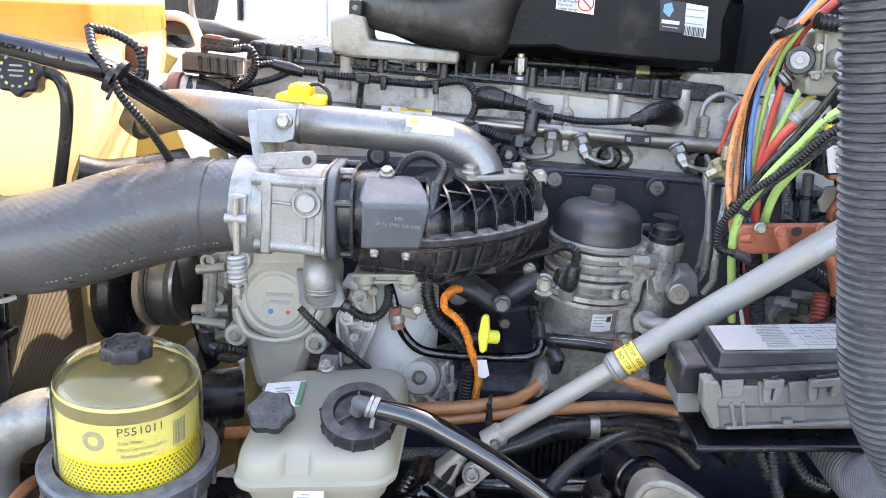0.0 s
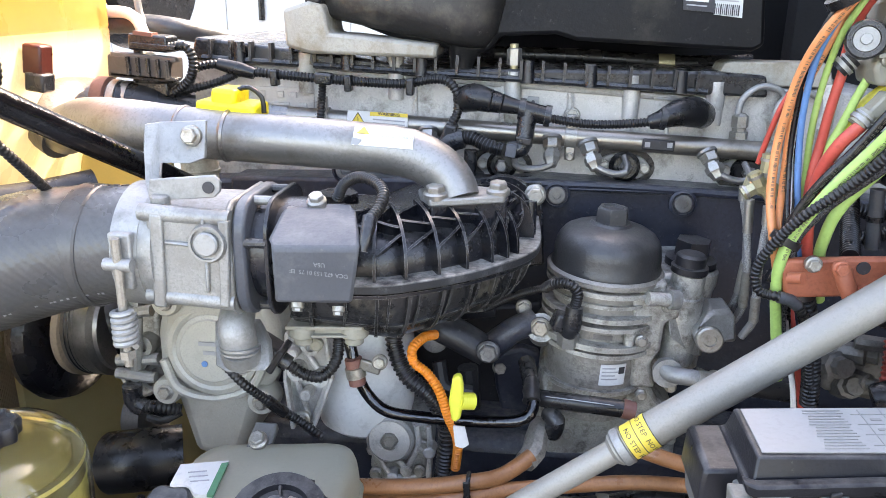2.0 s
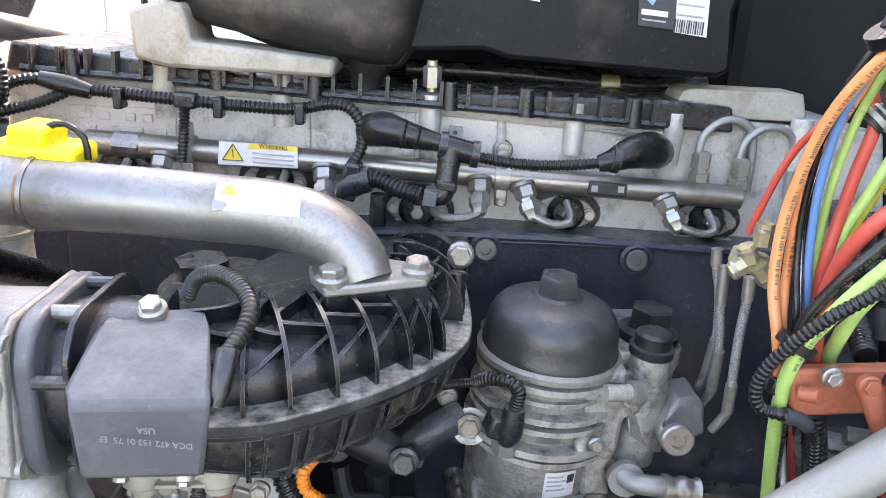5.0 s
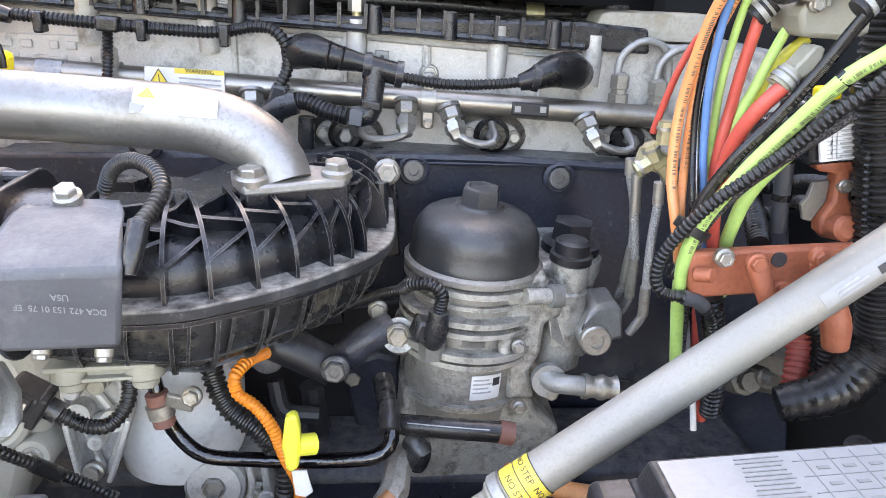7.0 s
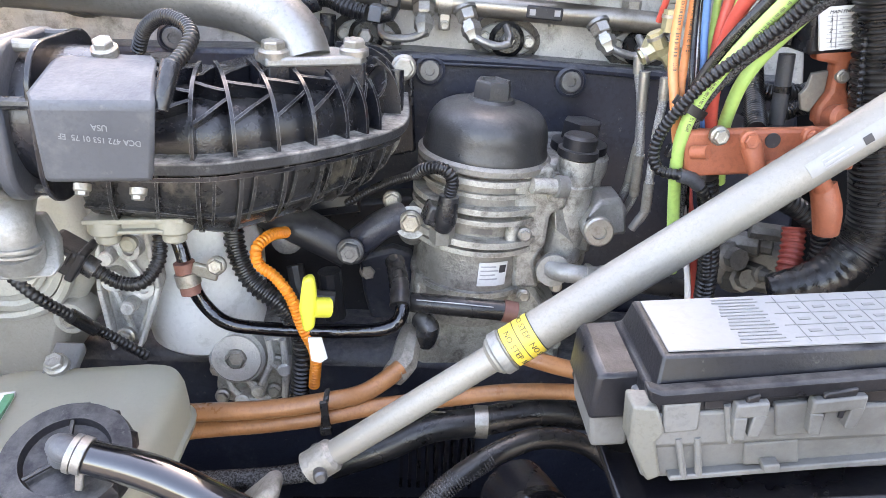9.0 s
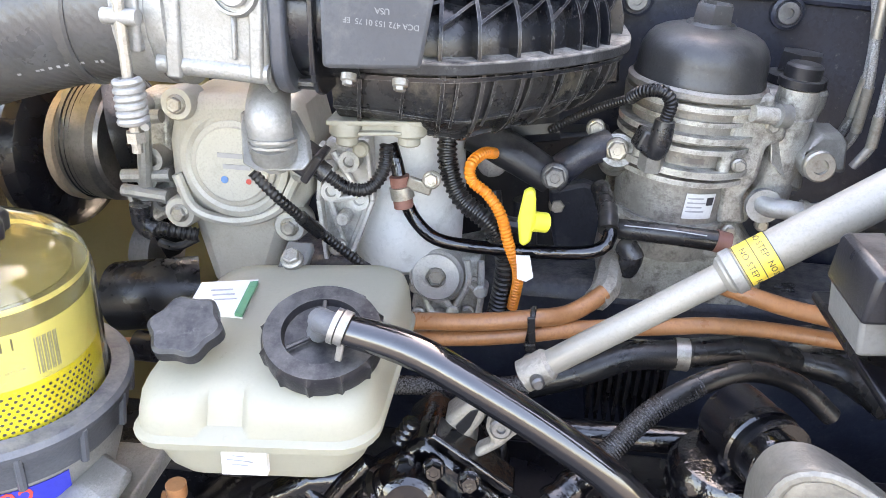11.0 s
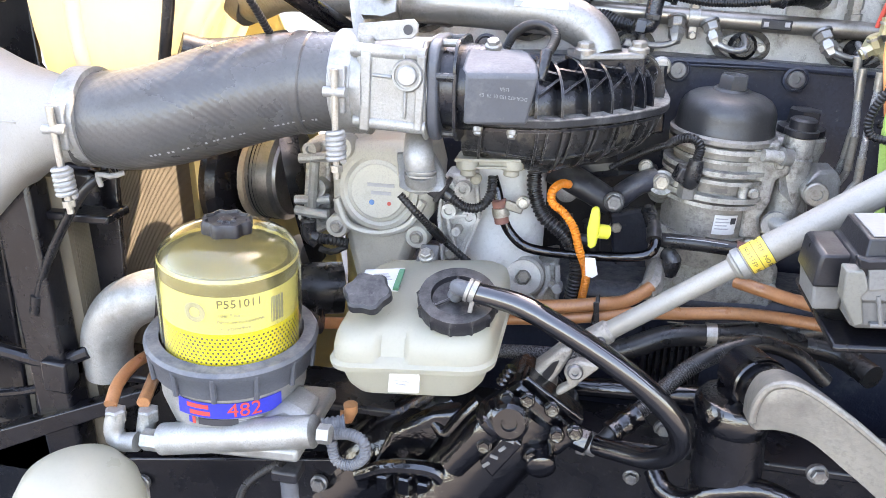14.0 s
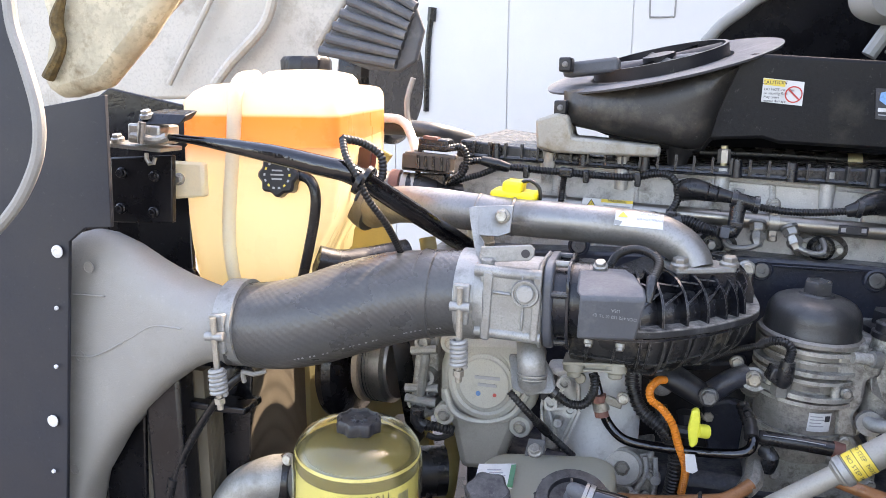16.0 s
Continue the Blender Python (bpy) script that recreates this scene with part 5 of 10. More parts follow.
for l, r, t_, b_ in (((0.34571, 0.866, 1.4568), (0.36504, 0.866, 1.4593), (0.34775, 0.866, 1.4471), (0.35088, 0.866, 1.4323)), ((0.39014, 0.866, 1.4606), (0.4212, 0.866, 1.4658), (0.39248, 0.866, 1.4514), (0.39601, 0.866, 1.4375)), ((0.45202, 0.866, 1.4681), (0.47687, 0.866, 1.4719), (0.45452, 0.866, 1.4601), (0.45898, 0.866, 1.4459))):
    l, r = Vector(l), Vector(r)
    hi, lo = l.z - t_[2], l.z - b_[2]
    lt = part("latch", Geo().slab([l, r, r - Vector((0, 0, hi)), l - Vector((0, 0, hi))], 0.008), PALEPLASTIC, fuse, "pale moulded snap latch", bevel=0.0015)
    part("latch_leg", Geo().slab([l - Vector((0, 0, hi * 0.9)), l + Vector((0.008, 0, -hi * 0.9)), l + Vector((0.009, 0, -lo)), l + Vector((0.002, 0, -lo))], 0.012), PALEPLASTIC, lt, bevel=0.001)
    part("latch_leg", Geo().slab([r + Vector((-0.008, 0, -hi * 0.9)), r - Vector((0, 0, hi * 0.9)), r + Vector((-0.002, 0, -lo)), r + Vector((-0.009, 0, -lo))], 0.012), PALEPLASTIC, lt, bevel=0.001)
    part("latch_tongue", Geo().slab([l + Vector((0.006, 0.002, 0.004)), r + Vector((-0.006, 0.002, 0.004)), r + Vector((-0.006, 0.002, -0.004)), l + Vector((0.006, 0.002, -0.004))], 0.006), SLATE, lt, bevel=0.001)
    for u in (0.30, 0.70):
        part("latch_slot", Geo().box(l.lerp(r, u) + Vector((0, 0.0065, -hi * 1.35)), (0.004, 0.004, 0.010)), INK, lt)
    part("latch_face", Geo().slab([l + Vector((0.006, 0.006, -hi)), r + Vector((-0.006, 0.006, -hi)), r + Vector((-0.008, 0.006, -lo)), l + Vector((0.008, 0.006, -lo))], 0.004), PALEPLASTIC, lt)
part("front_panel", Geo().slab([(0.30514, 0.871, 1.4524), (0.32664, 0.871, 1.4553), (0.32881, 0.871, 1.4348), (0.30796, 0.871, 1.4318)], 0.008), PALEPLASTIC, fuse, bevel=0.0015)
part("front_panel", Geo().slab([(0.37101, 0.872, 1.454), (0.39128, 0.872, 1.4569), (0.39708, 0.872, 1.4338), (0.37638, 0.872, 1.4308)], 0.006), PALEPLASTIC, fuse, bevel=0.0015)
part("front_panel", Geo().slab([(0.36136, 0.876, 1.4223), (0.39366, 0.876, 1.4264), (0.39865, 0.876, 1.409), (0.3642, 0.876, 1.4057)], 0.005), PALEPLASTIC, fuse, bevel=0.0015)
part("corner_post", Geo().slab([(0.28809, 0.874, 1.4483), (0.3017, 0.87, 1.4506), (0.30877, 0.87, 1.4334), (0.30533, 0.872, 1.4243), (0.31331, 0.874, 1.3975), (0.30536, 0.874, 1.3929), (0.29177, 0.878, 1.4176)], 0.02), YELLOWEDPLASTIC, fuse, "yellowed corner post", bevel=0.002)
part("dark_slot", Geo().slab([(0.32947, 0.8735, 1.4561), (0.34725, 0.8735, 1.4573), (0.34861, 0.8735, 1.4508), (0.33088, 0.8735, 1.4488)], 0.004), SLATE, fuse)
for p, q in (((0.31877, 0.8745, 1.4269), (0.32769, 0.8745, 1.3973)), ((0.33029, 0.8745, 1.428), (0.33644, 0.8745, 1.3993)), ((0.34288, 0.8725, 1.453), (0.34975, 0.8725, 1.4265))):
    part("ridge", Geo().tube([p, q], 0.0022, 8), PALEPLASTIC, fuse)
part("lid_skirt", Geo().slab([(0.29335, 0.872, 1.4634), (0.30253, 0.87, 1.4618), (0.43184, 0.87, 1.4776), (0.47572, 0.87, 1.4834), (0.47916, 0.87, 1.4733), (0.43509, 0.87, 1.4666), (0.30348, 0.87, 1.4522), (0.2964, 0.872, 1.4531)], 0.010), SLATE, fuse, bevel=0.002)
part("rim_line", Geo().slab([(0.31791, 0.873, 1.3984), (0.45178, 0.873, 1.416), (0.49819, 0.873, 1.4231), (0.49937, 0.873, 1.4196), (0.45307, 0.873, 1.4116), (0.31854, 0.873, 1.3948)], 0.008), PALEPLASTIC, fuse, bevel=0.001)
part("drip_clip", Geo().slab([(0.37167, 0.868, 1.4124), (0.3821, 0.868, 1.4139), (0.38291, 0.868, 1.4073), (0.37377, 0.868, 1.4063)], 0.008), PALEPLASTIC, fuse, bevel=0.001)
part("side_lid", Geo().rings([[fbx(x, y, z) for x, y in ((l, 0.905), (0.302, 0.905), (0.302, 0.972), (l, 0.972))] for z, l in ((1.418, 0.272), (1.448, 0.274), (1.452, 0.277))]), SLATE, fuse, bevel=0.003)
part("side_body", Geo().rings([[fbx(x, y, z) for x, y in ((l, 0.91), (0.302, 0.91), (0.302, 0.968), (l, 0.968))] for z, l in ((1.392, 0.278), (1.42, 0.274))]), PALEPLASTIC, fuse, bevel=0.003)
part("base_tray", Geo().box((0.44, 0.95, 1.383), (0.30, 0.16, 0.008), (0, -4.9, 0)), CHASSIS, fuse, bevel=0.003)

# ---- fuel filter ----
FX = Vector((0.058, -0.02, 1)).normalized()
FB = Vector((-0.3600, 0.946, 1.2600))
ff = thing("fuel_filter", tuple(FB - FX * 0.12), "fuel filter with amber see-through cover and yellow element", "fuel filter")
part("cover", Geo().lathe([(0.0, 0.1385), (0.04, 0.1375), (0.057, 0.1342), (0.0685, 0.1275), (0.0762, 0.118), (0.0798, 0.107), (0.0812, 0.093), (0.0820, -0.01), (0.0846, -0.01), (0.0840, 0.093), (0.0826, 0.108), (0.0788, 0.1205), (0.0705, 0.1312), (0.058, 0.1380), (0.04, 0.1415), (0.02, 0.1425), (0.0, 0.143)], FB, FX, 72), COVER, ff, "clear amber cover").visible_shadow = False
part("screw_cap", Geo().rings([[stand(FB, FX) @ Vector(((r_ + 0.0020 * math.cos(8 * a)) * math.cos(a), (r_ + 0.0020 * math.cos(8 * a)) * math.sin(a), h)) for a in np.linspace(0, 2 * math.pi, 70, endpoint=False)] for r_, h in ((0.024, 0.140), (0.0280, 0.142), (0.0285, 0.153), (0.026, 0.157), (0.0235, 0.1572), (0.0225, 0.1542), (0.010, 0.1538), (0.008, 0.1565))]), SLATE, ff, "black lobed screw cap")
elem = part("element", Geo().lathe([(0.0795, -0.005), (0.0795, 0.048)], FB, FX, 64), YELLOW, ff, "bright yellow perforated wrap")
wrap = part("element_wrap", Geo().lathe([(0.0790, 0.048), (0.0790, 0.095)], FB, FX, 64), PALEYELLOW, ff, "pale yellow printed wrap")
part("element_band", Geo().lathe([(0.0785, 0.095), (0.0785, 0.110), (0.067, 0.111)], FB, FX, 64), surface("band_olive", (0.10, 0.085, 0.03), 0.5), ff)
part("element_top", Geo().lathe([(0.067, 0.106), (0.067, 0.112), (0.053, 0.114), (0.012, 0.114)], FB, FX, 48), AMBERTOP, ff)
part("fuel_ring", Geo().rings([[stand(FB, FX) @ Vector((0.0785 * math.cos(a), 0.0785 * math.sin(a), h)) for a in np.linspace(0, 2 * math.pi, 64, endpoint=False)] for h in (0.1105, 0.1150)], cap=False), FUELRING, ff, "pale yellow fuel line inside the cover")
dots = Geo()
mm = stand(FB, FX)
for row in range(10):
    for k in range(44):
        a = radians(-175 + 180 * (k + 0.5 * (row % 2)) / 44)
        cdir = Vector((math.cos(a), math.sin(a), 0))
        tdir = Vector((-math.sin(a), math.cos(a), 0))
        ctr = cdir * 0.0799 + Vector((0, 0, 0.0015 + 0.0045 * row))
        dots.add([mm @ (ctr + tdir * 0.00145 * math.cos(b) + Vector((0, 0, 0.00145 * math.sin(b)))) for b in np.linspace(0, 2 * math.pi, 8, endpoint=False)], [tuple(range(8))])
tagged(part("perforated_row", dots, INK, elem, clean=False, smooth=0), kind="stuff")
words_round(wrap, "P551011", FB, FX, 0.0799, -56, 0.0865, 0.0145, DULLINK)
words_round(wrap, "Fuel Filter", FB, FX, 0.0797, -64, 0.0725, 0.0066, GREYINK)
words_round(wrap, "Filtro de combustible", FB, FX, 0.0797, -55, 0.0640, 0.0062, GREYINK)
words_round(wrap, "Kraftstofffilter", FB, FX, 0.0797, -59, 0.0555, 0.0062, GREYINK)
for k in range(9):
    part("code_bar", patch_round(FB, FX, 0.0794, -30 + 1.5 * k, -30 + 1.5 * k + 0.5 + 0.5 * (k % 2), 0.054, 0.086, 2), GREYINK, wrap)
part("emblem", Geo().rings([[mm @ Vector(((0.0798) * math.cos(radians(-92) + r_ * math.cos(b) / 0.0798), 0.0798 * math.sin(radians(-92) + r_ * math.cos(b) / 0.0798), 0.0750 + r_ * math.sin(b))) for r_ in (0.0060, 0.0125)] for b in np.linspace(0, 2 * math.pi, 28, endpoint=False)], cap=False, closed=True), GREYINK, wrap)
fcol = part("collar", Geo().rings([[mm @ Vector((r_ * math.cos(a), r_ * math.sin(a), h)) for a in np.linspace(0, 2 * math.pi, 72, endpoint=False)] for r_, h in ((0.088, -0.031), (0.0965, -0.029), (0.0995, -0.006), (0.1035, -0.001), (0.1045, 0.006), (0.1010, 0.010), (0.0865, 0.011), (0.0865, -0.01))]), RINGGREY, ff, "dark grey lugged collar ring")
for k in range(13):
    a = radians(27.7 * k + 6)
    cdir = Vector((math.cos(a), math.sin(a), 0))
    part("collar_lug", Geo().tube([mm @ (cdir * 0.0985 + Vector((0, 0, -0.030))), mm @ (cdir * 0.1015 + Vector((0, 0, 0.003)))], 0.0036, 8), RINGGREY, fcol)
part("body", Geo().lathe([(0.060, -0.130), (0.074, -0.112), (0.082, -0.085), (0.0885, -0.062), (0.0900, -0.024)], FB, FX, 56), CAST, ff, "cast aluminium lower body")
decal = part("decal", patch_round(FB, FX, 0.0905, -108, -28, -0.0585, -0.0375), BLUEINK, ff, "blue and red model decal")
words_round(decal, "482", FB, FX, 0.0914, -57, -0.0480, 0.0270, REDINK)
for h, a0, a1 in ((-0.0432, -100, -83), (-0.0525, -98, -82)):
    part("decal_bar", patch_round(FB, FX, 0.0910, a0, a1, h - 0.0028, h + 0.0028), REDINK, decal)
part("name_bar", patch_round(FB, FX, 0.0892, -92, -62, -0.0700, -0.0610), INK, ff, "dark printed maker bar")
part("flag_bar", patch_round(FB, FX, 0.0892, -97, -94.5, -0.0700, -0.0610), REDINK, ff)
part("flag_bar", patch_round(FB, FX, 0.0892, -100, -97.5, -0.0700, -0.0610), BLUEINK, ff)
for k in range(4):
    part("print_line", patch_round(FB, FX, 0.0892, -62, -44 - 2 * (k % 2), -0.0625 - 0.0024 * k, -0.0616 - 0.0024 * k, 4), GREYINK, ff)
HA, HB = Vector((-0.428, 0.868, 1.1490)), Vector((-0.229, 0.876, 1.1880))
part("cross_tube", Geo().lathe([(0.0150, 0), (0.0195, 0.003), (0.0195, (HB - HA).length - 0.003), (0.0150, (HB - HA).length)], HA, HB - HA, 32), CAST, ff)
part("web", Geo().slab([HA + Vector((0.03, 0.004, 0.010)), HA + Vector((0.07, 0.006, 0.019)), HB + Vector((-0.045, 0.020, 0.016)), HB + Vector((-0.01, 0.004, 0.012)), HB + Vector((-0.03, 0.006, -0.018)), HA + Vector((0.03, 0.006, -0.018))], 0.05), CAST, ff, bevel=0.008)
part("foot_plate", Geo().box((HA + HB) / 2 + Vector((0, 0.06, -0.016)), (0.16, 0.14, 0.018), (0, -3, 0)), CAST, ff, bevel=0.005)
part("hex_plug", Geo().lathe([(0.0135, 0), (0.0135, 0.022), (0.011, 0.024)], (-0.42573, 0.865, 1.1485), (-1, 0, -0.03), 6), CAST, ff)
part("hex_plug", Geo().lathe([(0.0115, 0), (0.0115, 0.014), (0.009, 0.015)], (-0.21878, 0.86, 1.1978), (1, 0, 0.05), 6), CAST, ff)
part("elbow", Geo().tube([(-0.45833, 0.865, 1.1418), (-0.48387, 0.865, 1.1394), (-0.49139, 0.868, 1.1525), (-0.48855, 0.875, 1.1749)], 0.0120, 20), CAST, ff)
part("elbow", Geo().tube([(-0.45874, 0.88, 1.1272), (-0.4587, 0.885, 1.1485), (-0.45439, 0.89, 1.1728)], 0.0115, 20), CAST, ff)
for p in ((-0.48949, 0.874, 1.1698), (-0.45489, 0.889, 1.1653)):
    part("nut", Geo().lathe([(0.0130, -0.006), (0.0130, 0.008), (0.010, 0.010)], p, (0.05, 0, 1), 6), CAST, ff)
part("heater_plug", Geo().tube([(-0.22624, 0.89, 1.1828), (-0.20206, 0.9, 1.1852)], 0.012, 18, rib=(0.006, 0.12)), GREYBOX, ff)
part("heater_lead", Geo().tube([(-0.21264, 0.88, 1.1738), (-0.20501, 0.875, 1.1513), (-0.18669, 0.875, 1.1481), (-0.1713, 0.875, 1.163), (-0.17201, 0.875, 1.1836), (-0.18963, 0.88, 1.1873), (-0.21071, 0.885, 1.1807)], 0.0070, 14, rib=(0.0036, 0.16)), GREYBOX, ff)
part("drain_plug", Geo().lathe([(0.011, -0.03), (0.011, 0.01)], (-0.27912, 0.9, 1.0876), (0, 0, 1), 14), GREYBOX, ff)
part("drain_block", Geo().box((-0.27954, 0.9, 1.1027), (0.034, 0.03, 0.016)), SLATE, ff, bevel=0.003)
rp = thing("brown_plug", (-0.20254, 0.92, 1.1875), "brown rubber capped elbow plug", "plug")
part("cap", Geo().tube([(-0.21369, 0.915, 1.1836), (-0.20344, 0.918, 1.1831), (-0.20019, 0.918, 1.1954), (-0.20068, 0.918, 1.2016)], 0.0085, 14), NYLON, rp)
for pts in (((-0.49533, 0.875, 1.1838), (-0.50502, 0.91, 1.1933), (-0.52441, 0.98, 1.1798), (-0.52351, 1.06, 1.1631)), ((-0.46039, 0.89, 1.1818), (-0.47461, 0.93, 1.1814), (-0.50977, 1, 1.1615))):
    whole("fuel_hose", Geo().tube(pts, 0.0080, 16), NYLON, "brown nylon fuel hose at the filter", "hose", group="filter hoses")

# ---- power steering reservoir ----
res = thing("fluid_reservoir", (-0.125, 0.97, 1.225), "off-white plastic fluid reservoir with two black caps", "reservoir")


def rrect(cx, cy, w, d, r, z, tilt=0.0, lean=0.04, dent=0.0):
    """One level of the tank; dent: how deep the finger hollow in its front lies there."""
    out = []
    for sx, sy, a0 in ((1, 1, 0), (-1, 1, 90), (-1, -1, 180), (1, -1, 270)):
        for k in range(7):
            a = radians(a0 + 15 * k)
            x, y = cx + sx * (w / 2 - r) + r * math.cos(a), cy + sy * (d / 2 - r) + r * math.sin(a)
            out.append(Vector((x, y, z + tilt * (y - cy) + lean * (x - cx))))
        if (sx, sy) == (-1, -1):
            fit_ = min(1.0, (w / 2 - r) / 0.045)
            for u, e in ((-0.041, 0), (-0.036, 0.35), (-0.032, 1), (-0.005, 1), (-0.001, 0.35), (0.004, 0)):
                u *= fit_
                out.append(Vector((cx + u, cy - d / 2 + dent * e, z - tilt * d / 2 + lean * u)))
    return out


RC = (-0.1235, 0.945)
TANKROWS = ((1.2335, 0.140, 0.914, 1.02, 0.0, 0), (1.236, 0.158, 0.904, 1.045, 0.0, 0), (1.246, 0.172, 0.899, 1.06, 0.0, 0), (1.268, 0.186, 0.894, 1.075, 0.0, 0), (1.2725, 0.190, 0.892, 1.080, 0.0, 0), (1.2745, 0.203, 0.885, 1.088, 0.0, 0), (1.2815, 0.205, 0.883, 1.089, 0.0, 0), (1.2845, 0.199, 0.888, 1.083, 0.0, 0), (1.290, 0.198, 0.888, 1.084, 0.01, 0.008), (1.298, 0.197, 0.889, 1.085, 0.02, 0.010), (1.311, 0.193, 0.892, 1.085, 0.05, 0.010), (1.3185, 0.188, 0.896, 1.082, 0.08, 0.009), (1.3235, 0.178, 0.903, 1.075, 0.09, 0.006), (1.3265, 0.160, 0.914, 1.062, 0.09, 0.002), (1.3285, 0.100, 0.95, 1.03, 0.08, 0))
part("tank", Geo().rings([rrect(RC[0], (f_ + b_) / 2, w * 0.94, b_ - f_, 0.030, z, tl, 0.10, dn) for z, w, f_, b_, tl, dn in TANKROWS]), TANK, res)
part("neck", Geo().lathe([(0.040, -0.030), (0.040, 0.0)], (-0.077, 0.941, 1.338), (0.04, -0.36, 1), 40), TANK, res)
CA = Vector((0.04, -0.36, 1)).normalized()
CB = Vector((-0.077092, 0.94, 1.3371)) + CA * 0.010
part("cap", Geo().rings([[stand(CB, CA) @ Vector((r_ * (1 + n_ * 0.05 * (1 if math.cos(12 * a) > 0.72 else 0)) * math.cos(a), r_ * (1 + n_ * 0.05 * (1 if math.cos(12 * a) > 0.72 else 0)) * math.sin(a), h)) for a in np.linspace(0, 2 * math.pi, 96, endpoint=False)] for r_, h, n_ in ((0.0435, -0.012, 1), (0.0450, 0.003, 1), (0.0430, 0.008, 0), (0.030, 0.008, 0), (0.028, 0.002, 0), (0.012, 0.002, 0))]), SLATE, res, "large black ribbed cap")
for k in range(3):
    a = radians(100 + 120 * k)
    mcap = stand(CB, CA)
    part("cap_fin", Geo().tube([mcap @ Vector((0.006 * math.cos(a), 0.006 * math.sin(a), 0.006)), mcap @ Vector((0.029 * math.cos(a), 0.029 * math.sin(a), 0.006))], 0.0018, 6), SLATE, res)
SC = Vector((-0.17914, 0.93, 1.3445))
SCA = Vector((0.02, -0.45, 1)).normalized()
ms = stand(SC, SCA)
part("star_cap", Geo().rings([[ms @ Vector(((r_ + e_ * math.cos(6 * a)) * math.cos(a), (r_ + e_ * math.cos(6 * a)) * math.sin(a), h)) for a in np.linspace(0, 2 * math.pi, 60, endpoint=False)] for r_, e_, h in ((0.022, 0.0012, -0.008), (0.0265, 0.0020, -0.004), (0.0265, 0.0020, 0.006), (0.0235, 0.0020, 0.0085))]), SLATE, res, "black star-shaped filler cap")
part("sheet", Geo().slab([(-0.21346, 1.0307, 1.3275), (-0.16405, 1.0381, 1.3315), (-0.15835, 0.9837, 1.3285), (-0.17856, 0.98638, 1.3265), (-0.18946, 0.99762, 1.3265), (-0.21098, 1.0002, 1.3245)], (0, 0, -0.006)), WHITE, res, "white and green fluid label")
part("sheet_band", Geo().slab([(-0.16905, 1.0314, 1.3325), (-0.16247, 1.0332, 1.3330), (-0.15802, 0.98284, 1.3295), (-0.16507, 0.98373, 1.3290)], (0, 0, -0.003)), GREENINK, res)
for u in (0.25, 0.5, 0.75):
    p, q = Vector((-0.20557, 1.0227, 1.3290)), Vector((-0.18055, 1.0265, 1.3310))
    d_ = Vector((-0.18905, 0.99656, 1.3270)) - p
    part("print_line", Geo().tube([p.lerp(q, 0.1) + d_ * u, p.lerp(q, 0.85) + d_ * u], 0.0007, 4), GREYINK, res)
part("date_label", Geo().slab([(-0.14343, 0.8885, 1.2705), (-0.10884, 0.8885, 1.2740), (-0.11088, 0.8925, 1.2477), (-0.14624, 0.8925, 1.2437)], 0.006), WHITE, res)
for k, w in enumerate((0.010, 0.020, 0.013)):
    part("print_line", Geo().box(Vector((-0.13002, 0.8885, 1.2663)) + Vector((0, 0.0004 * k, -0.0045 * k)), (w, 0.001, 0.0014)), GREYINK, res)
bolt(res, (-0.143, 1.068, 1.339), (0, -0.6, 1), 0.0115)
part("strap", Geo().box((-0.145, 1.085, 1.329), (0.026, 0.04, 0.012), (20, 0, 0)), PALEPLASTIC, res, bevel=0.003)
part("outlet", Geo().tube([mcap @ Vector((-0.004, 0.0, 0.004)), mcap @ Vector((0.002, 0, 0.018)), (-0.073464, 0.925, 1.3673), (-0.049565, 0.915, 1.368)], [0.0085, 0.0095, 0.0095, 0.0085], 16, 0.004), GREYBOX, res)
part("hose_clip", Geo().lathe([(0.0125, -0.003), (0.0130, -0.003), (0.0130, 0.003), (0.0125, 0.003)], (-0.055712, 0.917, 1.3685), (1, -0.1, -0.3), 24), STEEL, res)
part("hose_clip", Geo().lathe([(0.0128, -0.002), (0.0133, -0.002), (0.0133, 0.002), (0.0128, 0.002)], (-0.061691, 0.918, 1.369), (1, -0.1, -0.3), 24), STEEL, res)
part("clip_ears", Geo().box((-0.057038, 0.91, 1.355), (0.005, 0.004, 0.018), (0, 10, 0)), STEEL, res, bevel=0.001)
rh = whole("return_hose", Geo().tube([(-0.054953, 0.918, 1.3671), (-0.0056669, 0.905, 1.364), (0.041587, 0.895, 1.3464), (0.097486, 0.89, 1.3154), (0.14078, 0.89, 1.2825), (0.17075, 0.895, 1.2445), (0.17473, 0.91, 1.2055), (0.15341, 0.935, 1.1709), (0.11522, 0.965, 1.1528), (0.071772, 0.995, 1.1396)], [0.0115, 0.0125, 0.0125, 0.0125, 0.0125, 0.0125, 0.0125, 0.0125, 0.0125, 0.0125], 24, 0.005), HOSEGLOSS, "black rubber return hose looping down to the steering gear", "hose")
part("end_clip", Geo().tube([(0.078619, 0.991, 1.141), (0.070609, 0.996, 1.1393)], 0.0140, 24), DARKSTEEL, rh, "plated spring clip")
part("clip_tab", Geo().box((0.075066, 0.982, 1.1334), (0.012, 0.005, 0.010), (0, 12, 0)), DARKSTEEL, rh, bevel=0.001)
part("sleeve", Geo().tube([(0.088658, 0.984, 1.144), (0.079759, 0.99, 1.1413)], 0.0136, 24), RUBBER, rh)

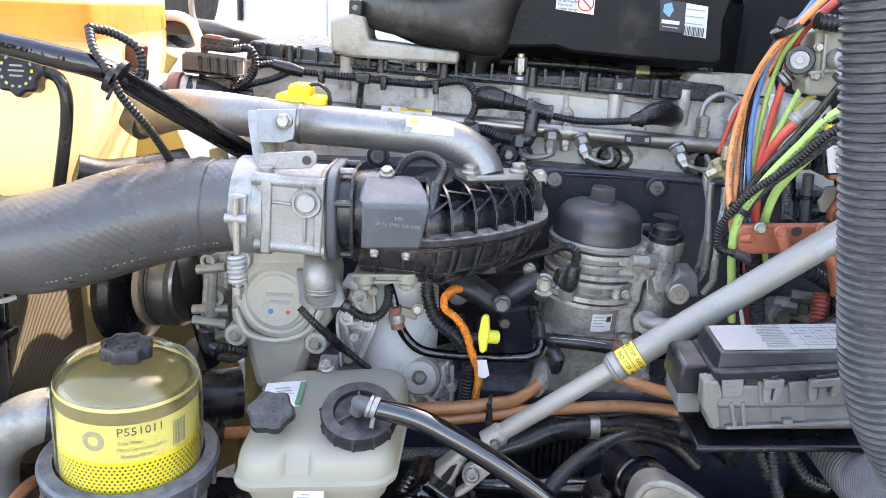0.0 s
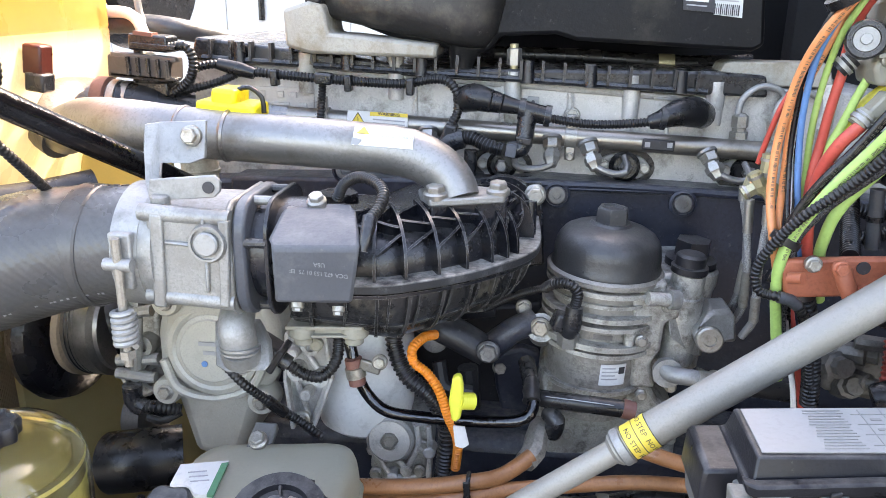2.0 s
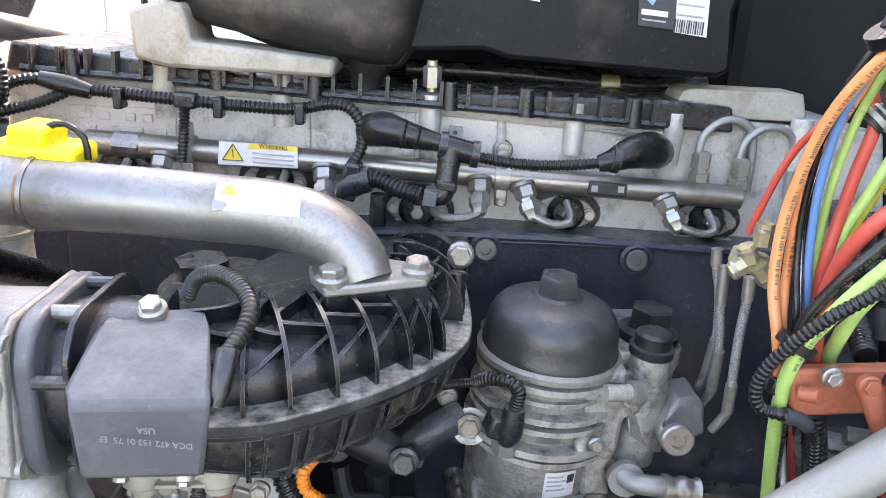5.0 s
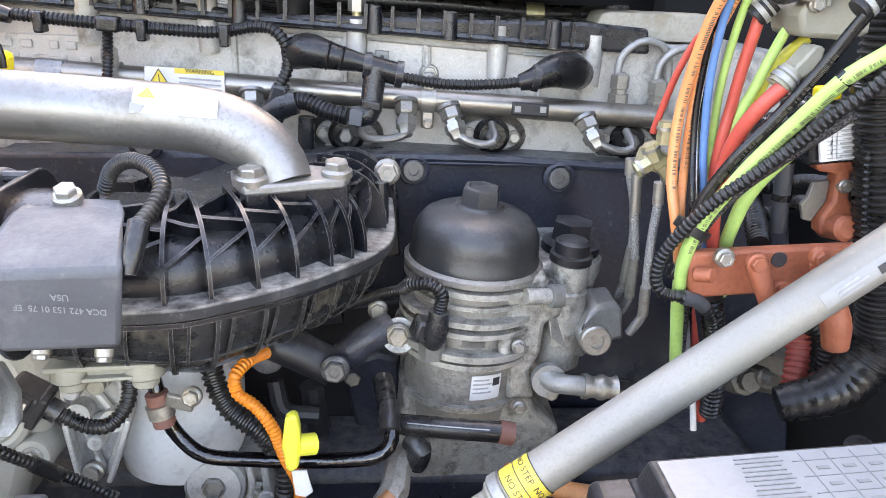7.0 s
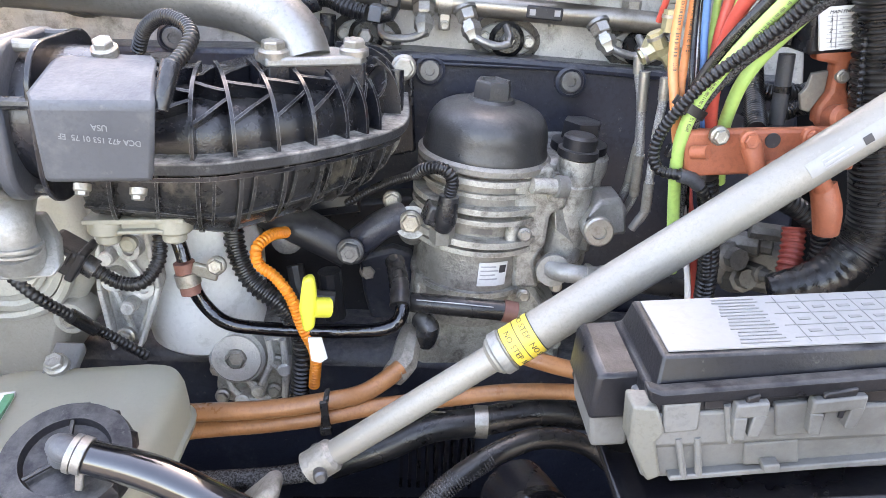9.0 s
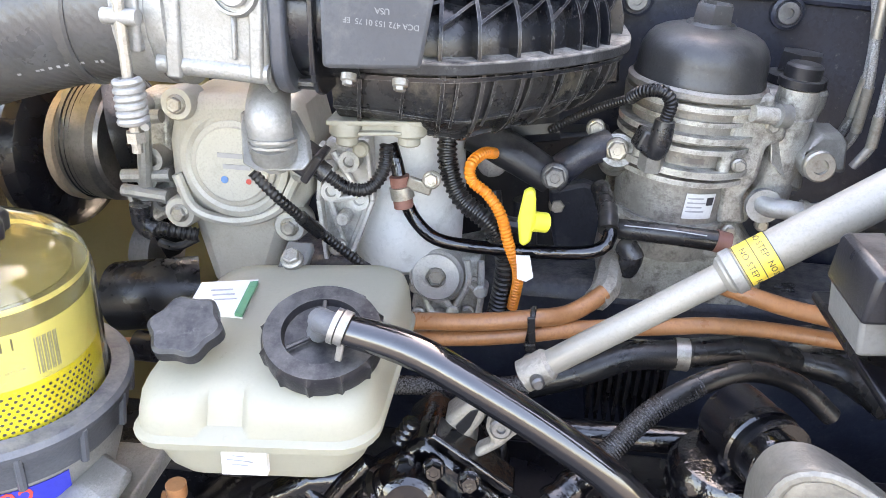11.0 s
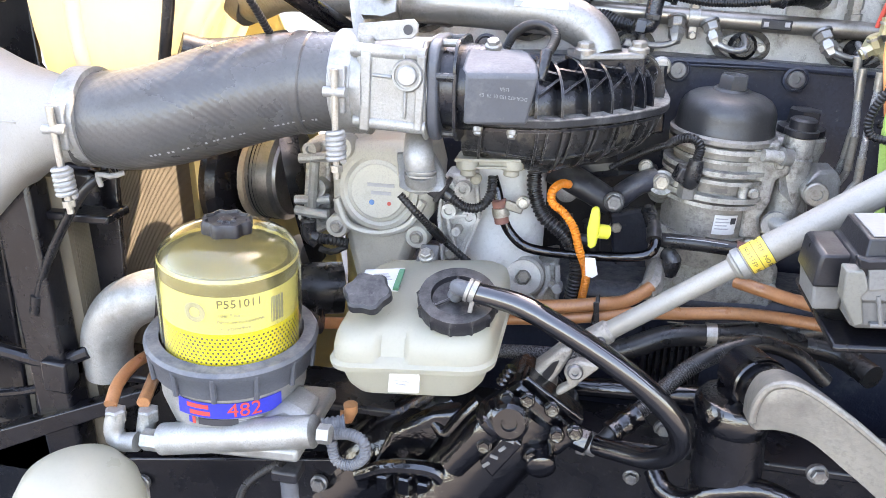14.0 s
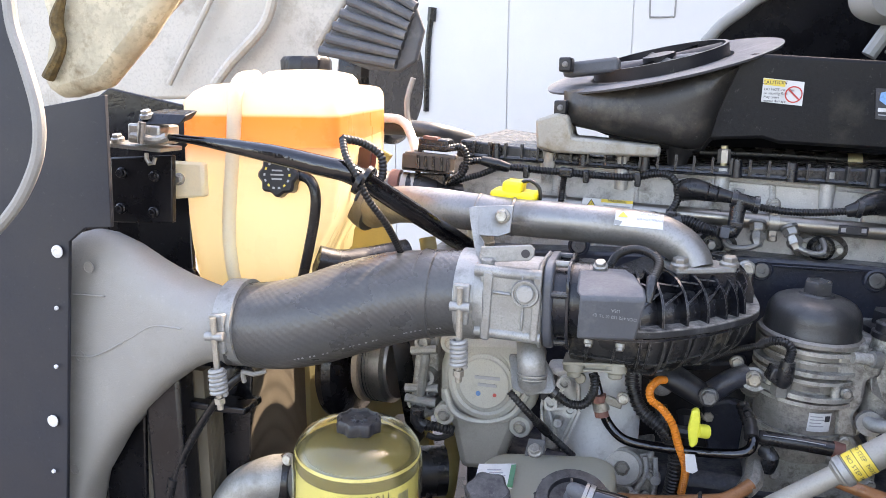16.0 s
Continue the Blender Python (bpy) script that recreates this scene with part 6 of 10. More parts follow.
# ---- air cleaner and its brackets ----
air = thing("air_cleaner", (0.1436, 1.7, 1.7077), "large black plastic air cleaner with inlet dish", "air cleaner")
part("housing", Geo().slab([(-0.17316, 1.482, 1.8208), (-0.16351, 1.482, 1.7897), (-0.13608, 1.482, 1.7646), (-0.076358, 1.482, 1.7431), (0.002888, 1.482, 1.7283), (0.04878, 1.482, 1.7195), (0.071124, 1.482, 1.725), (0.082902, 1.482, 1.7443), (0.16145, 1.482, 1.7481), (0.18878, 1.482, 1.7401), (0.42537, 1.482, 1.729), (0.44062, 1.482, 1.7377), (0.43405, 1.482, 1.801), (0.455, 1.482, 1.885), (0.34093, 1.482, 1.8727), (0.14009, 1.482, 1.8874), (0.070438, 1.482, 1.861), (-0.16145, 1.482, 1.8172)], 0.42), AIRBOX, air, bevel=0.022)
FUN = [Vector(p) for p in ((-0.17338, 1.475, 1.8271), (-0.17169, 1.475, 1.7698), (-0.15217, 1.475, 1.7639), (-0.076463, 1.475, 1.7484), (-0.0074501, 1.475, 1.7363), (0.031469, 1.475, 1.7269), (0.065545, 1.475, 1.7273), (0.082785, 1.475, 1.7496), (0.0928, 1.475, 1.7924), (0.1081, 1.475, 1.8344), (0.12178, 1.475, 1.8692), (-0.013546, 1.475, 1.8487), (-0.090087, 1.475, 1.8362))]
mid_ = sum(FUN, Vector()) / len(FUN)
part("inlet_funnel", Geo().rings([[mid_ + (p - mid_) * k + Vector((0, y, 0)) for p in FUN] for k, y in ((0.20, -0.026), (0.45, -0.0245), (0.68, -0.020), (0.84, -0.013), (0.94, -0.004), (0.985, 0.008), (1.0, 0.024), (1.0, 0.16))]), DUSTSHEENBLACK, air, "dusty black inlet funnel with a brown-grey sheen in its colour", smooth=50)
part("drip_spout", Geo().tube([(0.033195, 1.5, 1.7295), (0.03011, 1.5, 1.7136), (0.028947, 1.5, 1.6964)], [0.028, 0.019, 0.016], 16), DUSTSHEENBLACK, air)
DN = Vector((-0.20, -0.16, 1)).normalized()
DC = Vector((-0.009071, 1.62, 1.8715))
part("dish", Geo().lathe([(0.13, -0.012), (0.19, -0.004), (0.212, 0.0), (0.214, 0.004), (0.19, 0.006), (0.13, 0.0), (0.12, -0.03)], DC, DN, 72), GREYBOX, air, "grey rubber inlet dish")
mdish = stand(DC, DN)
part("grille_ring", Geo().rings([[mdish @ Vector((r_ * math.cos(a), r_ * math.sin(a), h)) for r_, h in ((0.118, 0.0), (0.124, 0.0), (0.124, 0.022), (0.118, 0.022))] for a in np.linspace(0, 2 * math.pi, 48, endpoint=False)], closed=True), SLATE, air)
part("grille_hub", Geo().lathe([(0.03, 0.0), (0.03, 0.022), (0.02, 0.024)], DC, DN, 20), SLATE, air)
for k in range(8):
    a = math.pi * k / 4 + 0.2
    part("grille_vane", Geo().tube([mdish @ Vector((0.03 * math.cos(a), 0.03 * math.sin(a), 0.012)), mdish @ Vector((0.12 * math.cos(a), 0.12 * math.sin(a), 0.012))], 0.010, 4, flat=0.25), SLATE, air)
part("clip", Geo().box((-0.025051, 1.45, 1.8375), (0.045, 0.02, 0.010), (0, -8, 0)), SLATE, air, bevel=0.002)
for p in ((-0.17018, 1.5, 1.8716), (-0.17248, 1.47, 1.7973)):
    part("hinge", Geo().box(p, (0.022, 0.05, 0.025)), SLATE, air, bevel=0.003)
    bolt(air, Vector(p) + Vector((0, -0.026, 0)), (0, -1, 0), 0.006, DARKBOLT)
part("side_box", Geo().box((-0.130, 1.56, 1.868), (0.10, 0.08, 0.026), (0, -6, 0)), GREYBOX, air, bevel=0.006)
caut = thing("caution_label", (0.18948, 1.482, 1.8041), "white and yellow caution sticker on the air cleaner", "label")
part("sheet", Geo().slab([(0.1565, 1.4795, 1.8476), (0.21909, 1.4795, 1.8405), (0.21858, 1.4795, 1.8022), (0.15563, 1.4795, 1.8089)], 0.002), WHITE, caut)
part("band", Geo().slab([(0.15732, 1.4785, 1.8467), (0.19054, 1.4785, 1.8426), (0.19041, 1.4785, 1.8326), (0.15714, 1.4785, 1.8366)], 0.001), LABELYELLOW, caut)
words(caut, "CAUTION", (0.17382, 1.4778, 1.8396), (1, 0, -0.02), (0, 0, 1), 0.0085, INK)
for k, tx in enumerate(("DO NOT use ether", "or starting fluid", "May cause", "engine damage")):
    words(caut, tx, Vector((0.15852, 1.4785, 1.8292)) - Vector((0, 0, 0.0062 * k)), (1, 0, -0.04), (0, 0, 1), 0.0058, INK, align="LEFT")
ctr = Vector((0.20419, 1.4785, 1.8206))
part("ban_ring", Geo().rings([[ctr + Vector((r_ * math.cos(a), d_, r_ * math.sin(a))) for r_, d_ in ((0.0115, 0), (0.0135, 0), (0.0135, -0.0006), (0.0115, -0.0006))] for a in np.linspace(0, 2 * math.pi, 36, endpoint=False)], closed=True), REDINK, caut)
part("ban_bar", Geo().box(ctr, (0.025, 0.001, 0.0024), (0, 45, 0)), REDINK, caut)
mk = thing("maker_label", (0.36816, 1.482, 1.7954), "black and white maker sticker with bar code on the air cleaner", "label")
part("dark_sheet", Geo().slab([(0.32436, 1.4795, 1.8311), (0.36621, 1.4795, 1.8279), (0.36984, 1.4795, 1.7791), (0.32843, 1.4795, 1.7821)], 0.002), INK, mk)
part("light_sheet", Geo().slab([(0.36753, 1.4795, 1.8267), (0.40298, 1.4795, 1.8224), (0.40573, 1.4795, 1.7724), (0.36847, 1.4795, 1.7767)], 0.002), WHITE, mk)
part("emblem", Geo().slab([(0.33213, 1.4788, 1.8237), (0.34322, 1.4788, 1.8266), (0.34783, 1.4788, 1.8151), (0.34205, 1.4788, 1.8035), (0.33092, 1.4788, 1.8121)], 0.001), surface("sticker_blue", (0.15, 0.35, 0.65), 0.4), mk)
part("name_bar", Geo().slab([(0.33036, 1.4788, 1.7999), (0.35971, 1.4788, 1.7978), (0.36004, 1.4788, 1.7919), (0.33062, 1.4788, 1.794)], 0.001), WHITE, mk)
part("print_line", Geo().slab([(0.33179, 1.4788, 1.7899), (0.35835, 1.4788, 1.7878), (0.35862, 1.4788, 1.786), (0.33205, 1.4788, 1.7881)], 0.001), GREYINK, mk)
q = Vector((0.38435, 1.4785, 1.784))
for k in range(13):
    part("code_bar", Geo().box(q + Vector((0.0026 * (k - 6), 0, -0.0002 * k)), (0.0008 + 0.0008 * (k % 3 == 0), 0.0008, 0.014)), INK, mk)
for k in range(3):
    part("print_line", Geo().box(Vector((0.38372, 1.4787, 1.8165)) - Vector((0, 0, 0.011 * k)), (0.03, 0.0008, 0.0018), (0, 5, 0)), GREYINK, mk)

CASTPALE = surface("pale_bracket", (0.36, 0.34, 0.29), 0.6, 0.25, 0.12, 14, 0.3, 250, ((0.20, 0.16, 0.10), 0.4, 16))
ab = thing("air_cleaner_bracket", (-0.11742, 1.45, 1.7157), "pale cast bracket under the air cleaner", "bracket")
part("casting", Geo().slab([(-0.21417, 1.44, 1.777), (-0.21164, 1.44, 1.7275), (-0.17907, 1.44, 1.7189), (-0.00072113, 1.44, 1.7153), (0.00059225, 1.44, 1.7341), (-0.12507, 1.44, 1.7454), (-0.1498, 1.44, 1.7467), (-0.15314, 1.44, 1.7671), (-0.15891, 1.44, 1.7848), (-0.17779, 1.44, 1.7884)], 0.09), CASTPALE, ab, bevel=0.005)
bolt(ab, (-0.1801, 1.46, 1.7712), (0, -0.3, 1), 0.010)
part("leg", Geo().tube([(-0.18937, 1.47, 1.7183), (-0.19284, 1.47, 1.6893)], 0.012, 14), CASTPALE, ab)
rb = whole("rear_bracket", Geo().slab([(0.3911, 1.4997, 1.7015), (0.39619, 1.4997, 1.7121), (0.40431, 1.4997, 1.715), (0.531, 1.4891, 1.7148), (0.53974, 1.4891, 1.6868), (0.53068, 1.4891, 1.6824), (0.40035, 1.4997, 1.683), (0.39329, 1.4997, 1.686)], 0.06), CASTPALE, "pale pressed metal bracket behind the air lines", "bracket", bevel=0.002)
st = thing("threaded_stud", (0.10498, 1.485, 1.7036), "plated stud and nut standing on the valve cover", "stud")
part("stud", Geo().tube([(0.10514, 1.485, 1.6992), (0.10451, 1.485, 1.7347)], 0.006, 12), BRASS, st)
part("nut", Geo().lathe([(0.0105, 0), (0.0105, 0.022), (0.008, 0.024)], (0.10491, 1.485, 1.7055), (0, 0, 1), 6), ZINC, st)
whole("rear_hose", Geo().tube([(0.070711, 1.62, 1.7129), (0.20311, 1.62, 1.711), (0.35179, 1.62, 1.7038), (0.46305, 1.62, 1.7067)], 0.012, 12), RUBBER, "black hose lying behind the valve cover", "hose")
part("clamp", Geo().lathe([(0.0135, -0.012), (0.0135, 0.012)], (0.33544, 1.62, 1.7039), (1, 0, 0), 16), BRASS, bpy.data.objects["rear_hose"])

# ---- wiring along the head ----
loom = thing("wiring_loom", (-0.15869, 1.44, 1.6852), "black corrugated wiring loom clipped along the head", "wiring")
part("conduit", Geo().tube([(-0.26547, 1.438, 1.6933), (-0.20598, 1.438, 1.6885), (-0.15804, 1.438, 1.6855), (-0.0978, 1.438, 1.6819), (-0.043238, 1.438, 1.681), (-0.0062813, 1.435, 1.6882), (0.017043, 1.432, 1.686), (0.030807, 1.428, 1.669), (0.031228, 1.425, 1.6451), (0.022667, 1.42, 1.6273)], 0.0068, 14, rib=(0.0050, 0.17)), CONDUIT, loom)
part("conduit", Geo().tube([(-0.36721, 1.41, 1.6651), (-0.3442, 1.415, 1.6811), (-0.33818, 1.42, 1.6966), (-0.31493, 1.43, 1.7029), (-0.29362, 1.435, 1.6988)], 0.0066, 14, rib=(0.0050, 0.17)), CONDUIT, loom)
part("conduit", Geo().tube([(-0.35903, 1.4, 1.6651), (-0.33031, 1.42, 1.6729), (-0.30675, 1.43, 1.6797), (-0.28066, 1.435, 1.6913)], 0.0062, 14, rib=(0.0050, 0.17)), CONDUIT, loom)
part("conduit", Geo().tube([(-0.35738, 1.39, 1.7268), (-0.33455, 1.39, 1.7284), (-0.32538, 1.39, 1.7103), (-0.3324, 1.39, 1.6853), (-0.35988, 1.395, 1.666)], 0.0068, 14, rib=(0.0050, 0.17)), CONDUIT, loom)
part("sleeve", Geo().tube([(-0.30811, 1.43, 1.7037), (-0.27989, 1.434, 1.6967), (-0.25748, 1.436, 1.6904)], [0.008, 0.011, 0.008], 14), RUBBER, loom)
part("branch", Geo().tube([(-0.15928, 1.436, 1.6845), (-0.16321, 1.44, 1.6546), (-0.16492, 1.43, 1.6191)], 0.0058, 12, rib=(0.0044, 0.17)), CONDUIT, loom)
part("branch_joint", Geo().box((-0.15674, 1.434, 1.6861), (0.024, 0.018, 0.016), (0, 4, 0)), PLASTIC, loom, bevel=0.003)
for p in ((-0.22665, 1.432, 1.686), (-0.12165, 1.432, 1.6806), (-0.034634, 1.43, 1.6776)):
    part("clip", Geo().box(p, (0.010, 0.018, 0.022)), PLASTIC, loom, bevel=0.002)
bs = thing("boot_connector", (0.10429, 1.42, 1.6501), "pair of black rubber boots joined by a corrugated lead", "connector")
part("boot", Geo().tube([(0.038936, 1.44, 1.6612), (0.05561, 1.42, 1.6664), (0.079957, 1.415, 1.6622), (0.11014, 1.412, 1.6567), (0.12825, 1.41, 1.6529)], [0.018, 0.019, 0.015, 0.010, 0.009], 20), RUBBER, bs)
part("tee", Geo().tube([(0.11622, 1.41, 1.6543), (0.15566, 1.41, 1.6449)], 0.0125, 14), RUBBER, bs)
part("tee_leg", Geo().tube([(0.1283, 1.41, 1.6517), (0.12463, 1.405, 1.6234), (0.1212, 1.4, 1.6028), (0.10319, 1.4, 1.6003)], [0.013, 0.012, 0.0125, 0.011], 14), PLASTIC, bs)
part("lead", Geo().tube([(0.15275, 1.41, 1.643), (0.20201, 1.415, 1.6358), (0.2507, 1.415, 1.6365), (0.29597, 1.415, 1.6413)], 0.0062, 14, rib=(0.0046, 0.16)), CONDUIT, bs)
part("boot", Geo().tube([(0.28699, 1.415, 1.6397), (0.30177, 1.415, 1.644), (0.32469, 1.425, 1.6515), (0.34715, 1.44, 1.6519), (0.36597, 1.47, 1.6442)], [0.009, 0.012, 0.018, 0.021, 0.019], 20), RUBBER, bs)
part("lead", Geo().tube([(0.097157, 1.4, 1.6), (0.075721, 1.405, 1.6042), (0.053716, 1.415, 1.6121), (0.038028, 1.42, 1.6116)], 0.0100, 14, rib=(0.0050, 0.15)), CONDUIT, bs)
part("plug", Geo().tube([(0.041094, 1.42, 1.6117), (0.024551, 1.42, 1.6067), (0.010402, 1.42, 1.5966)], [0.014, 0.0155, 0.013], 12), PLASTIC, bs)
part("plug_body", Geo().slab([(0.01591, 1.41, 1.6304), (0.032766, 1.41, 1.6273), (0.025653, 1.41, 1.5859), (0.0036627, 1.41, 1.5914)], 0.03), PLASTIC, bs, bevel=0.003)
part("stalk", Geo().tube([(0.051397, 1.425, 1.5938), (0.049349, 1.425, 1.5579)], 0.0095, 12), PLASTIC, bs)
cb = thing("control_connector", (-0.39488, 1.39, 1.6869), "brown-black wiring connector block on a bracket", "connector")
part("block", Geo().box((-0.39859, 1.4, 1.6999), (0.085, 0.05, 0.030), (0, 4, 0)), surface("brown_black_plastic", (0.06, 0.05, 0.045), 0.45), cb, bevel=0.003)
part("plug", Geo().box((-0.38465, 1.4, 1.7326), (0.055, 0.035, 0.022), (0, 4, 0)), PLASTIC, cb, bevel=0.003)
for k in range(5):
    part("rib", Geo().box(Vector((-0.40925, 1.372, 1.7034)) + Vector((0.014 * k, 0, -0.001 * k)), (0.004, 0.006, 0.024)), PLASTIC, cb)
part("lower_block", Geo().box((-0.39036, 1.41, 1.671), (0.05, 0.04, 0.02)), PLASTIC, cb, bevel=0.003)
part("boot_rib", Geo().lathe([(0.0150, -0.002), (0.0165, 0.0), (0.0150, 0.002)], (0.076951, 1.415, 1.6627), (1, 0, -0.2), 20), RUBBER, bs)
part("boot_rib", Geo().lathe([(0.0125, -0.002), (0.0140, 0.0), (0.0125, 0.002)], (0.092054, 1.413, 1.66), (1, 0, -0.2), 20), RUBBER, bs)
for p, r_ in (((0.11923, 1.41, 1.6538), 0.0145), ((0.15382, 1.41, 1.6454), 0.0145), ((0.30492, 1.416, 1.6451), 0.0150)):
    part("collar", Geo().lathe([(r_, -0.004), (r_, 0.004)], p, (1, 0, -0.15), 20), PLASTIC, bs)
part("tee_lock", Geo().box((0.12358, 1.388, 1.6151), (0.020, 0.010, 0.008), (0, 8, 0)), PLASTIC, bs, bevel=0.001)
part("tee_lock", Geo().box((0.10749, 1.388, 1.6011), (0.014, 0.010, 0.016), (0, 8, 0)), GREYBOX, bs, bevel=0.001)
part("red_clip", Geo().box((-0.38911, 1.39, 1.7444), (0.026, 0.020, 0.005), (0, 6, 0)), REDBAND, cb)
part("plug_lip", Geo().box((-0.3754, 1.38, 1.7287), (0.062, 0.006, 0.006), (0, 4, 0)), PLASTIC, cb, bevel=0.001)
part("bracket_post", Geo().slab([(-0.42369, 1.42, 1.7363), (-0.41417, 1.42, 1.7365), (-0.42386, 1.42, 1.6599), (-0.43367, 1.42, 1.6596)], 0.01), PLASTIC, cb, bevel=0.001)
part("top_rail", Geo().box((-0.38884, 1.385, 1.7145), (0.092, 0.02, 0.006), (0, 4, 0)), surface("grey_brown_plastic", (0.10, 0.085, 0.075), 0.45), cb, bevel=0.001)
part("bottom_rail", Geo().box((-0.39205, 1.385, 1.6884), (0.092, 0.02, 0.005), (0, 4, 0)), PLASTIC, cb, bevel=0.001)
yc = thing("oil_filler_cap", (-0.20767, 1.22, 1.6621), "yellow plastic oil filler cap with tether", "cap")
part("cap", Geo().box((-0.20691, 1.225, 1.6697), (0.070, 0.05, 0.019), (0, 4, 0)), YELLOWCAP, yc, bevel=0.005)
part("grip", Geo().box((-0.20902, 1.225, 1.6829), (0.030, 0.045, 0.022), (0, 4, 0)), YELLOWCAP, yc, bevel=0.005)
part("neck", Geo().lathe([(0.02, -0.03), (0.02, 0.0)], (-0.20758, 1.225, 1.6609), (0, 0, 1), 20), PLASTIC, yc)
part("tether", Geo().tube([(-0.20041, 1.22, 1.6902), (-0.18483, 1.22, 1.6946), (-0.1703, 1.22, 1.6836), (-0.1688, 1.22, 1.666)], 0.0028, 8), RUBBER, yc)

# left end of the crossover pipe
RUST = surface("heated_casting", (0.17, 0.155, 0.14), 0.55, 0.4, 0.2, 18, 0.3, 200, ((0.14, 0.09, 0.06), 0.4, 14))
el = thing("coolant_elbow", (-0.40958, 1.3, 1.5929), "brown-tinted cast elbow with clamps at the pipe end", "pipe")
part("elbow", Geo().tube([(-0.46591, 1.3, 1.6183), (-0.48695, 1.31, 1.6315), (-0.49717, 1.34, 1.6473), (-0.48875, 1.37, 1.6504), (-0.46139, 1.385, 1.6469)], [0.034, 0.036, 0.037, 0.037, 0.036], 28), RUST, el)
part("sleeve", Geo().lathe([(0.034, -0.012), (0.041, -0.010), (0.041, 0.006), (0.036, 0.008)], (-0.45385, 1.387, 1.6461), (1, 0.12, -0.04), 32), REDBAND, el)
part("hose", Geo().tube([(-0.45248, 1.387, 1.6461), (-0.40583, 1.4, 1.641), (-0.35258, 1.43, 1.6304)], 0.0365, 28), RUBBER, el, "black rubber hose")
for p in ((-0.43945, 1.39, 1.6446), (-0.42615, 1.395, 1.6427)):
    part("clamp", Geo().lathe([(0.0375, -0.005), (0.0385, -0.005), (0.0385, 0.005), (0.0375, 0.005)], p, (1, 0.12, -0.05), 32), ZINC, el)
part("clamp_screw", Geo().box((-0.41234, 1.355, 1.6329), (0.03, 0.014, 0.012), (0, 30, 0)), ZINC, el, bevel=0.002)

# ---- coolant bottle ----
def bottle_material():
    """Translucent plastic with red coolant up to its level; its pale lower part is painted backlit glow."""
    m = milky("filled_bottle", (0.85, 0.72, 0.42), (1.0, 0.85, 0.5), 0.62, 0.3)
    nt = m.node_tree
    tc = nt.nodes.new("ShaderNodeTexCoord")
    sep = nt.nodes.new("ShaderNodeSeparateXYZ")
    nt.links.new(tc.outputs["Object"], sep.inputs[0])
    rng = nt.nodes.new("ShaderNodeMapRange")
    rng.inputs[1].default_value, rng.inputs[2].default_value = 1.54, 1.84
    nt.links.new(sep.outputs[2], rng.inputs[0])
    ramp = nt.nodes.new("ShaderNodeValToRGB")
    # stops below the orange band carry the sun's glow from behind
    stops = ((0.0, (0.87, 0.78, 0.50, 1)), (0.40, (0.88, 0.82, 0.58, 1)), (0.60, (0.87, 0.75, 0.52, 1)), (0.70, (0.84, 0.32, 0.11, 1)), (0.825, (0.86, 0.26, 0.06, 1)), (0.845, (0.88, 0.80, 0.58, 1)), (1.0, (0.90, 0.87, 0.74, 1)))
    while len(ramp.color_ramp.elements) < len(stops):
        ramp.color_ramp.elements.new(0.5)
    for e, (p, c_) in zip(ramp.color_ramp.elements, stops):
        e.position, e.color = p, c_
    nt.links.new(rng.outputs[0], ramp.inputs[0])
    for n in nt.nodes:
        if n.type in ("BSDF_PRINCIPLED", "BSDF_TRANSLUCENT"):
            nt.links.new(ramp.outputs[0], n.inputs[0])
    return m


FILLED = bottle_material()
bot = thing("coolant_bottle", (-0.60, 1.3, 1.53), "translucent coolant bottle half filled with red-orange coolant", "coolant tank")


def tank_ring(z, left, right, front, back, r=0.03):
    """One level of the bottle: its flanks draw in towards the back; corners rounded."""
    quad = [Vector((left, front, z)), Vector((right, front, z)), Vector((right - 0.235 * (back - front), back, z)), Vector((left - 0.235 * (back - front), back, z))]
    out = []
    for k in range(4):
        p, a, b = quad[k], (quad[k - 1] - quad[k]).normalized(), (quad[(k + 1) % 4] - quad[k]).normalized()
        for s in range(7):
            u = s / 6
            out.append((p + a * r) * (1 - u) ** 2 + p * 2 * u * (1 - u) + (p + b * r) * u ** 2)
    return out


part("bottle", Geo().rings([tank_ring(*row) for row in ((1.490, -0.640, -0.530, 1.13, 1.52), (1.510, -0.662, -0.505, 1.10, 1.56), (1.540, -0.678, -0.500, 1.085, 1.58), (1.600, -0.684, -0.469, 1.08, 1.59), (1.640, -0.687, -0.447, 1.08, 1.60), (1.700, -0.688, -0.434, 1.08, 1.60), (1.742, -0.687, -0.431, 1.08, 1.60), (1.746, -0.684, -0.434, 1.083, 1.60), (1.750, -0.687, -0.431, 1.08, 1.60), (1.810, -0.684, -0.431, 1.08, 1.60), (1.824, -0.668, -0.434, 1.085, 1.60), (1.833, -0.656, -0.444, 1.10, 1.59), (1.837, -0.630, -0.470, 1.13, 1.57))]), FILLED, bot, smooth=50)
part("crown", Geo().rings([tank_ring(z, -0.610 + d, -0.470 - d, 1.16 + d, 1.42 - d, 0.04) for z, d in ((1.830, 0.0), (1.846, 0.004), (1.854, 0.014), (1.857, 0.030))]), FILLED, bot, "raised filler crown", smooth=50)
PALE = milky("bottle_rib", (0.82, 0.77, 0.60), (0.9, 0.8, 0.5), 0.35, 0.35)
part("seam_rib", Geo().tube([(-0.600, 1.16, 1.846), (-0.586, 1.083, 1.831), (-0.595, 1.079, 1.745), (-0.609, 1.079, 1.628), (-0.608, 1.086, 1.546), (-0.600, 1.11, 1.508)], 0.0105, 14), PALE, bot, "pale moulded seam")
fcap = Vector((-0.583, 1.30, 1.851))
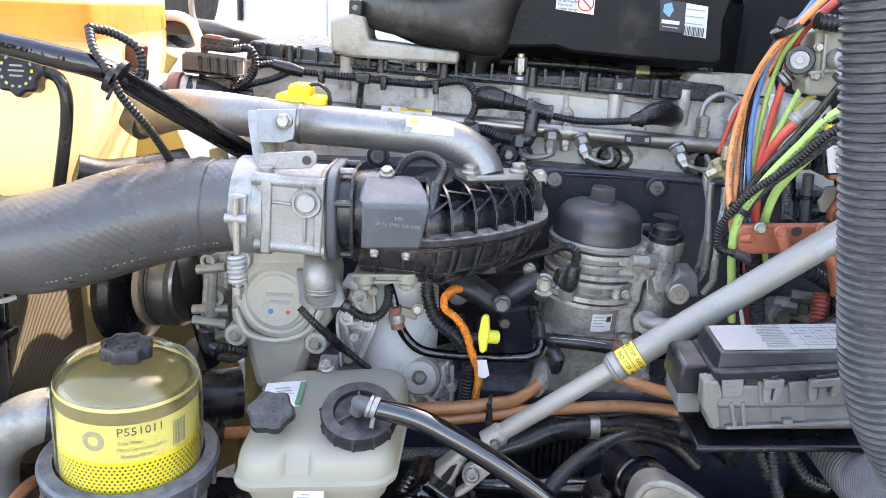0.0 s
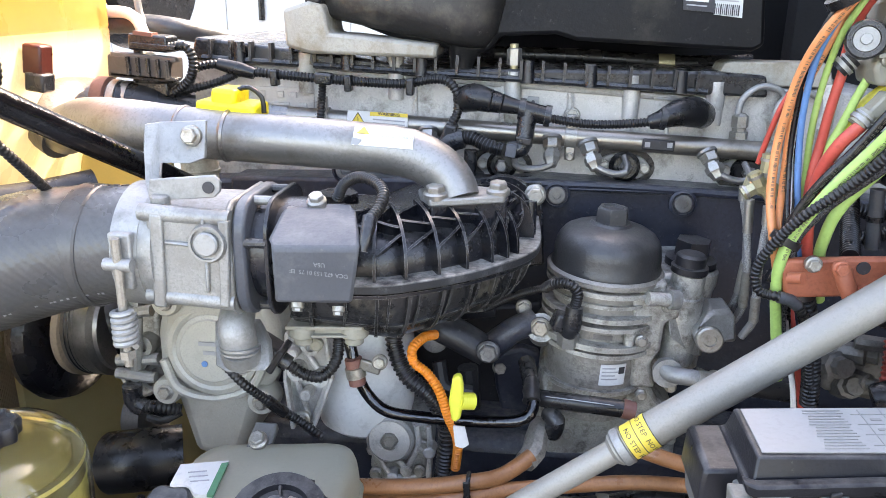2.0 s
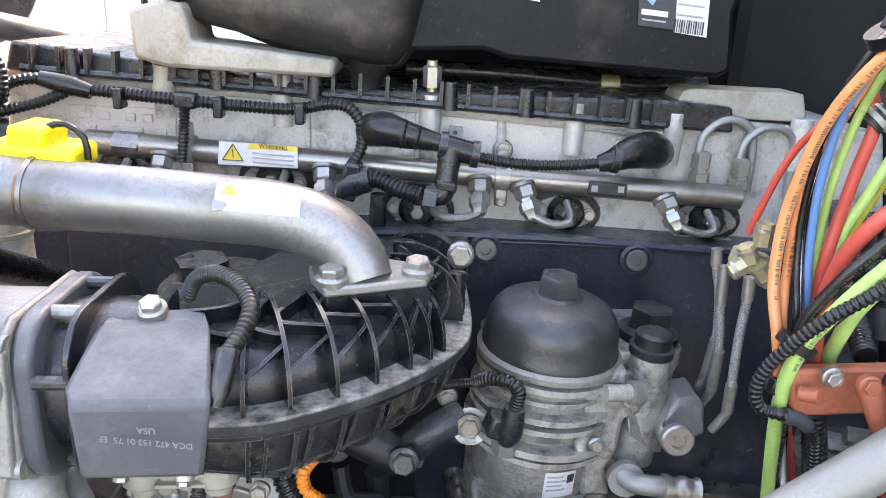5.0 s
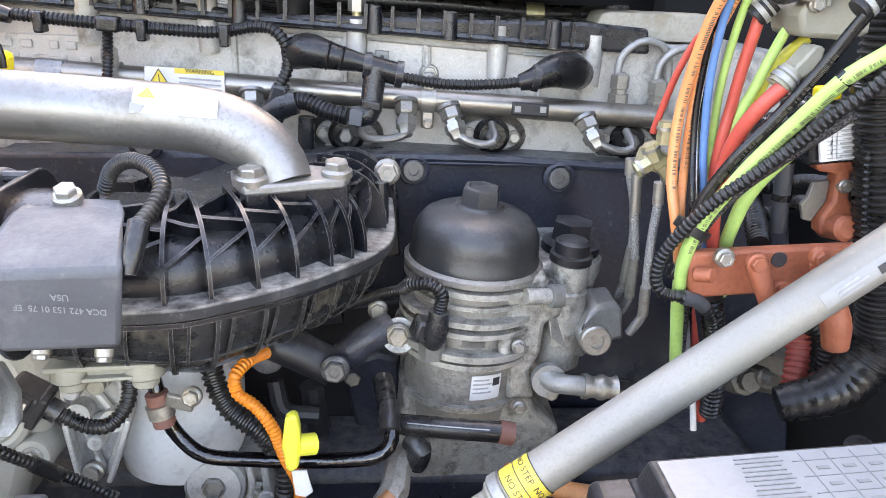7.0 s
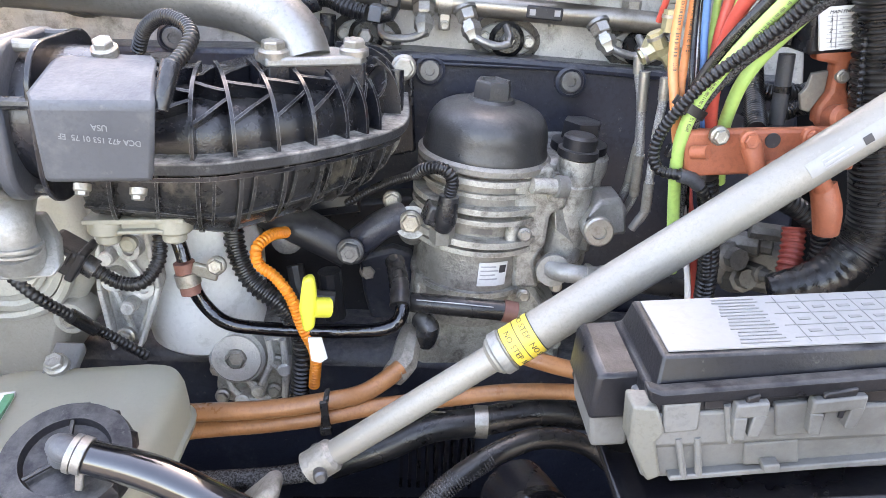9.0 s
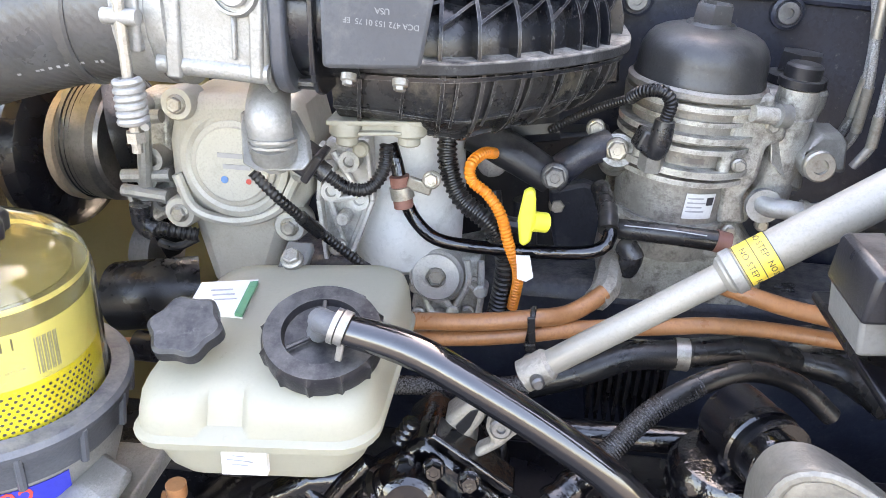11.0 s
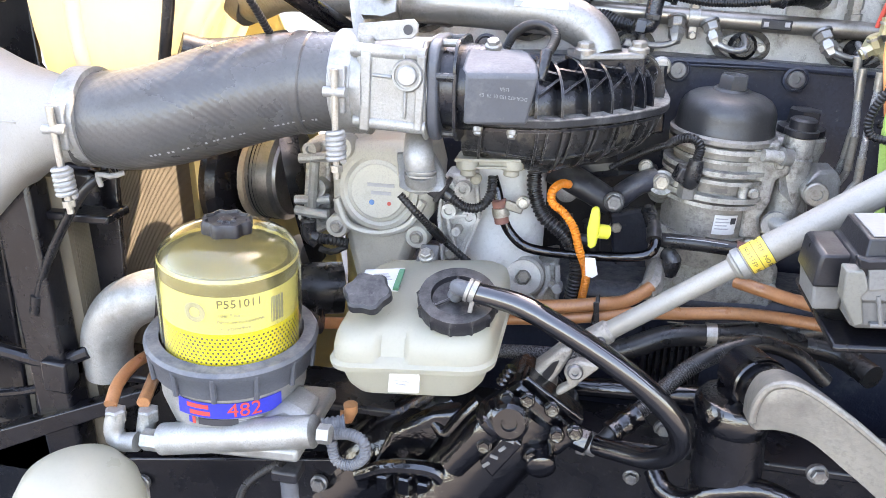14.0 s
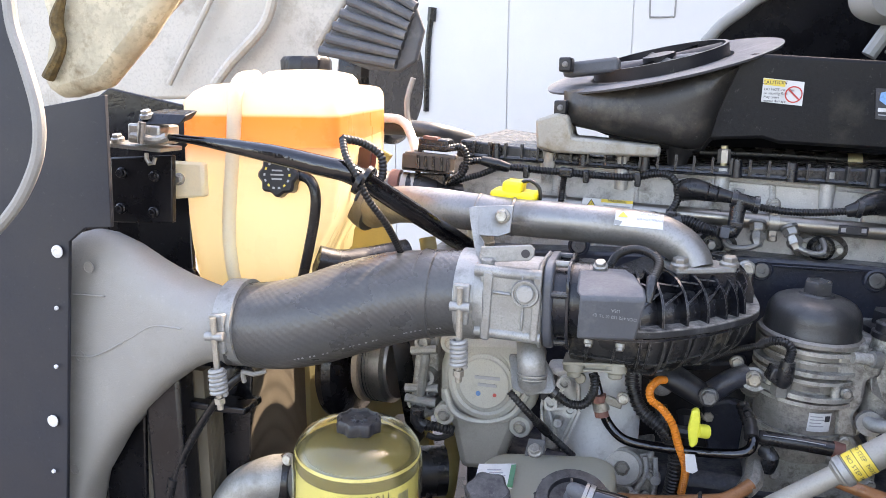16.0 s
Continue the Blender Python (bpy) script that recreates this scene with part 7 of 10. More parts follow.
part("cap", Geo().rings([[fcap + Vector(((r_ + e_ * math.cos(10 * a)) * math.cos(a), (r_ + e_ * math.cos(10 * a)) * math.sin(a), h)) for a in np.linspace(0, 2 * math.pi, 80, endpoint=False)] for r_, e_, h in ((0.040, 0, 0.0), (0.042, 0.0012, 0.004), (0.042, 0.0012, 0.024), (0.038, 0.0005, 0.030), (0.020, 0, 0.031))]), SLATE, bot, "black ribbed filler cap")
fc = Vector((-0.516, 1.072, 1.707))
mfc_ = stand(fc, Vector((0.05, -1, 0.18)))
part("pressure_cap", Geo().rings([[mfc_ @ Vector(((r_ + 0.0022 * math.cos(8 * a)) * math.cos(a), (r_ + 0.0022 * math.cos(8 * a)) * math.sin(a), h)) for a in np.linspace(0, 2 * math.pi, 64, endpoint=False)] for r_, h in ((0.026, -0.012), (0.0292, -0.004), (0.0292, 0.010), (0.0255, 0.0135), (0.010, 0.0138))]), SLATE, bot, "black pressure cap with printed ring")
for k in range(14):
    a = radians(k * 360 / 14)
    part("cap_print", Geo().add([mfc_ @ Vector((r_ * math.cos(a + d), r_ * math.sin(a + d), 0.0146)) for r_, d in ((0.0175, -0.10), (0.0175, 0.10), (0.0205, 0.10), (0.0205, -0.10))], [(0, 1, 2, 3)]), GREYINK if k % 3 else LABELYELLOW, bot, smooth=0)
for h, w in ((0.006, 0.016), (0.000, 0.020), (-0.006, 0.016)):
    part("cap_print", Geo().box(mfc_ @ Vector((0, h, 0.0144)), (w, 0.0006, 0.0022)), GREYINK, bot)
part("ear", Geo().slab([(-0.697, 1.058, 1.716), (-0.690, 1.058, 1.724), (-0.640, 1.066, 1.722), (-0.640, 1.066, 1.672), (-0.688, 1.058, 1.668), (-0.697, 1.058, 1.676)], 0.016), PALE, bot, "moulded fixing ear", bevel=0.004)
bolt(bot, (-0.676, 1.057, 1.698), (0.1, -1, 0), 0.010)
part("spigot", Geo().tube([(-0.595, 1.585, 1.772), (-0.560, 1.598, 1.770)], 0.013, 14), PALE, bot)
for name, pts, r_, m_, lab in (("overflow_hose", ((-0.572, 1.600, 1.770), (-0.530, 1.600, 1.769), (-0.505, 1.590, 1.757), (-0.485, 1.57, 1.730), (-0.47, 1.55, 1.705)), 0.0095, GREYPAINT, "pale grey hose from the coolant bottle"),
                               ("drain_hose", ((-0.490, 1.074, 1.709), (-0.468, 1.066, 1.702), (-0.459, 1.062, 1.682), (-0.462, 1.062, 1.650), (-0.474, 1.066, 1.605), (-0.492, 1.075, 1.552), (-0.51, 1.085, 1.50)), 0.0075, RUBBER, "thin black hose in front of the coolant bottle"),
                               ("heater_pipe", ((-0.61481, 1.62, 1.7512), (-0.53789, 1.62, 1.7517), (-0.45066, 1.62, 1.7441), (-0.4028, 1.72, 1.7208)), 0.017, GREYCONDUIT, "grey pipe behind the coolant bottle"),
                               ("lower_hose", ((-0.47878, 1.1, 1.5809), (-0.45168, 1.12, 1.5717), (-0.41309, 1.16, 1.5715), (-0.37185, 1.2, 1.5771)), 0.022, RUBBER, "black coolant hose under the bottle"),
                               ("support_rod", ((-0.65854, 1, 1.7638), (-0.60976, 1, 1.7596), (-0.55482, 0.995, 1.7542), (-0.4855, 0.99, 1.7448), (-0.42153, 0.99, 1.7326), (-0.372, 0.998, 1.719), (-0.33, 1.074, 1.669), (-0.288, 1.15, 1.618), (-0.225, 1.264, 1.542)), (0.005, 0.0055, 0.009, 0.0125, 0.0135, 0.0135, 0.0135, 0.0135, 0.0135), GLOSS, "black sleeved hood support rod")):
    whole(name, Geo().tube(pts, list(r_) if isinstance(r_, tuple) else r_, 18), m_, lab, "rod" if "rod" in name else "hose")
ws = thing("sensor_wire", (-0.36384, 1, 1.7085), "corrugated wire looped and tied to the support rod", "wiring")
part("loop", Geo().tube([(-0.38898, 1, 1.7656), (-0.37837, 0.985, 1.7449), (-0.36154, 0.98, 1.7208), (-0.35044, 0.985, 1.6923), (-0.33371, 1.01, 1.6536), (-0.33064, 1.06, 1.6039)], 0.0050, 12, rib=(0.005, 0.15)), CONDUIT, ws)
part("loop", Geo().tube([(-0.38898, 1, 1.7656), (-0.37092, 1.02, 1.7594), (-0.34999, 1.03, 1.7432), (-0.34724, 1.03, 1.7176), (-0.35317, 1.02, 1.6998)], 0.0058, 12, rib=(0.005, 0.15)), CONDUIT, ws)
for p in ((-0.35346, 0.99, 1.7181), (-0.36072, 0.985, 1.7127)):
    part("tie", Geo().lathe([(0.0165, -0.003), (0.0165, 0.003)], p, (0.8, 0.1, -0.5), 16), RUBBER, ws)
part("tie_tail", Geo().tube([(-0.35372, 0.975, 1.7073), (-0.36108, 0.97, 1.6913)], 0.002, 6), RUBBER, ws)
part("plug", Geo().box((-0.458, 1.255, 1.718), (0.024, 0.026, 0.036), (0, 8, 0)), PLUGRED, ws, "dark red level sensor plug", bevel=0.003)
part("plug_nose", Geo().box((-0.456, 1.250, 1.692), (0.024, 0.026, 0.022), (0, 8, 0)), PLASTIC, ws, bevel=0.003)

# ---- duct, side panels, radiator side ----
duct = thing("charge_air_duct", (-0.77096, 0.98, 1.3192), "grey moulded charge air duct widening to a tall end", "duct")
secs = []
for (x0, y0, z0), (x1, y1, z1), d in (((-0.5434, 0.985, 1.558), (-0.55232, 0.985, 1.4615), 0.050), ((-0.57619, 0.985, 1.561), (-0.58709, 0.985, 1.4538), 0.053), ((-0.60244, 0.985, 1.5629), (-0.61568, 0.985, 1.4415), 0.052), ((-0.63231, 0.985, 1.5742), (-0.65122, 0.985, 1.4137), 0.050), ((-0.6661, 0.985, 1.5918), (-0.69388, 0.985, 1.3747), 0.046), ((-0.70376, 0.985, 1.6157), (-0.74505, 0.985, 1.3198), 0.042), ((-0.73674, 0.985, 1.6288), (-0.80491, 0.985, 1.2278), 0.040), ((-0.76584, 0.985, 1.6325), (-0.83254, 0.985, 1.1293), 0.040), ((-0.80024, 0.985, 1.6233), (-0.87594, 0.985, 1.1387), 0.040), ((-0.83114, 0.99, 1.6085), (-0.91248, 0.99, 1.1413), 0.038)):
    top, low = Vector((x0, y0, z0)), Vector((x1, y1, z1))
    mid, half = (top + low) / 2, (top - low) / 2
    e = 1.0 if half.length < 0.06 else 0.62
    ring = []
    for a in np.linspace(0, 2 * math.pi, 40, endpoint=False):
        cs, sn = math.cos(a), math.sin(a)
        ring.append(mid + half * math.copysign(abs(sn) ** e, sn) + Vector((0, -d, 0)) * math.copysign(abs(cs) ** e, cs))
    secs.append(ring)
part("shell", Geo().rings(secs), DUCT, duct)
part("crease", Geo().tube([(-0.79261, 0.944, 1.4536), (-0.74846, 0.943, 1.4589), (-0.68701, 0.941, 1.491), (-0.64534, 0.937, 1.5132), (-0.5988, 0.933, 1.5148)], 0.0018, 6), DUCT, duct)
part("crease", Geo().tube([(-0.77724, 0.944, 1.5455), (-0.72484, 0.942, 1.5472)], 0.0016, 6), DUCT, duct)
for p in ((-0.74753, 0.944, 1.5868), (-0.77627, 0.944, 1.4548), (-0.80752, 0.944, 1.2751)):
    part("mark", Geo().lathe([(0.008, 0), (0.0085, 0.0015), (0.007, 0.0016), (0.0068, 0.0006)], p, (0, -1, 0), 20), DUCT, duct)
sp = thing("side_panel_left", (-0.82847, 0.92, 1.4829), "dark blue-black side panel with white rivets", "panel", kind="structure")
part("sheet", Geo().slab([(-0.99723, 0.915, 1.8022), (-0.78626, 0.915, 1.8015), (-0.67219, 0.915, 1.8193), (-0.68006, 0.915, 1.6509), (-0.72193, 0.915, 1.6477), (-0.74928, 0.915, 1.6276), (-0.79888, 0.915, 1.251), (-0.82491, 0.915, 1.0468), (-1.1293, 0.915, 0.98497)], 0.006), SIDEPANEL, sp, bevel=0.001)
for p, r_ in (((-0.76627, 0.912, 1.6143), 0.0085), ((-0.80496, 0.912, 1.3667), 0.0085), ((-0.77775, 0.912, 1.5349), 0.003), ((-0.78902, 0.912, 1.4496), 0.003), ((-0.81375, 0.912, 1.2878), 0.003)):
    part("rivet", Geo().lathe([(r_, 0), (r_, 0.002), (r_ * 0.5, 0.0035), (r_ * 0.35, 0.002)], p, (0, -1, 0), 20), WHITE, sp)
hc = thing("hinge_bracket", (-0.66767, 0.99, 1.7256), "black hood hinge bracket with bolts", "bracket")
part("plate", Geo().slab([(-0.76861, 1.03, 1.7297), (-0.66407, 1.03, 1.7352), (-0.67121, 1.03, 1.6377), (-0.77346, 1.03, 1.6338)], 0.01), CHASSIS, hc, bevel=0.002)
for p in ((-0.74778, 1.026, 1.7082), (-0.69248, 1.026, 1.7053), (-0.75437, 1.026, 1.656), (-0.6985, 1.026, 1.6529)):
    bolt(hc, p, (0, -1, 0), 0.009, CHASSIS)
part("shelf", Geo().box((-0.69934, 1.01, 1.7491), (0.10, 0.05, 0.006), (0, 4, 0)), ZINC, hc, bevel=0.001)
lb = part("latch_block", Geo().box((-0.66839, 1, 1.7673), (0.050, 0.045, 0.026), (0, 4, 0)), ZINC, hc, "scratched zinc latch", bevel=0.003)
part("latch_plate", Geo().slab([(-0.68444, 0.99, 1.7899), (-0.66091, 0.99, 1.7943), (-0.6088, 0.99, 1.7927), (-0.61321, 0.98, 1.7809), (-0.67605, 0.98, 1.7793)], (0, 0.03, 0.006)), CHASSIS, lb, bevel=0.002)
part("latch_jaw", Geo().tube([(-0.68438, 0.975, 1.7645), (-0.64613, 0.975, 1.7602), (-0.63369, 0.98, 1.7646)], 0.006, 10), ZINC, lb)
part("latch_jaw", Geo().tube([(-0.66265, 0.97, 1.7837), (-0.66731, 0.97, 1.7557)], 0.005, 10), DARKSTEEL, lb)
bolt(lb, (-0.6699, 0.99, 1.7928), (0, -0.3, 1), 0.010)
part("hook", Geo().tube([(-0.67132, 0.985, 1.7418), (-0.67078, 0.985, 1.7297), (-0.66215, 0.985, 1.7268), (-0.65769, 0.985, 1.7359)], 0.003, 8), ZINC, lb)
bolt(hc, (-0.7198, 0.99, 1.7598), (0, -0.2, 1), 0.010)
part("cable", Geo().tube([(-0.79367, 0.93, 1.7437), (-0.76038, 0.95, 1.7523), (-0.73016, 0.98, 1.7592)], 0.0022, 8), ZINC, hc)
part("cable_end", Geo().tube([(-0.75531, 0.955, 1.7552), (-0.7348, 0.98, 1.7592)], 0.0065, 10), DUCT, hc)
part("guide", Geo().box((-0.71308, 0.93, 1.7783), (0.026, 0.02, 0.02), (0, 25, 0)), DUCT, hc, bevel=0.004)
cs_ = thing("corner_support", (-0.77317, 1.05, 1.0849), "black pressed steel radiator support with posts", "support", kind="structure")
part("back_sheet", Geo().slab([(-0.81004, 1.09, 1.8288), (-0.67768, 1.09, 1.803), (-0.68479, 1.09, 1.5541), (-0.59376, 1.09, 1.408), (-0.62933, 1.09, 0.99404), (-0.45, 1.09, 0.75), (-1.0, 1.09, 0.75), (-0.95, 1.09, 1.75)], 0.01), CHASSIS, cs_, bevel=0.002)
part("post", Geo().box((-0.72081, 1.04, 1.2612), (0.016, 0.05, 0.42), (0, 2, 0)), CHASSIS, cs_, bevel=0.003)
part("post", Geo().box((-0.78349, 1.03, 1.2189), (0.075, 0.02, 0.42), (0, 4, 0)), CHASSIS, cs_, bevel=0.004)
part("ledge", Geo().box((-0.61459, 1.03, 1.3705), (0.12, 0.05, 0.012)), CHASSIS, cs_, bevel=0.003)
part("ledge_box", Geo().box((-0.67645, 1.015, 1.3519), (0.045, 0.04, 0.032), (0, 4, 0)), surface("yellowed_block", (0.30, 0.27, 0.18), 0.4), cs_, bevel=0.003)
part("panel_bulge", Geo().box((-0.64082, 1.06, 1.395), (0.10, 0.04, 0.07), (0, 2, 0)), CHASSIS, cs_, bevel=0.012)
part("lower_arm", Geo().tube([(-0.80235, 0.98, 1.1765), (-0.73623, 0.985, 1.1627), (-0.67048, 0.99, 1.1521), (-0.61557, 1, 1.1709)], 0.010, 10), CHASSIS, cs_)
part("lower_arm", Geo().tube([(-0.80551, 0.98, 1.0847), (-0.72401, 0.985, 1.099), (-0.66407, 0.99, 1.1201)], 0.007, 10), CHASSIS, cs_)
part("arm_block", Geo().box((-0.6566, 0.985, 1.1391), (0.04, 0.03, 0.05), (0, 4, 0)), CHASSIS, cs_, bevel=0.004)
part("cross_angle", Geo().slab([(-0.8642, 0.93, 1.0092), (-0.52726, 0.99, 1.1268), (-0.52466, 0.99, 1.1077), (-0.87382, 0.93, 0.96538)], 0.03), CHASSIS, cs_, bevel=0.002)
bolt(cs_, (-0.75817, 0.975, 1.1702), (0, -1, 0), 0.010, CHASSIS)
part("side_sheet", Geo().rings([[Vector(p) + Vector((0, y, 0)) for p in ((-0.7049, 1.07, 1.4071), (-0.5878, 1.07, 1.4215), (-0.60563, 1.07, 1.1209), (-0.61087, 1.07, 0.9447), (-0.74851, 1.07, 0.91819))] for y in (0.0, 0.02)]), CHASSIS, cs_, bevel=0.008)
part("inner_sheet", Geo().slab([(-0.68223, 1.062, 1.4096), (-0.57383, 1.062, 1.4181), (-0.61757, 1.062, 0.87917), (-0.74434, 1.062, 0.85532)], 0.006), CHASSIS, cs_, bevel=0.002)
part("sheet_bulge", Geo().tube([(-0.66237, 1.09, 1.3427), (-0.66287, 1.085, 1.2276), (-0.67992, 1.085, 0.97536)], [0.028, 0.036, 0.036], 20, flat=0.6), GLOSS, cs_)
part("sheen_sheet", Geo().slab([(-0.8292, 1.025, 1.2348), (-0.77985, 1.025, 1.2986), (-0.71837, 1.025, 1.3611), (-0.75332, 1.025, 1.0029), (-0.86094, 1.025, 0.98346)], 0.004), BROWNSHEEN, cs_, "black pressed sheet with its brownish sheen in the colour", bevel=0.001)
part("sheet_hole", Geo().lathe([(0.003, 0), (0.003, 0.0008)], (-0.781, 1.0245, 1.2265), (0, -1, 0), 14), INK, cs_)
part("front_post", Geo().slab([(-0.70293, 1.01, 1.3861), (-0.67613, 1.01, 1.402), (-0.71114, 1.01, 1.0207), (-0.73892, 1.01, 1.0157)], 0.02), CHASSIS, cs_, bevel=0.003)
part("front_angle", Geo().slab([(-0.67585, 1, 1.4316), (-0.6506, 1, 1.438), (-0.66665, 1, 1.2898), (-0.68345, 1, 1.2878)], 0.012), CHASSIS, cs_, bevel=0.002)
whole("latch_cable", Geo().tube([(-0.53434, 1, 1.4416), (-0.56326, 0.985, 1.421), (-0.61054, 0.985, 1.3602), (-0.65102, 0.985, 1.2928), (-0.67124, 0.985, 1.2437), (-0.68528, 0.99, 1.1963)], 0.0062, 12), RUBBER, "thin black cable with a crimped end", "cable")
part("end", Geo().tube([(-0.66625, 0.985, 1.2613), (-0.67436, 0.985, 1.2339)], 0.0095, 12), RUBBER, bpy.data.objects["latch_cable"])
part("hook", Geo().tube([(-0.50888, 0.99, 1.4449), (-0.52107, 0.98, 1.442), (-0.53852, 0.98, 1.444), (-0.54029, 0.985, 1.4271)], 0.0035, 8), DUCT, bpy.data.objects["latch_cable"])
FRP = milky("shroud_frp", (0.40, 0.35, 0.18), (0.52, 0.45, 0.22), 0.4, 0.45)
rad = thing("radiator", (-0.68, 1.5, 0.8), "radiator core with tan fan shroud", "radiator")
part("core", Geo().box((-0.66, 1.46, 1.12), (0.06, 0.88, 0.60)), MESH, rad)
part("side_tank", Geo().box((-0.675, 1.00, 1.12), (0.06, 0.04, 0.64)), CHASSIS, rad, bevel=0.006)
g = Geo()
for k in range(236):
    g.box((-0.6295, 1.03 + 0.0035 * k, 1.12), (0.0014, 0.0025, 0.58))
tagged(part("core_mesh", g, MESH, rad, clean=False), kind="stuff")
part("shroud", Geo().slab([(-0.67, 1.60, 1.43), (-0.67, 1.60, 1.70), (-0.575, 1.60, 1.71), (-0.54, 1.60, 1.694), (-0.585, 1.60, 1.635), (-0.54, 1.60, 1.53), (-0.50, 1.60, 1.40), (-0.43, 1.62, 0.85), (-0.60, 1.62, 0.85), (-0.60, 1.60, 1.43)], 0.012), FRP, rad, bevel=0.004)
part("shroud_wing", Geo().slab([(-0.618, 1.32, 0.84), (-0.618, 1.32, 1.425), (-0.51, 1.588, 1.425), (-0.44, 1.588, 0.84)], (0.008, 0.004, 0)), FRP, rad)
part("shroud_lip", Geo().tube([(-0.42, 1.50, 0.85), (-0.36, 1.42, 1.1), (-0.36, 1.40, 1.3), (-0.42, 1.46, 1.55)], 0.016, 12), FRP, rad)

# ---- hood and what stands behind ----
hood = thing("tilted_hood", (-1.6, 1.8, 0.9), "tilted-open beige hood seen from inside", "hood")
part("inner_skin", Geo().slab([(-1.9759, 1.9, 2.2155), (-0.69087, 1.9, 2.1488), (-0.84788, 1.9, 1.9318), (-0.78899, 1.9, 1.8118), (-1.5487, 1.9, 1.7987), (-2.0508, 1.9, 1.6985)], 0.03), SHELL, hood, bevel=0.01)
part("rib", Geo().tube([(-0.9357, 1.87, 2.1025), (-0.97207, 1.87, 1.9947), (-1.0743, 1.87, 1.8987), (-1.1277, 1.87, 1.8418)], 0.014, 10), SHELL, hood)
part("rib", Geo().tube([(-1.087, 1.87, 2.1092), (-1.2069, 1.87, 1.9297), (-1.2651, 1.87, 1.8428)], 0.008, 10), SHELL, hood)
part("frame_edge", Geo().tube([(-0.85085, 1.4, 2.0369), (-0.9574, 1.4, 1.9474), (-1.0792, 1.4, 1.8355)], 0.014, 10), SHELL, hood)
part("liner", Geo().slab([(-1.1335, 1.3, 2.034), (-0.80698, 1.3, 2.0283), (-0.90876, 1.3, 1.9163), (-1.0021, 1.3, 1.8321), (-1.1072, 1.3, 1.8066), (-1.1431, 1.3, 1.8385), (-1.1117, 1.3, 1.9419)], 0.06), surface("torn_liner", (0.48, 0.42, 0.30), 0.7, 0, 0.2, 14, 0.6, 90, ((0.16, 0.11, 0.05), 0.3, 12)), hood, bevel=0.03)
part("liner_tear", Geo().tube([(-1.0498, 1.285, 1.9983), (-1.0726, 1.285, 1.9493), (-1.0674, 1.285, 1.9038), (-1.1042, 1.285, 1.8481)], [0.006, 0.013, 0.009, 0.012], 8), surface("torn_foam", (0.12, 0.08, 0.03), 0.9, 0, 0.4, 60, 0.8, 100), hood)
part("fender_lip", Geo().tube([(-0.60794, 0.72, 1.9223), (-0.60706, 0.72, 1.8854), (-0.59764, 0.72, 1.8505), (-0.58803, 0.72, 1.8043), (-0.59248, 0.72, 1.7656), (-0.61042, 0.72, 1.7314), (-0.63539, 0.72, 1.7019), (-0.67839, 0.72, 1.6647)], 0.0062, 10), DUCT, hood)
part("fender_skin", Geo().slab([(-0.61289, 0.725, 1.9234), (-0.612, 0.725, 1.8862), (-0.60251, 0.725, 1.851), (-0.59281, 0.725, 1.8044), (-0.5973, 0.725, 1.7654), (-0.61538, 0.725, 1.731), (-0.64055, 0.725, 1.7012), (-0.6839, 0.725, 1.6637), (-0.73014, 0.725, 1.6617), (-0.69113, 0.725, 1.9271)], 0.004), SIDEPANEL, hood)
bolt(hood, (-1.0177, 1.7, 2.055), (0.3, -1, 0), 0.014, DUCT)
flap = thing("ribbed_flap", (-0.60991, 1.75, 1.8728), "dark ribbed rubber splash flap behind the coolant bottle", "mud flap")
part("sheet", Geo().slab([(-0.64019, 1.75, 2.0952), (-0.50156, 1.75, 2.0885), (-0.53852, 1.75, 2.0126), (-0.5178, 1.75, 1.9574), (-0.53544, 1.75, 1.8904), (-0.57597, 1.75, 1.8661), (-0.65121, 1.75, 1.8734), (-0.77705, 1.75, 1.9161)], 0.02), GREYBOX, flap, bevel=0.006)
for k in range(7):
    a, b = Vector((-0.64334, 1.74, 2.0756)).lerp(Vector((-0.75107, 1.74, 1.9124)), k / 6), Vector((-0.53135, 1.74, 2.0051)).lerp(Vector((-0.57897, 1.74, 1.8844)), k / 6)
    part("rib", Geo().tube([a + Vector((-0.012, 0, 0.004)), b], 0.011, 10), GREYBOX, flap)
ty = thing("tyre", (-0.63523, 1.95, 1.7764), "black tyre and its arch beyond the engine bay", "tyre")
part("tread", Geo().lathe([(0.09, -0.040), (0.15, -0.044), (0.165, -0.032), (0.165, 0.032), (0.15, 0.044), (0.09, 0.040)], Vector((-0.70, 1.98, 1.69)) + Vector((0, 0, 0.165)), (1, -0.15, 0), 56), RUBBER, ty)
part("arch", Geo().tube([(-0.49227, 1.6, 1.8518), (-0.5057, 1.6, 1.8086), (-0.50551, 1.6, 1.7718), (-0.49834, 1.6, 1.751)], 0.006, 8), DUCT, ty)
tc_ = thing("trailer_cable", (-1.4868, 4.9, 1.9907), "black cable hanging on the white trailer side", "cable")
part("cable", Geo().tube([(-1.5287, 5.13, 2.3359), (-1.5536, 5.13, 2.1133), (-1.5677, 5.13, 1.6947)], 0.02, 8), RUBBER, tc_)
part("end", Geo().tube([(-1.5206, 5.13, 2.3798), (-1.5289, 5.13, 2.2915)], 0.03, 8), RUBBER, tc_)
cowl = thing("cowl", (0.25744, 1.9, 1.962), "grey cab cowl edge above the air cleaner", "cowl")
part("edge", Geo().tube([(0.085, 2.0, 1.935), (0.118, 2.0, 1.975), (0.155, 2.0, 2.003), (0.20, 2.0, 2.035), (0.30, 2.0, 2.075)], 0.014, 14), DUCT, cowl)
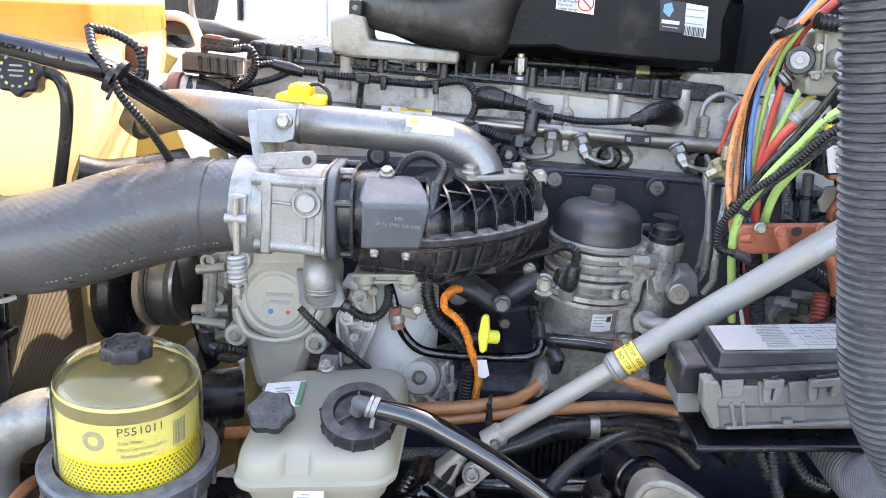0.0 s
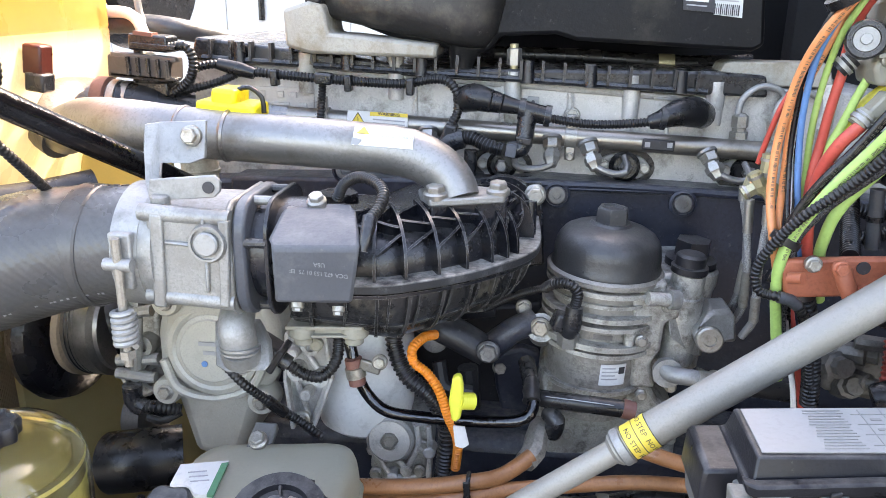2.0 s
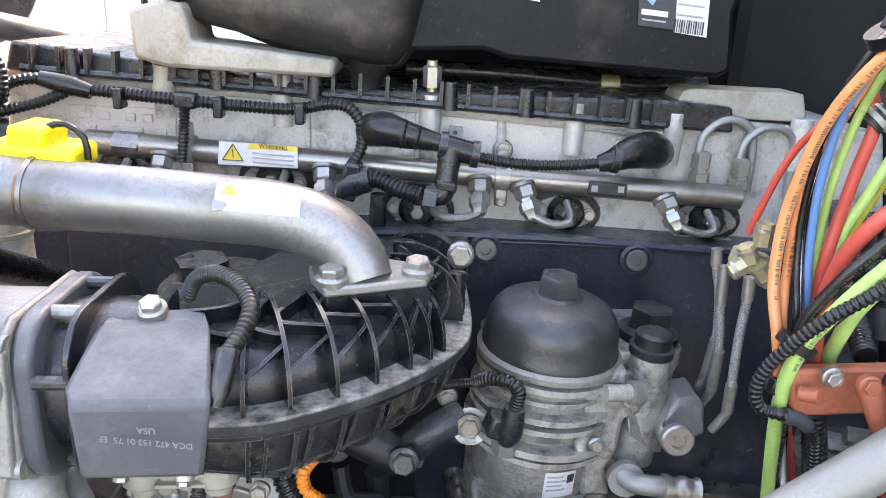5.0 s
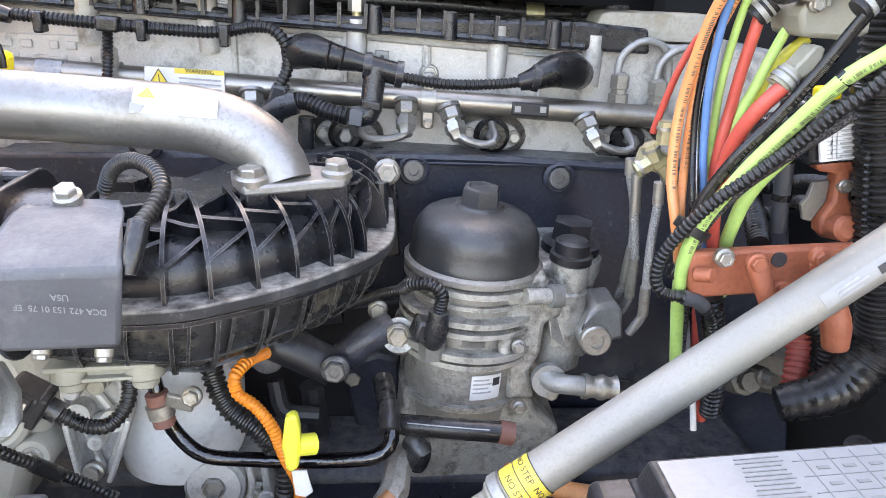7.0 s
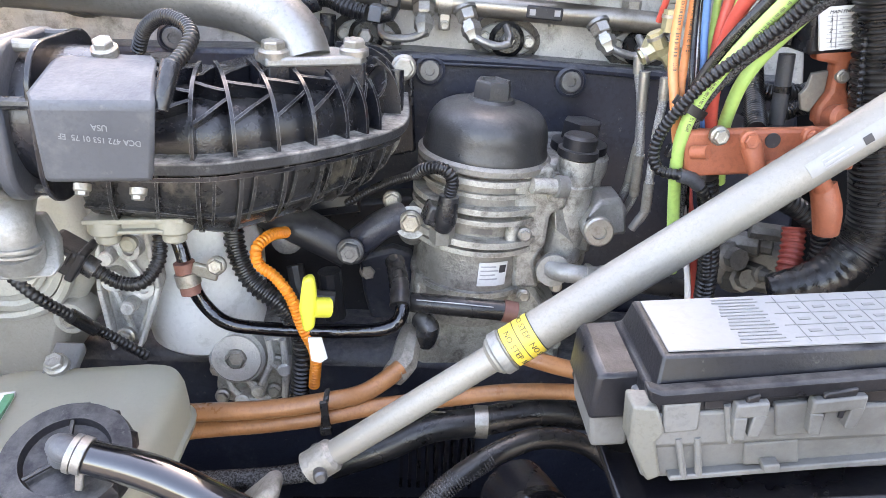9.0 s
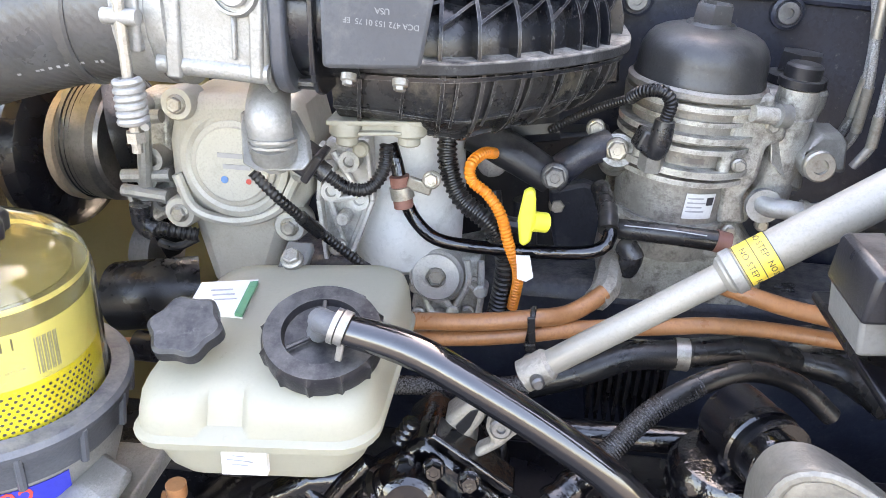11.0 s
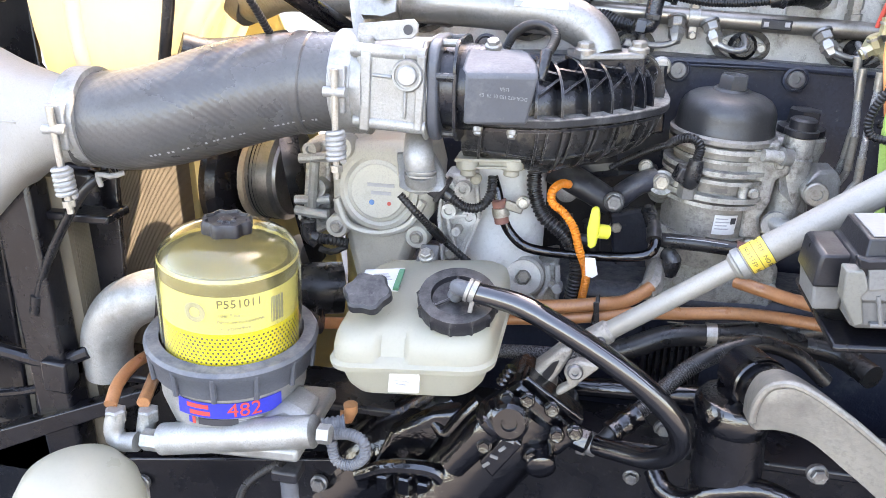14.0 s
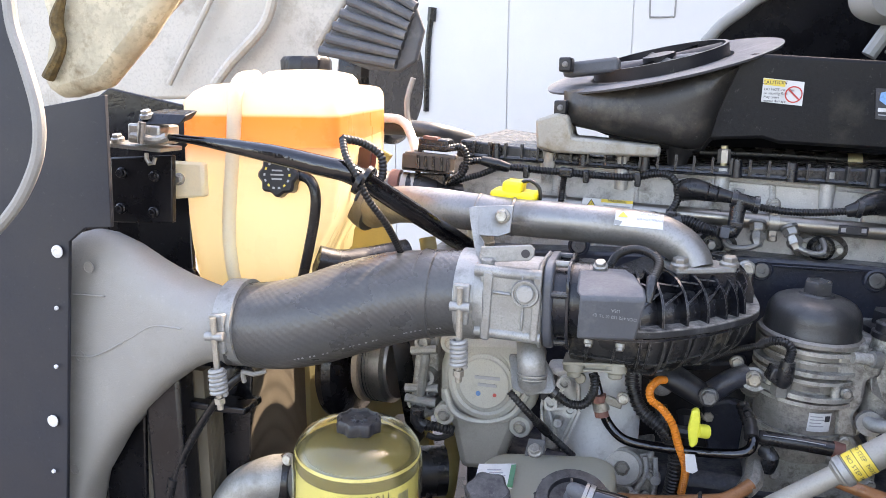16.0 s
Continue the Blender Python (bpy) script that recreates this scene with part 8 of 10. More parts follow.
part("inside", Geo().slab([(0.09, 2.02, 1.92), (0.155, 2.02, 2.000), (0.22, 2.02, 2.042), (0.63918, 2.15, 2.1001), (0.68454, 2.15, 1.6654), (0.13955, 2.15, 1.7408)], 0.02), CHASSIS, cowl)
# pale mirror-like shape at the upper corner, no lamp
part("pale_pod", Geo().lathe([(0.02, -0.05), (0.05, -0.03), (0.056, 0.02), (0.04, 0.05)], (0.392, 1.8, 2.008), (0.2, -1, -0.1), 28), DUCT, cowl)
for k in range(3):
    part("pipe", Geo().tube([(0.38097, 1.8, 1.8946), (0.42378, 1.8, 1.9685)] if k == 0 else [Vector((0.38097, 1.8, 1.8946)) + Vector((0.04 * k, 0, 0.0)), Vector((0.42378, 1.8, 1.9685)) + Vector((0.04 * k, 0, 0.0))], 0.015, 10), DUCT, cowl)

# ---- front of the engine: pump, pulleys, castings ----
wp = thing("water_pump_cover", (-0.25704, 1.219, 1.2539), "cast aluminium pump cover with a round disc", "pump cover")
part("casting", Geo().slab([(-0.30543, 1.1981, 1.4446), (-0.31821, 1.1981, 1.3971), (-0.31988, 1.1981, 1.3365), (-0.30456, 1.2033, 1.3045), (-0.288, 1.2100, 1.215), (-0.222, 1.2100, 1.220), (-0.19148, 1.2033, 1.3061), (-0.16538, 1.1981, 1.3445), (-0.16033, 1.1981, 1.4071), (-0.17257, 1.1981, 1.4552)], 0.10), PUMPCAST, wp, bevel=0.014)
part("disc", Geo().lathe([(0.060, -0.004), (0.0585, 0.003), (0.052, 0.005), (0.046, 0.002), (0.046, 0.006), (0.044, 0.007)], (-0.24427, 1.1981, 1.3775), (0, -1, 0.1), 44), PUMPCAST, wp)
part("cover_disc", Geo().lathe([(0.041, 0.0), (0.041, 0.0075), (0.039, 0.009)], (-0.24427, 1.1981, 1.3775), (0, -1, 0.1), 44), PUMPCAST, wp, "pale machined disc")
part("paint_dot", Geo().lathe([(0.004, 0.0), (0.004, 0.0004)], (-0.25236, 1.1866, 1.3625), (0, -1, 0.1), 14), BLUE, wp)
part("paint_dot", Geo().lathe([(0.003, 0.0), (0.003, 0.0004)], (-0.22619, 1.1866, 1.3622), (0, -1, 0.1), 14), RED, wp)
part("step", Geo().tube([(-0.30804, 1.1928, 1.3619), (-0.29143, 1.1928, 1.3226), (-0.24551, 1.1928, 1.3131), (-0.19928, 1.1928, 1.33), (-0.1762, 1.1928, 1.3676)], 0.006, 8), PUMPCAST, wp)
for p in ((-0.29779, 1.1928, 1.4391), (-0.30896, 1.1928, 1.318), (-0.18616, 1.1928, 1.3126)):
    part("boss", Geo().lathe([(0.019, -0.03), (0.018, 0.0), (0.016, 0.003)], p, (0, -1, 0.1), 20), PUMPCAST, wp)
    bolt(wp, Vector(p) + Vector((0, -0.003, 0)), (0, -1, 0.1), 0.0115)
for x, y, w in ((0, 0.008, 0.040), (0, -0.004, 0.030)):
    part("cast_mark", Geo().box(Vector((-0.23855, 1.1881, 1.3808)) + Vector((x, 0, y)), (w, 0.001, 0.005)), GREYINK, wp)
pul = thing("fan_pulley", (-0.47339, 1.32, 1.2905), "dark belt pulley and grey fan hub", "pulley")
part("hub", Geo().lathe([(0.03, 0), (0.075, 0.0), (0.078, 0.012), (0.078, 0.05), (0.070, 0.055), (0.068, 0.06)], (-0.47937, 1.32, 1.3558), (1, -0.12, 0), 48), DARKSTEEL, pul)
for k in range(6):
    part("groove", Geo().lathe([(0.0775, 0.0), (0.0795, 0.0015), (0.0775, 0.003)], Vector((-0.47937, 1.32, 1.3558)) + Vector((0.016 + 0.006 * k, -0.002, 0)), (1, -0.12, 0), 48), CHASSIS, pul)
part("fan_ring", Geo().lathe([(0.05, 0), (0.105, 0.0), (0.110, 0.015), (0.105, 0.03), (0.08, 0.045)], (-0.54376, 1.34, 1.3333), (1, -0.12, 0), 48), CHASSIS, pul)
part("belt", Geo().tube([(-0.42597, 1.3, 1.4291), (-0.40011, 1.26, 1.3761), (-0.40187, 1.3, 1.2759), (-0.40804, 1.36, 1.1783)], 0.017, 4, flat=0.25), RUBBER, pul)
part("tan_hub", Geo().lathe([(0.05, 0), (0.074, 0.004), (0.074, 0.014)], (-0.48375, 1.31, 1.3521), (1, -0.12, 0), 40), TANMETAL, pul)
alt = thing("mount_casting", (-0.36435, 1.22, 1.2562), "aluminium mounting casting with lugs and bolts", "bracket")
part("plate", Geo().slab([(-0.36597, 1.23, 1.4348), (-0.32897, 1.23, 1.4368), (-0.33439, 1.23, 1.2968), (-0.36218, 1.23, 1.282), (-0.38212, 1.23, 1.2929)], 0.05), DIRTY_CAST, alt, bevel=0.005)
for p, r_ in (((-0.34464, 1.22, 1.3684), 0.014), ((-0.35288, 1.22, 1.4266), 0.011), ((-0.35228, 1.22, 1.3453), 0.012), ((-0.36659, 1.22, 1.3219), 0.011), ((-0.33823, 1.22, 1.3201), 0.011)):
    part("lug", Geo().lathe([(r_, -0.03), (r_, 0.012), (r_ * 0.55, 0.012), (r_ * 0.5, 0.004)], p, (0, -1, 0.1), 18), CAST, alt)
for a, b in (((-0.36926, 1.21, 1.4131), (-0.32597, 1.21, 1.4193)), ((-0.37986, 1.21, 1.3478), (-0.32344, 1.21, 1.3534)), ((-0.3765, 1.2, 1.3355), (-0.32502, 1.2, 1.3316)), ((-0.34375, 1.205, 1.4121), (-0.35523, 1.205, 1.3117))):
    part("rail", Geo().tube([a, b], 0.0075, 10), CAST, alt)
pl = thing("black_sensor", (-0.34855, 1.2, 1.2899), "black sensor with corrugated wires under the casting", "sensor")
part("body", Geo().tube([(-0.35303, 1.19, 1.3248), (-0.35284, 1.19, 1.3012), (-0.33998, 1.19, 1.2927)], 0.012, 14), PLASTIC, pl)
part("lead", Geo().tube([(-0.34373, 1.19, 1.2955), (-0.31977, 1.19, 1.296), (-0.29647, 1.2, 1.2879)], 0.0085, 12, rib=(0.005, 0.16)), CONDUIT, pl)
part("lead", Geo().tube([(-0.33706, 1.19, 1.28), (-0.31733, 1.19, 1.2761), (-0.29669, 1.2, 1.2847)], 0.005, 10), CONDUIT, pl)
whole("radiator_hose", Geo().tube([(-0.41415, 1.22, 1.1859), (-0.36554, 1.22, 1.1954), (-0.32235, 1.24, 1.1927)], 0.042, 24), RUBBER, "thick black radiator hose", "hose")
whole("lower_pulley", Geo().lathe([(0.02, 0), (0.045, 0), (0.047, 0.03), (0.02, 0.034)], (-0.45178, 1.36, 1.1792), (1, -0.1, 0), 32), STEEL, "small bare metal belt pulley", "pulley")

tin = thing("grey_housing", (-0.064354, 1.27, 1.2598), "smooth pale grey painted housing", "housing")
part("cone", Geo().lathe([(0.020, -0.012), (0.046, -0.007), (0.060, 0.004), (0.066, 0.03), (0.064, 0.09), (0.058, 0.16), (0.055, 0.19)], (-0.075051, 1.28, 1.249), (0.05, 0.03, 1), 40), GREYPAINT, tin)
part("spout", Geo().tube([(-0.077064, 1.24, 1.2704), (-0.07736, 1.235, 1.256)], 0.016, 16), GREYPAINT, tin)
sb = thing("ribbed_bracket", (-0.12671, 1.2, 1.3166), "cast aluminium bracket with holes and ribs", "bracket")
part("plate", Geo().slab([(-0.15103, 1.21, 1.4046), (-0.10441, 1.21, 1.4111), (-0.097507, 1.21, 1.3459), (-0.12487, 1.21, 1.2738), (-0.15159, 1.21, 1.2713), (-0.15652, 1.21, 1.3414)], 0.05), HEAD, sb, bevel=0.005)
for p in ((-0.14004, 1.2, 1.3555), (-0.11014, 1.2, 1.3482), (-0.11994, 1.2, 1.3899)):
    part("lug", Geo().lathe([(0.011, -0.02), (0.011, 0.008), (0.006, 0.008), (0.0055, 0.002)], p, (0, -1, 0.1), 18), HEAD, sb)
for a, b in (((-0.1449, 1.205, 1.3439), (-0.12763, 1.205, 1.2835)), ((-0.10228, 1.205, 1.3397), (-0.12386, 1.205, 1.2838)), ((-0.13902, 1.205, 1.3959), (-0.10967, 1.205, 1.3466))):
    part("rib", Geo().tube([a, b], 0.004, 8), HEAD, sb)
for a, b in (((-0.14813, 1.198, 1.4078), (-0.15355, 1.198, 1.3454)), ((-0.15355, 1.198, 1.3454), (-0.14717, 1.198, 1.2765)), ((-0.10212, 1.198, 1.4129), (-0.095328, 1.198, 1.3499)), ((-0.095328, 1.198, 1.3499), (-0.12083, 1.198, 1.2805)), ((-0.13885, 1.198, 1.3466), (-0.11196, 1.198, 1.3524))):
    part("edge_rib", Geo().box((Vector(a) + Vector(b)) / 2, (0.005, 0.014, (Vector(a) - Vector(b)).length), (0, math.degrees(math.atan2(b[0] - a[0], b[2] - a[2])), 0)), HEAD, sb, bevel=0.0015)
for p in ((-0.14224, 1.194, 1.3806), (-0.12765, 1.194, 1.3262)):
    part("pin", Geo().lathe([(0.0075, -0.02), (0.0075, 0.004), (0.006, 0.006), (0.0, 0.006)], p, (0, -1, 0.1), 16), HEAD, sb)
bolt(sb, (-0.13517, 1.195, 1.2906), (0, -1, 0.1), 0.0115)
pump = thing("fuel_pump", (-0.01852, 1.23, 1.1954), "grimy aluminium fuel pump with round end plate", "pump")
part("body", Geo().slab([(-0.051925, 1.24, 1.2563), (-0.0074198, 1.24, 1.2648), (0.018067, 1.24, 1.2728), (0.020396, 1.24, 1.1894), (-0.0049707, 1.24, 1.1769), (-0.04741, 1.24, 1.1783), (-0.06121, 1.24, 1.1953)], 0.08), DIRTY_CAST, pump, bevel=0.006)
part("end_plate", Geo().lathe([(0.031, -0.02), (0.031, 0.005), (0.0285, 0.008), (0.028, 0.006), (0.0265, 0.0095), (0.012, 0.0105), (0.012, 0.007)], (-0.029655, 1.228, 1.2509), (0, -1, 0.15), 40), HEAD, pump)
part("centre_plug", Geo().lathe([(0.012, 0), (0.0115, 0.012), (0.009, 0.014), (0.008, 0.010), (0.0, 0.010)], (-0.029174, 1.226, 1.2522), (0, -1, 0.15), 6), ZINC, pump)
for p in ((-0.052515, 1.225, 1.2345), (-0.049287, 1.225, 1.1982), (0.012194, 1.23, 1.2419), (0.0075454, 1.23, 1.2038)):
    bolt(pump, p, (0, -1, 0.1), 0.0095)
for pts in (((0.0043572, 1.228, 1.2723), (0.006645, 1.226, 1.2443), (-0.0088655, 1.226, 1.2077)), ((0.019534, 1.23, 1.2715), (0.022391, 1.228, 1.2359), (0.019844, 1.228, 1.1977)), ((-0.04366, 1.228, 1.2268), (-0.036331, 1.226, 1.2055), (-0.017821, 1.226, 1.1944), (0.0044039, 1.228, 1.1974)), ((-0.0088655, 1.226, 1.2077), (-0.01969, 1.226, 1.2196), (-0.035821, 1.228, 1.2209)), ((0.006645, 1.226, 1.2443), (0.019733, 1.228, 1.2321))):
    part("rib", Geo().tube(pts, 0.0038, 8), HEAD, pump)
for p in ((-0.0085135, 1.224, 1.2075), (-0.026996, 1.224, 1.1948), (0.021417, 1.226, 1.2357)):
    part("boss", Geo().lathe([(0.008, -0.02), (0.008, 0.003), (0.006, 0.005), (0.0, 0.005)], p, (0, -1, 0.1), 16), HEAD, pump)

# dark castings between pump and oil filter
dc = thing("timing_cover", (0.094785, 1.33, 1.2142), "dark painted cover with bolts beside the oil filter", "cover")
part("plate", Geo().slab([(-0.038435, 1.3971, 1.3595), (0.16099, 1.3971, 1.3817), (0.17503, 1.3971, 1.0917), (-0.0045503, 1.3971, 1.0875), (-0.049905, 1.3971, 1.2045)], 0.09), SLATE, dc, bevel=0.006)
part("arm", Geo().tube([(-0.001954, 1.28, 1.4028), (0.03608, 1.27, 1.3914), (0.088524, 1.27, 1.3625)], [0.020, 0.022, 0.020], 16, flat=0.7), SLATE, dc)
part("arm", Geo().tube([(0.087789, 1.28, 1.358), (0.12232, 1.28, 1.3902), (0.14723, 1.29, 1.3972)], [0.018, 0.016, 0.018], 16), BLOCK, dc)
part("wing", Geo().slab([(0.091151, 1.3775, 1.3052), (0.1342, 1.3775, 1.3185), (0.15966, 1.3775, 1.3114), (0.1638, 1.3775, 1.1861), (0.11429, 1.3775, 1.1934), (0.098744, 1.3775, 1.2526)], 0.04), BLOCK, dc, bevel=0.005)
part("ledge", Geo().slab([(0.030514, 1.3885, 1.2109), (0.098535, 1.3885, 1.1954), (0.10681, 1.3885, 1.1327), (0.029107, 1.3885, 1.14)], 0.03), SLATE, dc, bevel=0.005)
bolt(dc, (0.091687, 1.252, 1.3706), (0, -1, 0.1), 0.0165, DARKBOLT)
for p, r_, m_ in (((0.10407, 1.3818, 1.2848), 0.013, ZINC), ((0.11986, 1.3818, 1.1624), 0.013, DARKBOLT), ((-0.030073, 1.393, 1.2167), 0.011, ZINC), ((0.006205, 1.4154, 1.2808), 0.010, DARKBOLT), ((-0.04384, 1.4042, 1.3404), 0.0095, ZINC), ((0.1338, 1.31, 1.4097), 0.012, ZINC), ((0.18191, 1.25, 1.2789), 0.012, DARKBOLT)):
    bolt(dc, p, (0, -1, 0.1), r_, m_)
part("bush", Geo().lathe([(0.017, -0.02), (0.017, 0.01), (0.009, 0.012)], (0.022109, 1.27, 1.3774), (0.1, -1, 0.1), 18), DARKBOLT, dc)
for pts, r_ in ((((0.023999, 1.3, 1.329), (0.034317, 1.29, 1.2974), (0.070477, 1.29, 1.291)), 0.010), (((0.062211, 1.31, 1.3181), (0.068405, 1.31, 1.2572)), 0.014), (((0.041422, 1.33, 1.3956), (0.093977, 1.33, 1.4045)), 0.018)):
    part("web", Geo().tube(pts, r_, 10), SLATE, dc)

# wires and hoses in front of it
bk = whole("engine_conduit", Geo().tube([(-0.021694, 1.22, 1.4283), (-0.020075, 1.21, 1.3921), (-0.0044982, 1.2, 1.359), (0.027824, 1.19, 1.3357), (0.045455, 1.19, 1.3027), (0.046375, 1.19, 1.2681), (0.040774, 1.2, 1.2177)], 0.0108, 16, rib=(0.0058, 0.17)), CONDUIT, "black corrugated conduit running down the engine", "wiring")
oc = whole("orange_conduit", Geo().tube([(0.025294, 1.24, 1.3954), (0.015814, 1.21, 1.4045), (0.005523, 1.19, 1.3986), (0.0079392, 1.185, 1.3836), (0.023929, 1.18, 1.3728), (0.039135, 1.175, 1.3537), (0.049591, 1.175, 1.3216), (0.061563, 1.18, 1.2852), (0.058434, 1.19, 1.2398)], 0.0062, 16, rib=(0.0040, 0.15)), ORANGECONDUIT, "orange corrugated wiring conduit", "wiring")
tag = whole("paper_tag", Geo().slab([(0.058249, 1.155, 1.3196), (0.071693, 1.155, 1.32), (0.077044, 1.155, 1.2964), (0.070153, 1.155, 1.2909), (0.061102, 1.155, 1.2933)], 0.002), WHITE, "white paper tag on the orange conduit", "tag")
ct = thing("coolant_tube", (0.057457, 1.1781, 1.3156), "gloss black bent metal tube with rubber clamp", "tube")
part("tube", Geo().tube([(-0.079348, 1.2086, 1.4076), (-0.071906, 1.2021, 1.3889), (-0.062801, 1.1943, 1.3581), (-0.050793, 1.1913, 1.3341), (-0.027652, 1.1856, 1.3162), (0.0094605, 1.1871, 1.3099), (0.069042, 1.178, 1.3142), (0.12159, 1.1707, 1.3212), (0.14214, 1.173, 1.3271), (0.14981, 1.1801, 1.3394), (0.14621, 1.2015, 1.3562), (0.14008, 1.2342, 1.3668)], 0.0072, 16), GLOSS, ct)
part("hose_end", Geo().tube([(0.14736, 1.181, 1.3439), (0.14621, 1.2015, 1.3562), (0.13999, 1.2392, 1.3664)], 0.0105, 16, rib=(0.012, 0.06)), RUBBER, ct)
part("rubber", Geo().tube([(-0.067514, 1.1932, 1.3794), (-0.06198, 1.1918, 1.3464)], 0.0105, 16), surface("red_rubber", (0.22, 0.095, 0.075), 0.6), ct)
part("clamp", Geo().tube([(-0.065376, 1.1904, 1.3694), (-0.062857, 1.1898, 1.3571)], 0.0122, 20), ZINC, ct)
part("clamp_tab", Geo().box((-0.045339, 1.1877, 1.3727), (0.026, 0.006, 0.014), (0, 15, 0)), ZINC, ct, bevel=0.002)
bolt(ct, (-0.032513, 1.1812, 1.3824), (0, -1, 0.2), 0.0105)
yt = thing("dipstick_handle", (0.065088, 1.12, 1.3441), "lime yellow dipstick pull handle", "handle")
part("handle", Geo().slab([(0.060617, 1.112, 1.4025), (0.064746, 1.112, 1.4066), (0.070277, 1.112, 1.4057), (0.072116, 1.112, 1.3949), (0.07287, 1.112, 1.3787), (0.070403, 1.112, 1.355), (0.064046, 1.112, 1.3494), (0.059972, 1.112, 1.3535), (0.056892, 1.112, 1.3753)], 0.012), LIME, yt, bevel=0.004)
part("plug", Geo().tube([(0.069029, 1.118, 1.3742), (0.082866, 1.125, 1.3709)], 0.0095, 16), LIME, yt)
bh = thing("short_hose", (0.20924, 1.2, 1.3356), "short printed black hose at the oil housing", "hose")
part("hose", Geo().tube([(0.15744, 1.205, 1.3362), (0.20832, 1.19, 1.3409), (0.25803, 1.185, 1.3398)], 0.0105, 16), RUBBER, bh)
part("print", Geo().tube([(0.16416, 1.193, 1.3454), (0.20703, 1.178, 1.3506), (0.24155, 1.175, 1.3493)], 0.0006, 6), GREYINK, bh)
part("end", Geo().tube([(0.25204, 1.185, 1.3409), (0.26585, 1.185, 1.338)], 0.0115, 16), REDBAND, bh)
sc = thing("sensor_cable", (-0.11457, 1.1275, 1.3915), "black sensor plug with corrugated lead", "wiring")
splug = part("plug", Geo().box((-0.1455, 1.1225, 1.4185), (0.031, 0.030, 0.026), (0, 32, 0)), SLATE, sc, bevel=0.004)
part("lock_tab", Geo().box((-0.1415, 1.1055, 1.4240), (0.014, 0.006, 0.013), (0, 32, 0)), SLATE, splug, bevel=0.0015)
for k in range(2):
    part("lock_mark", Geo().box((-0.1435 + 0.005 * k, 1.1020, 1.4255 - 0.003 * k), (0.0022, 0.001, 0.006), (0, 32, 0)), WHITE, splug)
part("collar", Geo().box((-0.1340, 1.1240, 1.4110), (0.008, 0.034, 0.031), (0, 32, 0)), SLATE, splug, bevel=0.002)
part("nose", Geo().tube([(-0.13783, 1.1275, 1.41), (-0.12456, 1.1275, 1.4002)], 0.0095, 12), PLASTIC, sc)
part("lead", Geo().tube([(-0.12456, 1.1275, 1.4002), (-0.10459, 1.1275, 1.3882), (-0.084788, 1.1275, 1.3896), (-0.072548, 1.1379, 1.4049), (-0.071629, 1.1482, 1.4274)], 0.0068, 12, rib=(0.0042, 0.16)), CONDUIT, sc)
whole("harness_lead", Geo().tube([(-0.18665, 1.1, 1.4077), (-0.16609, 1.1, 1.386), (-0.14523, 1.12, 1.3539), (-0.12407, 1.14, 1.3236), (-0.097968, 1.15, 1.2963)], 0.0054, 12, rib=(0.0046, 0.15)), CONDUIT, "thin taped wiring lead crossing the pump cover", "wiring")
part("tape", Geo().tube([(-0.14913, 1.117, 1.3594), (-0.13416, 1.13, 1.3372)], 0.0068, 12), RUBBER, bpy.data.objects["harness_lead"])
whole("manifold_lead", Geo().tube([(-0.055282, 1.1, 1.6011), (-0.045449, 1.09, 1.6177), (-0.026149, 1.07, 1.6299), (-0.0068371, 1.05, 1.6307), (0.0051374, 1.03, 1.6247), (0.0034045, 1.015, 1.6151), (-0.0017222, 1, 1.6081)], 0.0056, 14, rib=(0.0034, 0.17)), CONDUIT, "corrugated lead looping over the actuator cover", "wiring")
part("plug", Geo().tube([(-0.0011777, 1.002, 1.6106), (-0.0024952, 0.99, 1.5959), (-0.0042052, 0.985, 1.5846)], [0.0065, 0.006, 0.004], 12), PLASTIC, bpy.data.objects["manifold_lead"])
bf = thing("spare_filter_cap", (-0.072576, 1.25, 1.5532), "black round cap with a hexagon behind the manifold", "filter cap")
part("dome", Geo().lathe([(0.062, -0.01), (0.060, 0.004), (0.048, 0.014), (0.03, 0.018)], (-0.081599, 1.28, 1.5327), (0, -0.05, 1), 36), PLASTIC, bf)
part("nut", Geo().lathe([(0.026, 0.012), (0.025, 0.027), (0.016, 0.028)], (-0.10149, 1.28, 1.536), (0, -0.05, 1), 6), PLASTIC, bf)

# brown nylon lines
for i, pts in enumerate((((-0.09, 1.118, 1.250), (-0.063, 1.12, 1.252), (0.021, 1.12, 1.259), (0.080, 1.125, 1.267), (0.112, 1.14, 1.266), (0.134, 1.155, 1.272), (0.150, 1.168, 1.280)),
                         ((-0.36272, 1.12, 1.1859), (-0.26044, 1.12, 1.1985), (-0.056, 1.125, 1.2275), (0.022, 1.125, 1.238), (0.078, 1.126, 1.248), (0.128, 1.14, 1.251), (0.208, 1.16, 1.250), (0.262, 1.168, 1.253), (0.325, 1.18, 1.247), (0.40, 1.19, 1.236), (0.50, 1.22, 1.2131)),
                         ((0.262, 1.19, 1.291), (0.292, 1.172, 1.290), (0.330, 1.17, 1.281), (0.370, 1.17, 1.274), (0.41, 1.17, 1.267)))):
    whole("nylon_line", Geo().tube(pts, 0.0092 if i != 1 else 0.0088, 16), NYLON, "brown nylon air line crossing below the engine", "air line", group="brown air lines")
for q_ in ((0.18682, 1.158, 1.2389), (0.13454, 1.156, 1.2319)):
    part("print_mark", Geo().box(Vector(q_) + Vector((0, -0.0092, 0.001)), (0.022, 0.0008, 0.0016), (0, 0, 0)), DULLINK, bpy.data.objects["nylon_line.001"])
